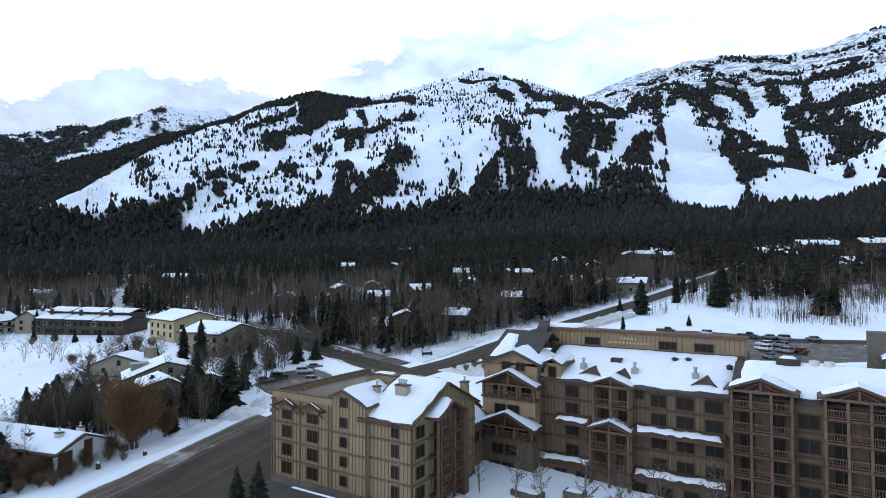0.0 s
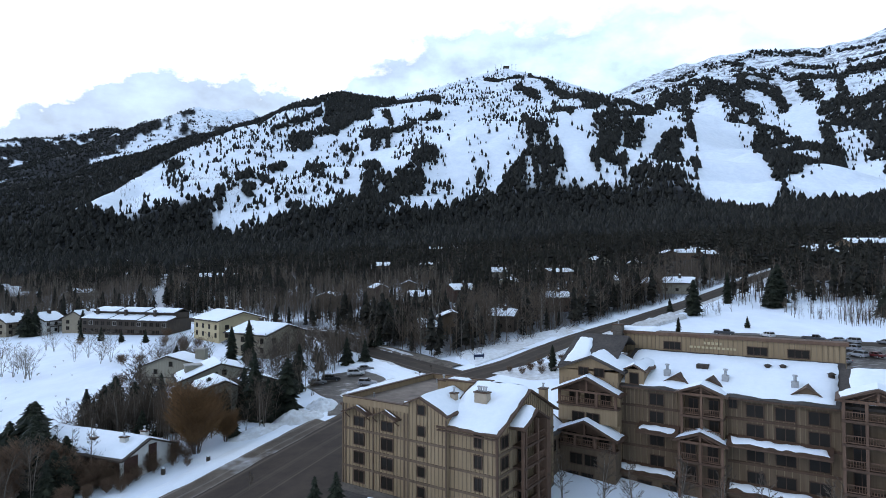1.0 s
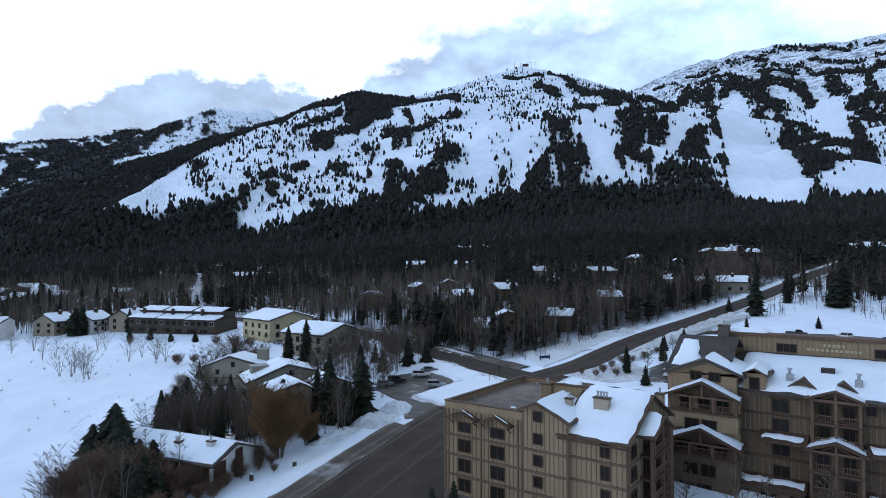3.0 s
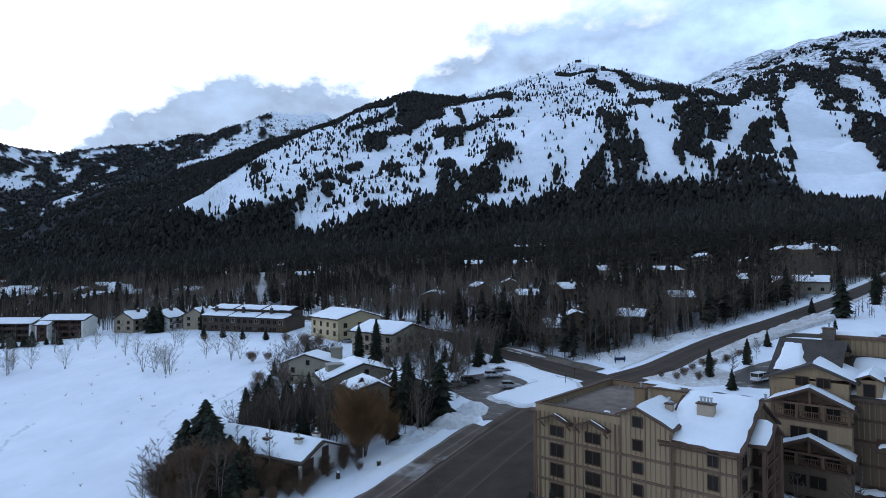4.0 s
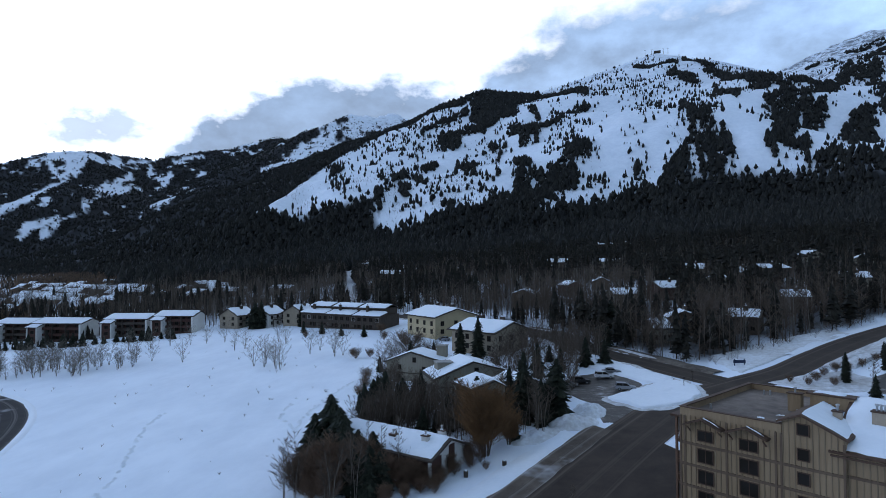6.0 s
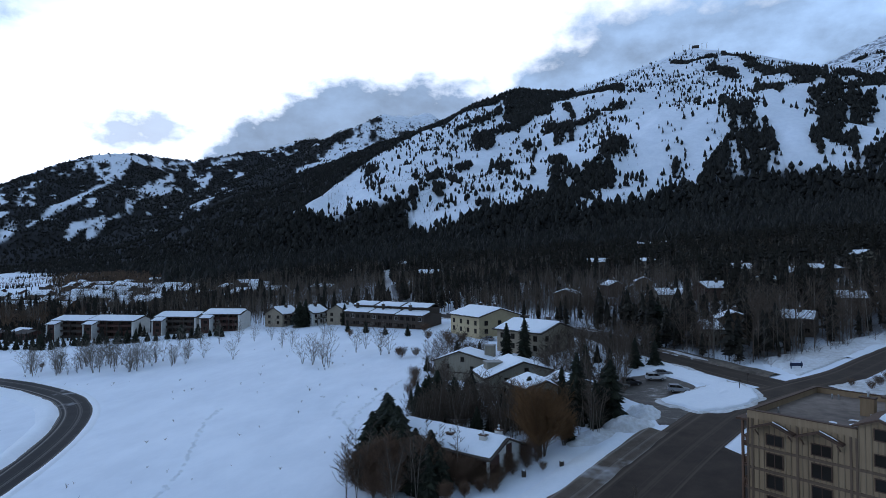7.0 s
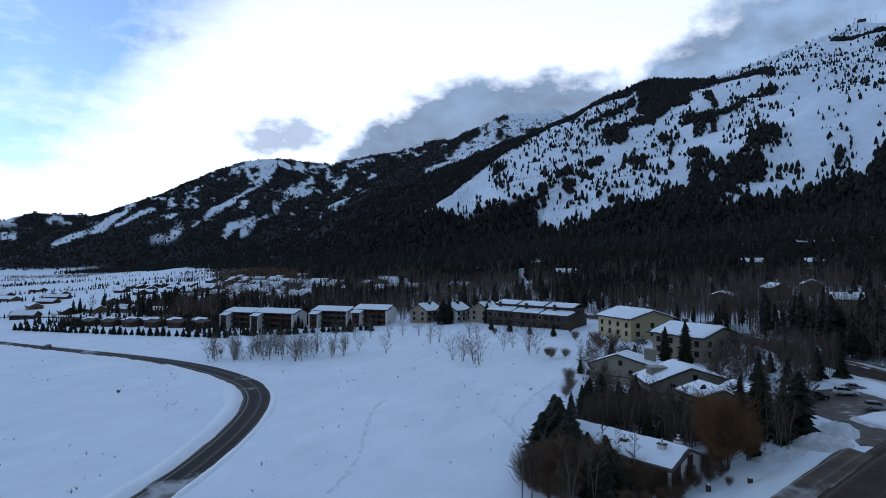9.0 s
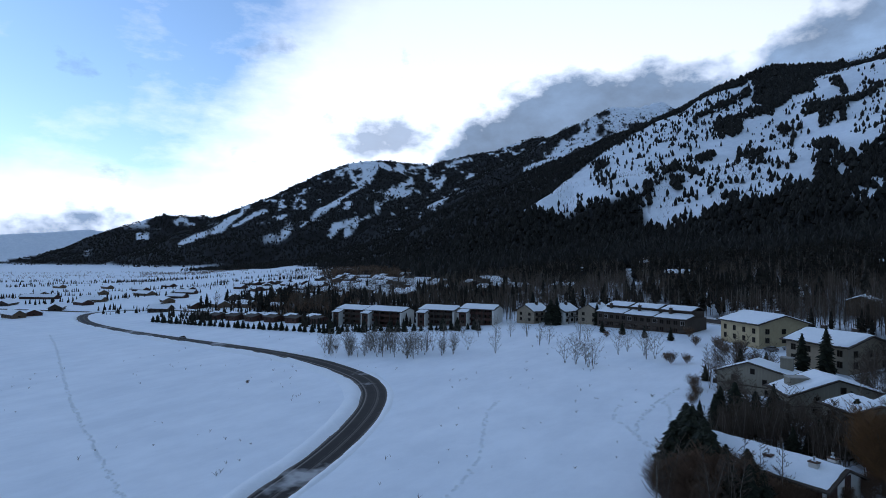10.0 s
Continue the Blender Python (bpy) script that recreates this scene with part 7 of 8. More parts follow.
def leafless(seed, tall, spread, stems, limbs, material, name, label, category, group, twig_material=None, width=0.012, low=0.25, fine=1.0):
    """A leafless tree or bush of one or more stems with many limbs and twigs."""
    T = thing(name, Matrix(), label, category, group)
    rng = random.Random(seed)
    tv, tf, bv, bf = [], [], [], []
    for n in range(stems):
        a, k = rng.uniform(0, 6.28), (rng.uniform(0.15, 1.0) if stems > 1 else 0.08)
        h = tall * rng.uniform(0.75, 1.0) if stems > 1 else tall
        foot = Vector((0.12 * stems * 0.2 * math.cos(a), 0.12 * stems * 0.2 * math.sin(a), -0.3))
        top = Vector((spread * k * 0.6 * math.cos(a), spread * k * 0.6 * math.sin(a), h))
        bend = foot.lerp(top, 0.5) - Vector((spread * k * 0.12 * math.cos(a), spread * k * 0.12 * math.sin(a), 0))
        w = tall * width
        spike(tv, tf, foot, bend, w, 5, 0.65)
        spike(tv, tf, bend, top, w * 0.65, 5, 0.15)
        for i in range(limbs):
            t = low + (0.97 - low) * (i + rng.random()) / limbs
            p = foot.lerp(bend, t * 2) if t < 0.5 else bend.lerp(top, t * 2 - 1)
            b = rng.uniform(0, 6.28)
            ln = spread * rng.uniform(0.3, 0.62) * (1.15 - 0.75 * t)
            q = p + Vector((ln * math.cos(b), ln * math.sin(b), ln * rng.uniform(0.5, 1.5)))
            spike(bv, bf, p, q, max(w * 0.22 * (1.2 - t), 0.028 * fine), 3, 0.5)
            for _ in range(5):
                u = rng.uniform(0.25, 0.98)
                s = p.lerp(q, u)
                c = b + rng.uniform(-1.3, 1.3)
                l2 = ln * rng.uniform(0.25, 0.55)
                e = s + Vector((l2 * math.cos(c), l2 * math.sin(c), l2 * rng.uniform(0.2, 1.3)))
                spike(bv, bf, s, e, 0.034 * fine, 3, 0.6)
                g = c + rng.uniform(-1.0, 1.0)
                m2 = s.lerp(e, 0.6)
                spike(bv, bf, m2, m2 + Vector((l2 * 0.5 * math.cos(g), l2 * 0.5 * math.sin(g), l2 * rng.uniform(0.1, 0.7))), 0.026 * fine, 3, 0.6)
    me = mesh_from("trunk", np.array(tv), np.array(tf).ravel(), np.full(len(tf), 3), material)
    ob = new("trunk", me)
    ob.parent = T
    if stems > 1:
        ob["kind"] = "stuff"
    me = mesh_from("crown", np.array(bv), np.array(bf).ravel(), np.full(len(bf), 3), twig_material or material)
    ob = new("crown", me)
    ob.parent = T
    ob["label"] = "fine bare limbs and twigs"
    return T


def stand(ob, x, y, scale=1.0, turn=None, sink=0.0):
    m = pose(x, y, ground_at(x, y) - sink, 0, 0, (x * 37 + y * 11) % 360 if turn is None else turn) @ Matrix.Scale(scale, 4)
    return m


def plant(ob, spots):
    """The tree itself at the first spot, copies at the others: x, y, scale."""
    (x, y, s), rest = spots[0], spots[1:]
    for x1, y1, s1 in rest:
        c = copy_thing(ob, Matrix())
        c.matrix_basis = stand(ob, x1, y1, s1)
    ob.matrix_basis = stand(ob, x, y, s)


def near_trees():
    # heights: 12 m broad, 12 m slim, 9 m
    plant(spruce(1, 12.0, 4.6, 0.62), [(-85.6, 109.5, 0.95), (-83.2, 105.2, 1.02), (-86.0, 104.0, 0.8), (-80.6, 103.0, 0.92), (-77.5, 103.2, 0.6), (-73.7, 100.6, 0.66), (-75.6, 97.5, 0.6), (-78.6, 99.6, 0.85), (-70.8, 98.0, 0.5), (-72.5, 94.0, 0.5), (-83.8, 100.2, 0.62), (-72.2, 95.6, 0.62), (-70.4, 95.4, 0.55), (-74.4, 94.6, 0.6), (-81.6, 99.4, 0.7), (-62.5, 129.5, 0.8), (-192.5, 249.5, 1.0), (-36, 220, 1.0), (135.7, 214.1, 1.0)])
    # tall columns beside the car park and the stucco houses
    plant(spruce(2, 12.0, 2.3, 0.55), [(-53.0, 129.8, 1.22), (-84.4, 122.2, 0.84), (-79.8, 184.9, 0.95), (-74.2, 184.3, 1.1), (-189.0, 249.0, 1.1), (100, 257.2, 1.1), (-170.5, 252.0, 0.85), (14.1, 160.5, 0.58), (26.1, 171.3, 0.56), (60.1, 200.5, 0.45), (-49.2, 127.5, 0.8), (-64.1, 137.0, 0.75), (-66.6, 128.0, 0.56), (-56.5, 133.5, 0.9), (139, 213, 1.2)])
    plant(spruce(16, 12.0, 3.1, 0.5), [(-46.6, 132.0, 1.05), (-82.5, 129.0, 0.9), (-79.1, 130.5, 0.75), (-85.8, 130.5, 0.72), (-76.5, 131.5, 0.7), (-58.5, 128.0, 0.62), (76.8, 232.3, 1.15), (113.0, 242.8, 1.45), (110.2, 240.8, 1.2)])
    plant(spruce(3, 8.0, 2.2), [(-74.8, 105.0, 0.62), (-71.2, 92.5, 0.9), (-77.5, 138.5, 1.1), (-66.8, 126.0, 0.75), (15.8, 149.5, 0.6), (30, 183, 0.55), (38, 191, 0.6), (-27.7, 81.4, 1.02), (-25.1, 82.3, 1.05), (-150, 232, 0.7), (-160, 235, 0.65), (-139, 227, 0.6), (-128, 224, 0.65), (-100, 170, 0.6), (71.5, 242.5, 0.7), (110.5, 244.4, 1.5), (-91, 135, 0.6), (-30, 215, 1.1), (-8, 196, 0.5), (84, 205, 0.5)])
    plant(leafless(4, 11.0, 7.4, 20, 62, BARK, "willow", "rounded orange-twigged willow by the low house", "tree", "willows", WILLOW, 0.007, 0.16, 0.62), [(-57.2, 112.0, 1.06), (-54.0, 117.5, 0.5)])
    plant(leafless(24, 8.0, 6.0, 16, 40, BARK, "thicket", "dense bare brown thicket before dark spruces", "bush", "thickets", RUSSET, 0.006, 0.08, 0.6), [(-79.4, 96.2, 0.95), (-79.8, 93.6, 0.8), (-76.4, 95.2, 0.85), (-82.0, 97.0, 0.75), (-73.0, 96.4, 0.62), (-77.2, 91.4, 0.62), (-67.5, 99.0, 0.5), (-70.2, 98.2, 0.5), (-61.8, 104.0, 0.4), (-59.6, 108.8, 0.42), (-58.5, 113.5, 0.45), (-67.4, 96.6, 0.36), (-66, 98.6, 0.32), (-64.4, 100.6, 0.3), (-63, 102.2, 0.28), (-83.0, 93.6, 0.55), (-85.0, 98.0, 0.55), (-80.0, 91.6, 0.5), (-74.5, 98.5, 0.85), (-70.8, 96.6, 0.7), (-66.0, 94.2, 0.26), (-64.2, 96.4, 0.26), (-68.4, 92.4, 0.34), (-62.2, 98.8, 0.24)])
    plant(leafless(5, 4.2, 4.2, 12, 18, BRUSH, "brush", "bare red-brown brush in the snow", "bush", "brush", None, 0.005, 0.1, 0.5), [(-84.0, 94.0, 1.2), (-83, 96.5, 0.8), (-70, 99.3, 0.7), (-66, 98.5, 0.6), (-115, 187, 0.75), (-111, 189, 0.6), (-118, 191, 0.5), (-104, 204, 0.8), (-101, 209, 0.8), (-108, 212, 0.9), (-117, 217, 0.7), (-97, 152, 0.7), (-100, 160, 0.8), (-96, 146, 0.6), (-96, 170, 0.9), (-91, 178, 0.8), (-87, 182, 0.8), (-92, 188, 0.9), (-153, 224, 0.6), (-124, 232, 0.8), (-58.5, 117.5, 0.5), (-62, 96.5, 0.4), (-85.0, 96.0, 1.1), (-60.5, 103.5, 0.5), (-58.8, 106.5, 0.45), (-61.8, 100.5, 0.5), (-57.6, 109.0, 0.5), (-63.2, 97.5, 0.5), (-56.0, 106.0, 0.3), (-66.8, 98.2, 0.9), (-64.5, 99.5, 0.8), (-228, 112, 0.25), (-250, 168, 0.4), (8.5, 161, 0.5), (11.5, 166, 0.45), (15, 169.5, 0.5), (11, 157.5, 0.45), (18, 170.5, 0.4), (6, 158, 0.4), (3, 160.5, 0.35), (22, 174, 0.45), (27, 180, 0.4)])
    # tall pale bare trees by the houses, the road and in the lodge court
    tall_a = leafless(6, 11.0, 3.2, 1, 22, PALE_BARK, "bare_aspen", "tall bare grey aspen in the snow", "tree", "aspens", TWIG, 0.010, 0.3)
    plant(tall_a, [(-73.5, 98.0, 0.95), (-81.5, 123.0, 0.75), (-79.5, 121.0, 0.75), (-78, 122, 0.7), (-76, 124.5, 0.8), (-82, 126, 0.75), (-73, 125, 0.8), (-60.5, 121.0, 0.9), (-56.5, 126.5, 0.95), (-70, 121.0, 0.85), (-87.5, 136, 0.7), (-62.5, 136, 1.1), (-50, 146, 0.9), (-47.5, 150, 0.9), (-68.8, 99.6, 0.95), (-71.5, 99.0, 0.85), (-52, 150, 1.0), (-54, 158, 1.0), (-57, 166, 1.1), (-45, 176, 0.9), (-43, 180, 0.9), (-47, 172, 0.9), (-46, 184, 0.9), (-50, 188, 1.0), (-55, 180, 1.0), (-60, 178, 1.0), (-63, 172, 0.9), (-52, 196, 1.0)])
    tall_b = leafless(7, 10.0, 3.8, 2, 18, PALE_BARK, "bare_aspen", "bare forked aspen beside the lodge", "tree", "aspens", TWIG, 0.009, 0.25)
    plant(tall_b, [(10.5, 88.0, 1.0), (14.0, 85.5, 0.9), (19.5, 84.0, 1.1), (23.5, 80.5, 1.05), (28.0, 77.0, 1.1), (32.5, 74.0, 1.2), (35.0, 73.5, 0.9), (5.5, 90.5, 0.8), (40.5, 68.5, 0.9), (-41.5, 96, 0.3), (18.5, 158.5, 0.7), (24, 163, 0.6), (30, 176, 0.6)])
    # thickets in the field
    thin = leafless(8, 8.2, 4.0, 3, 13, PALE_BARK, "sapling", "bare thin saplings in the snowy field", "tree", "saplings", None, 0.008, 0.12, 0.5)
    spots = []
    rng = random.Random(5)
    for k in range(72):
        t = rng.random()
        x, y = -246 + 50 * t + rng.uniform(-5, 5), 158 + 12 * t + rng.uniform(-3, 16)
        spots.append((x, y, rng.uniform(0.7, 1.35)))
    for x, y in ((-146.3, 177.8), (-136.1, 174), (-141.9, 176.7), (-139, 178), (-134, 173), (-135.4, 194.7), (-170.3, 202), (-168, 205), (-124.2, 190.7), (-122, 192.5), (-134.6, 200.6), (-178, 183.5), (-206.7, 211.5), (-199, 214), (-193, 216), (-212, 207), (-220, 204), (-186, 218), (-127, 196), (-144, 181), (-156, 214), (-161, 217)):
        spots.append((x, y, rng.uniform(1.0, 1.35)))
    plant(thin, spots)
    # clipped row of young spruces below the town
    rng = random.Random(9)
    plant(spruce(12, 4.8, 1.7), [(-286 - k * 5.2, 200 - 0.03 * k * 5.2 + rng.uniform(-0.8, 0.8), rng.uniform(0.7, 1.2)) for k in range(38)] + [(-218 - k * 3.6, 229 - k * 1.25 + rng.uniform(-2.5, 2.5), rng.uniform(0.6, 1.5)) for k in range(22)])


near_trees()


def grove():
    """The belt of spruces and bare aspens round the olive houses."""
    rng = random.Random(31)
    a = leafless(14, 11.0, 4.2, 2, 20, PALE_BARK, "bare_aspen", "bare grey-brown aspen beside the olive houses", "tree", "aspens", TWIG, 0.008, 0.2)
    b = spruce(15, 10.0, 2.9)
    spots_a, spots_b = [], []
    areas = [(-83, -60, 114, 126, 70), (-90, -84, 136, 150, 14), (-60, -47, 117, 134, 24), (-68, -58, 120, 128, 14), (-84, -72, 88, 95, 8), (-100, -84, 160, 190, 30), (-66, -44, 146, 198, 95), (-48, -37, 176, 206, 26), (-60, -48, 132, 146, 14), (-82, -62, 122, 136, 30)]
    for x0, x1, y0, y1, n in areas:
        for _ in range(n):
            x, y = rng.uniform(x0, x1), rng.uniform(y0, y1)
            if any(math.hypot(x - bx, y - by) < r * 0.72 for bx, by, r in BUILT) or math.hypot(x + 73, y - 107.6) < 9:
                continue
            if rng.random() < (0.1 if y < 152 else 0.12):
                spots_b.append((x, y, rng.uniform(0.45, 0.85)))
            else:
                spots_a.append((x, y, rng.uniform(0.6, 0.95)))
    plant(a, spots_a)
    plant(b, spots_b)


grove()


def clear_of(x, y, gap=1.0):
    ok = np.ones(len(x), bool)
    for bx, by, r in BUILT:
        ok &= np.hypot(x - bx, y - by) > r * gap * 0.85
    for line, half in zip(LINES, (8.5, 6.0, 6, 5, 6, 4.0)):
        for k in range(0, len(line), 2):
            ok &= np.hypot(x - line[k, 0], y - line[k, 1]) > half
    return ok


def yards(x, y):
    """The cleared yards on the downhill side of the houses."""
    ok = np.ones(len(x), bool)
    for bx, by, r in BUILT:
        ok &= np.hypot(x - bx + 0.25 * r, y - by + 1.0 * r) > r * 0.9
        ok &= np.hypot(x - bx + 0.45 * r, y - by + 1.9 * r) > r * 0.7
    return ok


def village_woods():
    rng = np.random.RandomState(8)
    x, y, r = sown(rng, 60000, -66, 42, 170, 660, 1.6)
    s = 0.486 * x + 0.874 * y
    above = y - along(SIDE_EDGE, x) + 2
    right = (x > 60) & (above < 0)
    zone = np.clip(above / np.where((x > -60) & (x < 130), 4, 12), 0, 1) * (x > -330)
    zone = np.where(right, np.clip((s - 272 + 25 * (fbm(x, y, 40, 3, 2) - 0.5)) / 15, 0, 1), zone)
    az = np.degrees(np.arctan2(x + 25, y))
    zone = np.where(x <= -330, np.clip((s - 260) / 60, 0, 1) * 0.6, zone)
    zone = np.maximum(zone, np.clip((s - 165) / 60, 0, 1) * np.clip((az + 54) / 8, 0, 1) * (x < -250) * 0.9)
    town = (x < -215) & (x > -560) & (y > 256) & (y < 470)
    zone = np.where(town, np.maximum(zone, 0.6), zone)
    deep = np.clip((s - 230) / 150, 0, 1)
    mix = fbm(x, y, 45, 71, 3)
    ok = clear_of(x, y)
    big = rng.rand(len(x))
    firs = ok & (yards(x, y) | (rng.rand(len(x)) < np.where(above < 60, 0.3, 0.12))) & (big < zone * (0.14 + 0.31 * deep + 0.03 * (above < 70) * (x > -60) * (x < 130)) * np.clip((mix - 0.36) * 5, 0.05, 1.3))
    p = np.stack([x, y, valley(x, y) - 0.3], -1)[firs]
    tall = 6 + 12 * rng.rand(len(p)) ** 1.4
    tall = tall * (0.72 + 0.28 * deep[firs])
    close = (s < 330)[firs]
    planted("front_firs", [pine_form(241 + k, 30, 0.12 + 0.012 * k) for k in range(7)], p[close], tall[close] * 1.25, rng.uniform(0.8, 1.2, close.sum()), PINE, "ragged dark conifers along the side road", "trees", 15)
    p, tall = p[~close], tall[~close]
    planted("village_firs", [cone_tree(6, 9, 31 + k, 0.23, 0.6) for k in range(2)] + [pine_form(37 + k, 8, 0.22 + 0.02 * k) for k in range(5)], p, tall, rng.uniform(0.75, 1.3, len(p)), PINE, "dark conifers between the cabins", "trees", 5)
    bare = ok & ~firs & (rng.rand(len(x)) < zone * (0.34 - 0.26 * deep + 0.24 * np.clip(1 - above / 45, 0, 1) * (above > 0)) * np.clip((0.75 - mix) * 4, 0.2, 1.3)) & (s < 520)
    p = np.stack([x, y, valley(x, y) - 0.3], -1)[bare]
    high = 7 + 8 * rng.rand(len(p))
    near = (above < 50)[bare] & (p[:, 0] > -70) & (p[:, 0] < 120)
    planted("front_woods", [bare_tree(251 + k, 15, 0.2, 0.36, 0.0115) for k in range(6)], p[near], high[near] * 1.1, rng.uniform(0.8, 1.3, near.sum()), TWIG, "bare brown cottonwoods along the side road", "trees", 17)
    p, high = p[~near], high[~near]
    low = (above > -1) & (above < 34) & (x > -60) & (x < 130) & clear_of(x, y, 0.75) & (rng.rand(len(x)) < 0.55)
    q = np.stack([x + 0.9, y - 0.7, valley(x, y) - 0.2], -1)[low]
    planted("undergrowth", [bare_tree(261 + k, 13, 0.05, 0.7, 0.016) for k in range(5)], q, rng.uniform(1.2, 3.6, len(q)), rng.uniform(0.9, 1.4, len(q)), TWIG, "bare brown undergrowth at the edge of the wood", "shrubs", 18)
    planted("bare_woods", [bare_tree(51 + k, 10 if k < 3 else 8, 0.3, 0.32, 0.0105) for k in range(6)], p, high, rng.uniform(0.8, 1.3, len(p)), TWIG, "bare brown cottonwoods between the cabins", "trees", 6)
    pale = bare & (rng.rand(len(x)) < 0.42)
    p = np.stack([x + 1.5, y + 1.0, valley(x, y) - 0.3], -1)[pale]
    planted("pale_aspens", [bare_tree(151 + k, 7, 0.45, 0.2, 0.0125) for k in range(6)], p, 8 + 7 * rng.rand(len(p)), rng.uniform(0.8, 1.2, len(p)), PALE_BARK, "pale bare aspen stems between the cabins", "trees", 16)
    # shrub stems on the open slope behind the lodge
    x, y, r = sown(rng, 9000, 18, 42, 225, 340, 1.5)
    s = 0.486 * x + 0.874 * y
    keep = clear_of(x, y) & (x > along([(200, 60), (245, 88), (300, 130)], y)) & (s > 235 + 20 * (fbm(x, y, 18, 4, 2) - 0.5)) & (rng.rand(len(x)) < np.clip((fbm(x, y, 16, 91, 2) - 0.3) * 1.6, 0, 0.7))
    p = np.stack([x, y, valley(x, y) - 0.2], -1)[keep]
    planted("shrub_stems", [bare_tree(81 + k, 8, 0.25, 0.25, 0.017) for k in range(4)], p, rng.uniform(2.5, 6.5, len(p)), rng.uniform(0.8, 1.2, len(p)), TWIG, "bare shrub stems on a snowy slope", "shrubs", 7)
    # trees of the far town and the golf course
    x, y, r = sown(rng, 30000, -80, -38, 330, 1600, 1.3)
    s = 0.486 * x + 0.874 * y
    clump = fbm(x * 0.4, y, 60, 95, 3)
    az = np.degrees(np.arctan2(x + 25, y))
    rows = fbm(np.radians(az) * r * 0.35, r * 1.2, 60, 93, 3)
    keep = clear_of(x, y, 0.8) & (y > 205 + 0.05 * (x + 300) * 0) & (height(x, y) - valley(x, y) < 8) & (rng.rand(len(x)) < np.where(az < -56, np.clip((rows - 0.6) * 9.0, 0.0, 0.9), np.clip((clump - 0.5) * 9.0, 0.02, 0.85)) * np.where(r < 700, 0.7, 0.5) + 0.3 * (r > 600) * (np.degrees(np.arctan2(x + 25, y)) > -52) + 0.3 * town_belt(x, y))
    p = np.stack([x, y, valley(x, y) - 0.3], -1)[keep]
    planted("valley_firs", [cone_tree(4, 7, 61 + k, 0.22, 0.3) for k in range(4)], p, rng.uniform(2.5, 7.5, len(p)), rng.uniform(0.8, 1.3, len(p)), PINE, "small dark conifers among the valley houses", "trees", 8)
    x, y, r = sown(rng, 30000, -80, -38, 400, 2600, 1.2)
    clump = fbm(x * 0.35, y, 90, 97, 3)
    az, rr = np.degrees(np.arctan2(x + 25, y)), r
    belt = (np.abs(rr - 2150 - 500 * (clump - 0.5)) < 230) & (az < -58.5) & (az > -67)
    keep = clear_of(x, y, 0.8) & (y > 230) & (height(x, y) - valley(x, y) < 14) & (rng.rand(len(x)) < 0.9 * town_belt(x, y) + np.maximum(np.clip((np.where(az < -56, fbm(np.radians(az) * rr * 0.3, rr, 90, 99, 3) - 0.08, clump) - 0.5) * 6, 0, 0.9) * np.where(rr < 1000, 0.55, 0.4), np.maximum(belt * 0.95, (rr > 540 + 60 * clump) * (rr < 1500) * np.clip((az + 53) / 2, 0, 1) * 0.75)))
    p = np.stack([x, y, valley(x, y) - 0.3], -1)[keep]
    planted("valley_brush", [bare_tree(91 + k, 8, 0.1, 0.5, 0.035) for k in range(4)], p, rng.uniform(2.5, 6, len(p)) * (1 + 0.6 * town_belt(p[:, 0], p[:, 1])), rng.uniform(1.1, 1.9, len(p)), BRUSH, "grey-brown brush and bare cottonwoods across the valley", "trees", 9)


village_woods()


# ---- traces in the snow ----
def field_traces():
    """Grass tufts that poke through the snow, and trails of footprints."""
    rng = np.random.RandomState(12)
    n = 520
    x, y = rng.uniform(-330, -70, n), rng.uniform(30, 200, n)
    ok = clear_of(x, y) & (fbm(x, y, 22, 14, 2) > 0.5) & (x < -70 - (y - 60) * 0.25)
    x, y = x[ok], y[ok]
    p = np.stack([x, y, valley(x, y)], -1)
    planted("grass_tufts", [bare_tree(101 + k, 7, 0.02, 1.1, 0.12) for k in range(4)], p, rng.uniform(0.18, 0.6, len(p)), rng.uniform(0.7, 1.6, len(p)), TWIG, "dry grass tufts poking through the snow", "grass", 13)
    verts, faces = [], []

    def dent(px, py, r):
        """A foot hole: a low rim of pushed-up snow round a hollow."""
        base = len(verts)
        for k in range(7):
            a = 6.2832 * k / 7
            for rad, h in ((r * 1.5, 0.0), (r, 0.16), (r * 0.5, 0.012)):
                qx, qy = px + rad * math.cos(a), py + rad * math.sin(a)
                verts.append((qx, qy, ground_at(qx, qy) + h))
        for k in range(7):
            j = (k + 1) % 7
            for c in (0, 1):
                faces.append((base + 3 * k + c, base + 3 * j + c, base + 3 * j + c + 1))
                faces.append((base + 3 * k + c, base + 3 * j + c + 1, base + 3 * k + c + 1))

    rg = random.Random(3)
    for trail in ([(-150, 42), (-165, 47), (-198, 55), (-235, 64), (-281, 76), (-394, 108), (-470, 128)], [(-76, 110), (-97, 118), (-103, 135), (-104, 160)], [(-112, 60), (-118, 90), (-135, 118), (-140, 130)], [(-98, 120), (-108, 130), (-112, 145)], [(-95, 128), (-100, 142), (-107, 150)]):
        line = smooth_line(trail, 1.1)
        for k, (px, py) in enumerate(line):
            if rg.random() < 0.85:
                dent(px + rg.uniform(-0.5, 0.5), py + rg.uniform(-0.5, 0.5), rg.uniform(0.26, 0.42))
    f = np.array(faces)
    me = mesh_from("footprints", np.array(verts), f.ravel(), np.full(len(f), 3), SNOW)
    tagged(new("footprints", me), "trails of footprints across the snowy field", "footprints", kind="stuff")


field_traces()


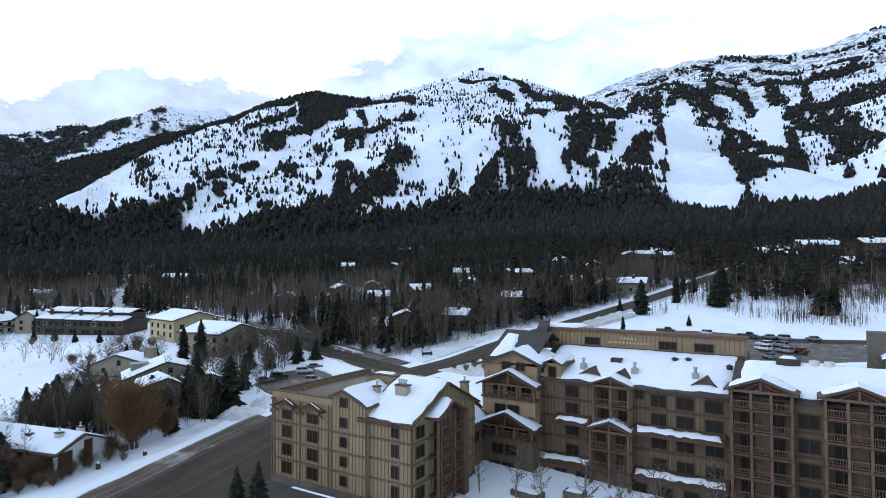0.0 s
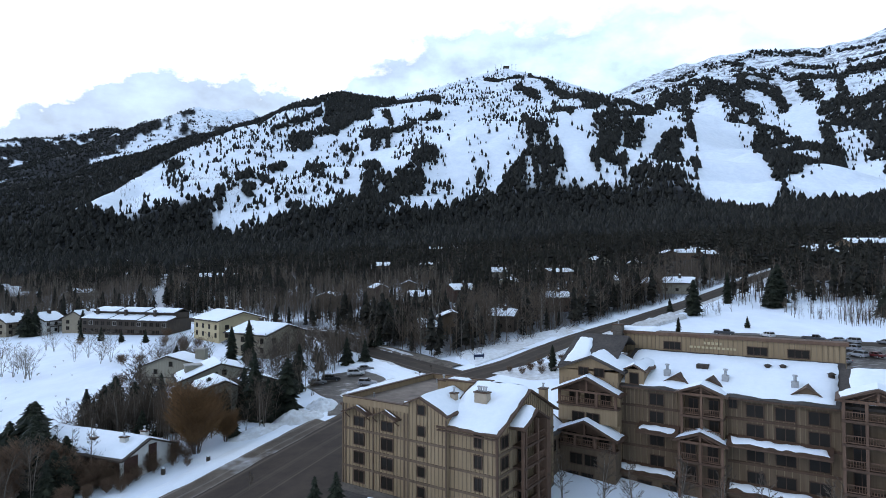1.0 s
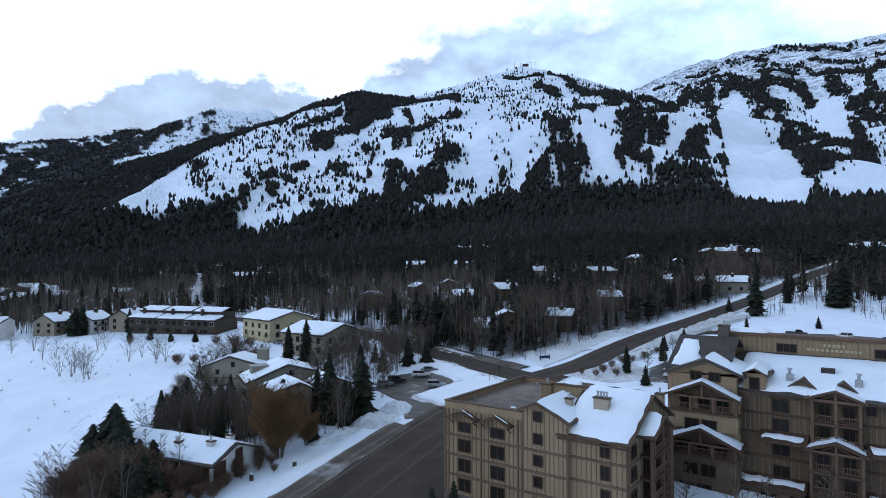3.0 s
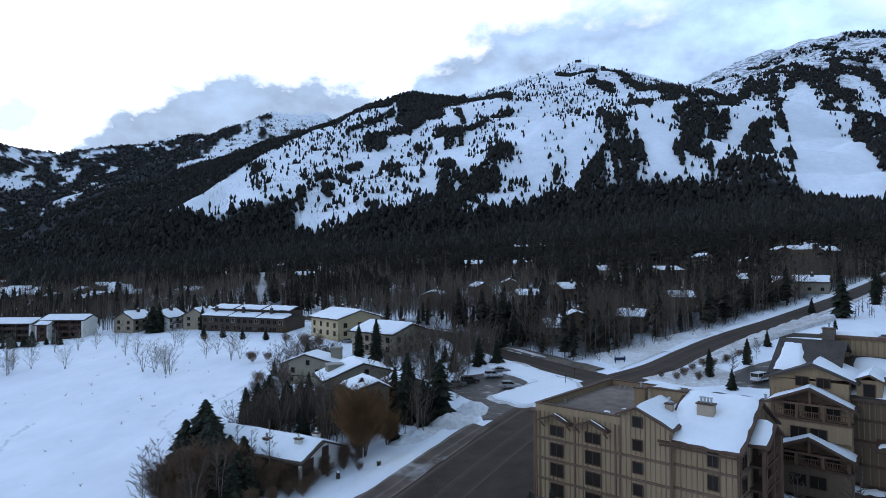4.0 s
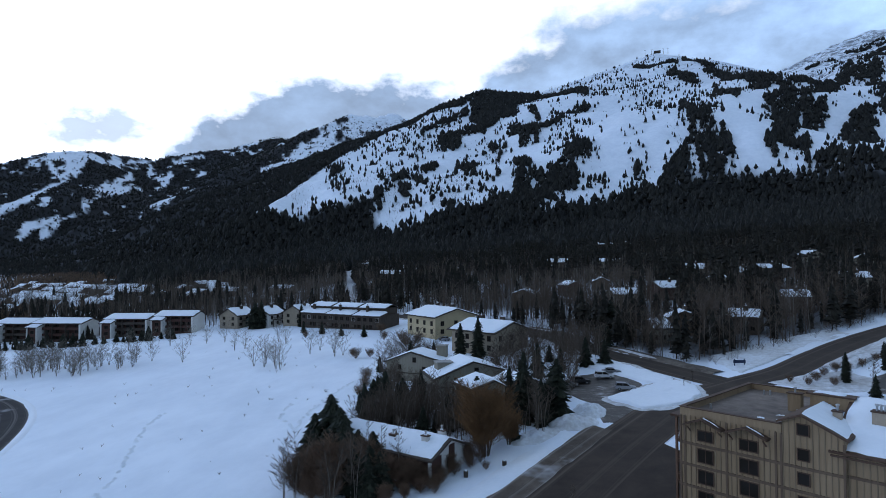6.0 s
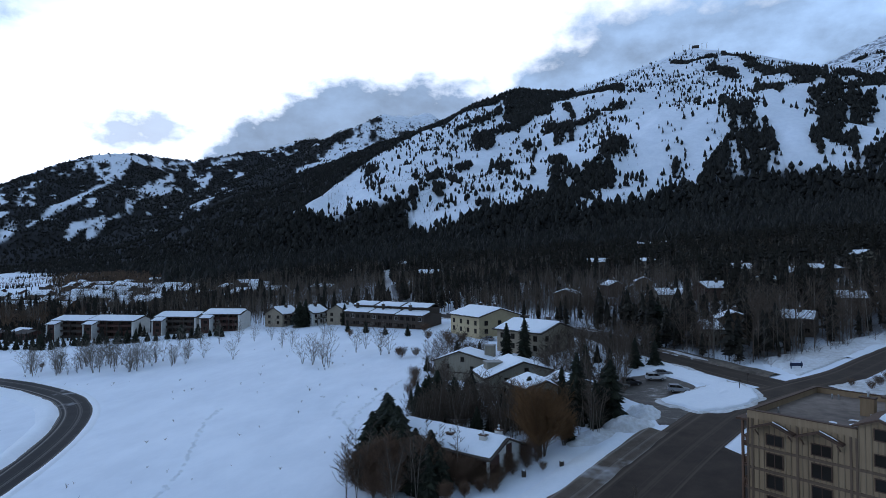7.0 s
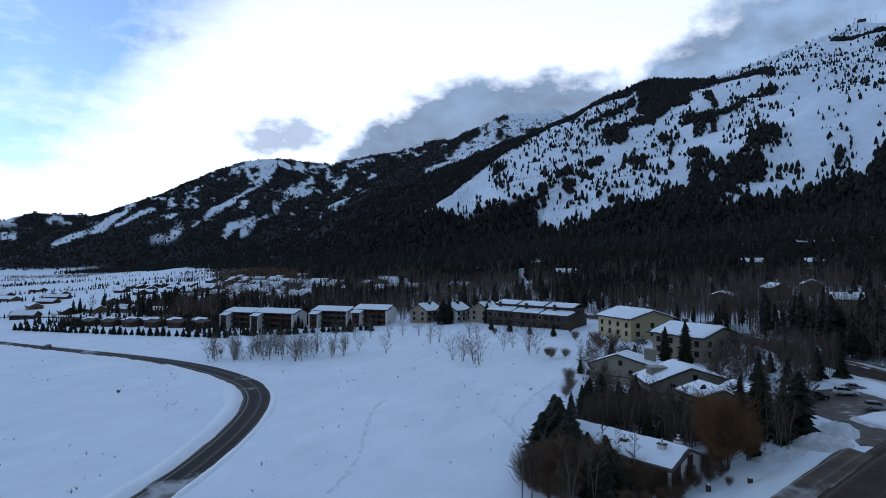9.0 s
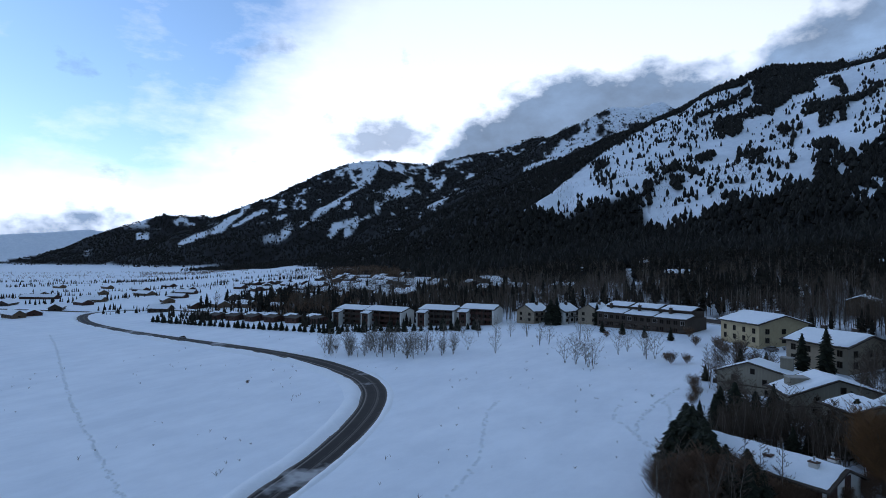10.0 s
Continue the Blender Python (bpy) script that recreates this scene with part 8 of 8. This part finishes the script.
# ---- small things ----
def small_things():
    S = thing("road_sign", pose(-4.6, 175, ground_at(-4.6, 175), 0, 0, 20), "dark blue two-post information sign by the road", "sign")
    SIGN = rough_stuff("dark_blue_sign", (0.015, 0.025, 0.06), (0.03, 0.045, 0.09), 2.0, 0.5, 0.0)
    for x in (-1.3, 1.3):
        part("post", boxes((x - 0.09, x + 0.09, -0.09, 0.09, -0.3, 2.0)), SIGN, S)
    part("board", boxes((-1.6, 1.6, -0.06, 0.06, 0.9, 1.7)), SIGN, S)
    bm = bmesh.new()
    snow_sheet(bm, (-1.6, -0.12, 1.7), (1.6, -0.12, 1.7), (1.6, 0.12, 1.7), (-1.6, 0.12, 1.7), 0.1, 2, cell=0.12, wob=0.02)
    part("snow_cap", bm, SNOW, S, "", True)
    for x, y in ((-17.4, 161.6), (-19.9, 155.8)):
        P = thing("lamp_bollard", pose(x, y, ground_at(x, y) + 0.3), "slim dark bollard lamp in the snow bank", "bollard", "bollards")
        bm = bmesh.new()
        tube(bm, (0, 0, -0.5), (0, 0, 1.7), 0.07, 0.07, 8)
        part("post", bm, DARKWOOD, P)
        part("head", boxes((-0.28, 0.28, -0.2, 0.2, 1.7, 2.15)), DARKWOOD, P)
    for x, y, h in ((-58.6, 102.9, 1.0), (-53.2, 108.0, 0.8)):
        B = thing("bin", pose(x, y, ground_at(x, y), 0, 0, 20), "dark bin with a cap of snow", "bin", "bins")
        part("body", prism([(-0.28, 0), (-0.33, h), (0.33, h), (0.28, 0)], "x", -0.32, 0.32), DARKWOOD, B)
        part("snow_cap", snow_block(-0.36, 0.36, -0.36, 0.36, h, 0.3, int(x)), SNOW, B, "", True)
    # planters and low walls in the court
    for k, (u, v, w, d, t) in enumerate(((4.0, 8.0, 5.0, 3.2, 6), (10.0, 16.0, 4.5, 2.4, -8), (12.5, 9.5, 6.0, 2.2, 12), (16, 19.5, 3.0, 2.0, 0), (24, 19.0, 4.0, 2.0, 5))):
        m = lodge_frame() @ pose(u, v, 0)
        x, y = m.translation.x, m.translation.y
        W = thing("planter", pose(x, y, ground_at(x, y), 0, 0, -32 + t), "low stone planter heaped with snow in the court", "planter", "court planters")
        part("wall", boxes((-w / 2, w / 2, -d / 2, d / 2, -0.5, 0.9)), STONE, W)
        part("snow_cap", snow_block(-w / 2 + 0.1, w / 2 - 0.1, -d / 2 + 0.1, d / 2 - 0.1, 0.9, 0.4, 3 + k), SNOW, W, "", True)
    # shingled porch at the foot of the wing
    m = lodge_frame() @ pose(-19.0, -3.3, 0)
    x, y = m.translation.x, m.translation.y
    P = thing("porch", pose(x, y, ground_at(x, y), 0, 0, -32.2), "low porch with a bare grey-brown shingle roof", "porch")
    t = 6.4 - ground_at(x, y)
    part("wall", boxes((-3.6, 9.8, -5.6, -0.4, -1.0, t - 1.8)), STONE, P)
    rf = part("roof", prism([(-6.4, t - 1.9), (0, t - 0.2), (0, t), (-6.4, t - 1.7)], "x", -4.4, 10.8), SHINGLE, P, "grey-brown shingles")
    bm = bmesh.new()
    snow_sheet(bm, (0.6, -0.5, t - 0.13), (10.7, -0.5, t - 0.13), (10.7, -0.05, t), (0.6, -0.05, t), 0.12, 4, cell=0.35, wob=0.1)
    part("snow_cover", bm, SNOW, rf, "", True)
    # lift station on the summit
    z = float(height(206, 3284))
    T = thing("lift_station", pose(212, 3275, z), "far off lift station with masts on the summit", "lift station")
    part("hall", prism([(-6, -4), (-6, 7), (0, 10), (6, 7), (6, -4)], "x", -16, 16), DARKWOOD, T)
    for k, x in enumerate((-60, -28, 30, 52)):
        bm = bmesh.new()
        tube(bm, (x, 0, -12), (x, 0, 16), 1.1, 0.8, 6)
        tube(bm, (x - 5, 0, 16), (x + 5, 0, 16), 0.8, 0.8, 4)
        part("mast", bm, METAL, T)


small_things()
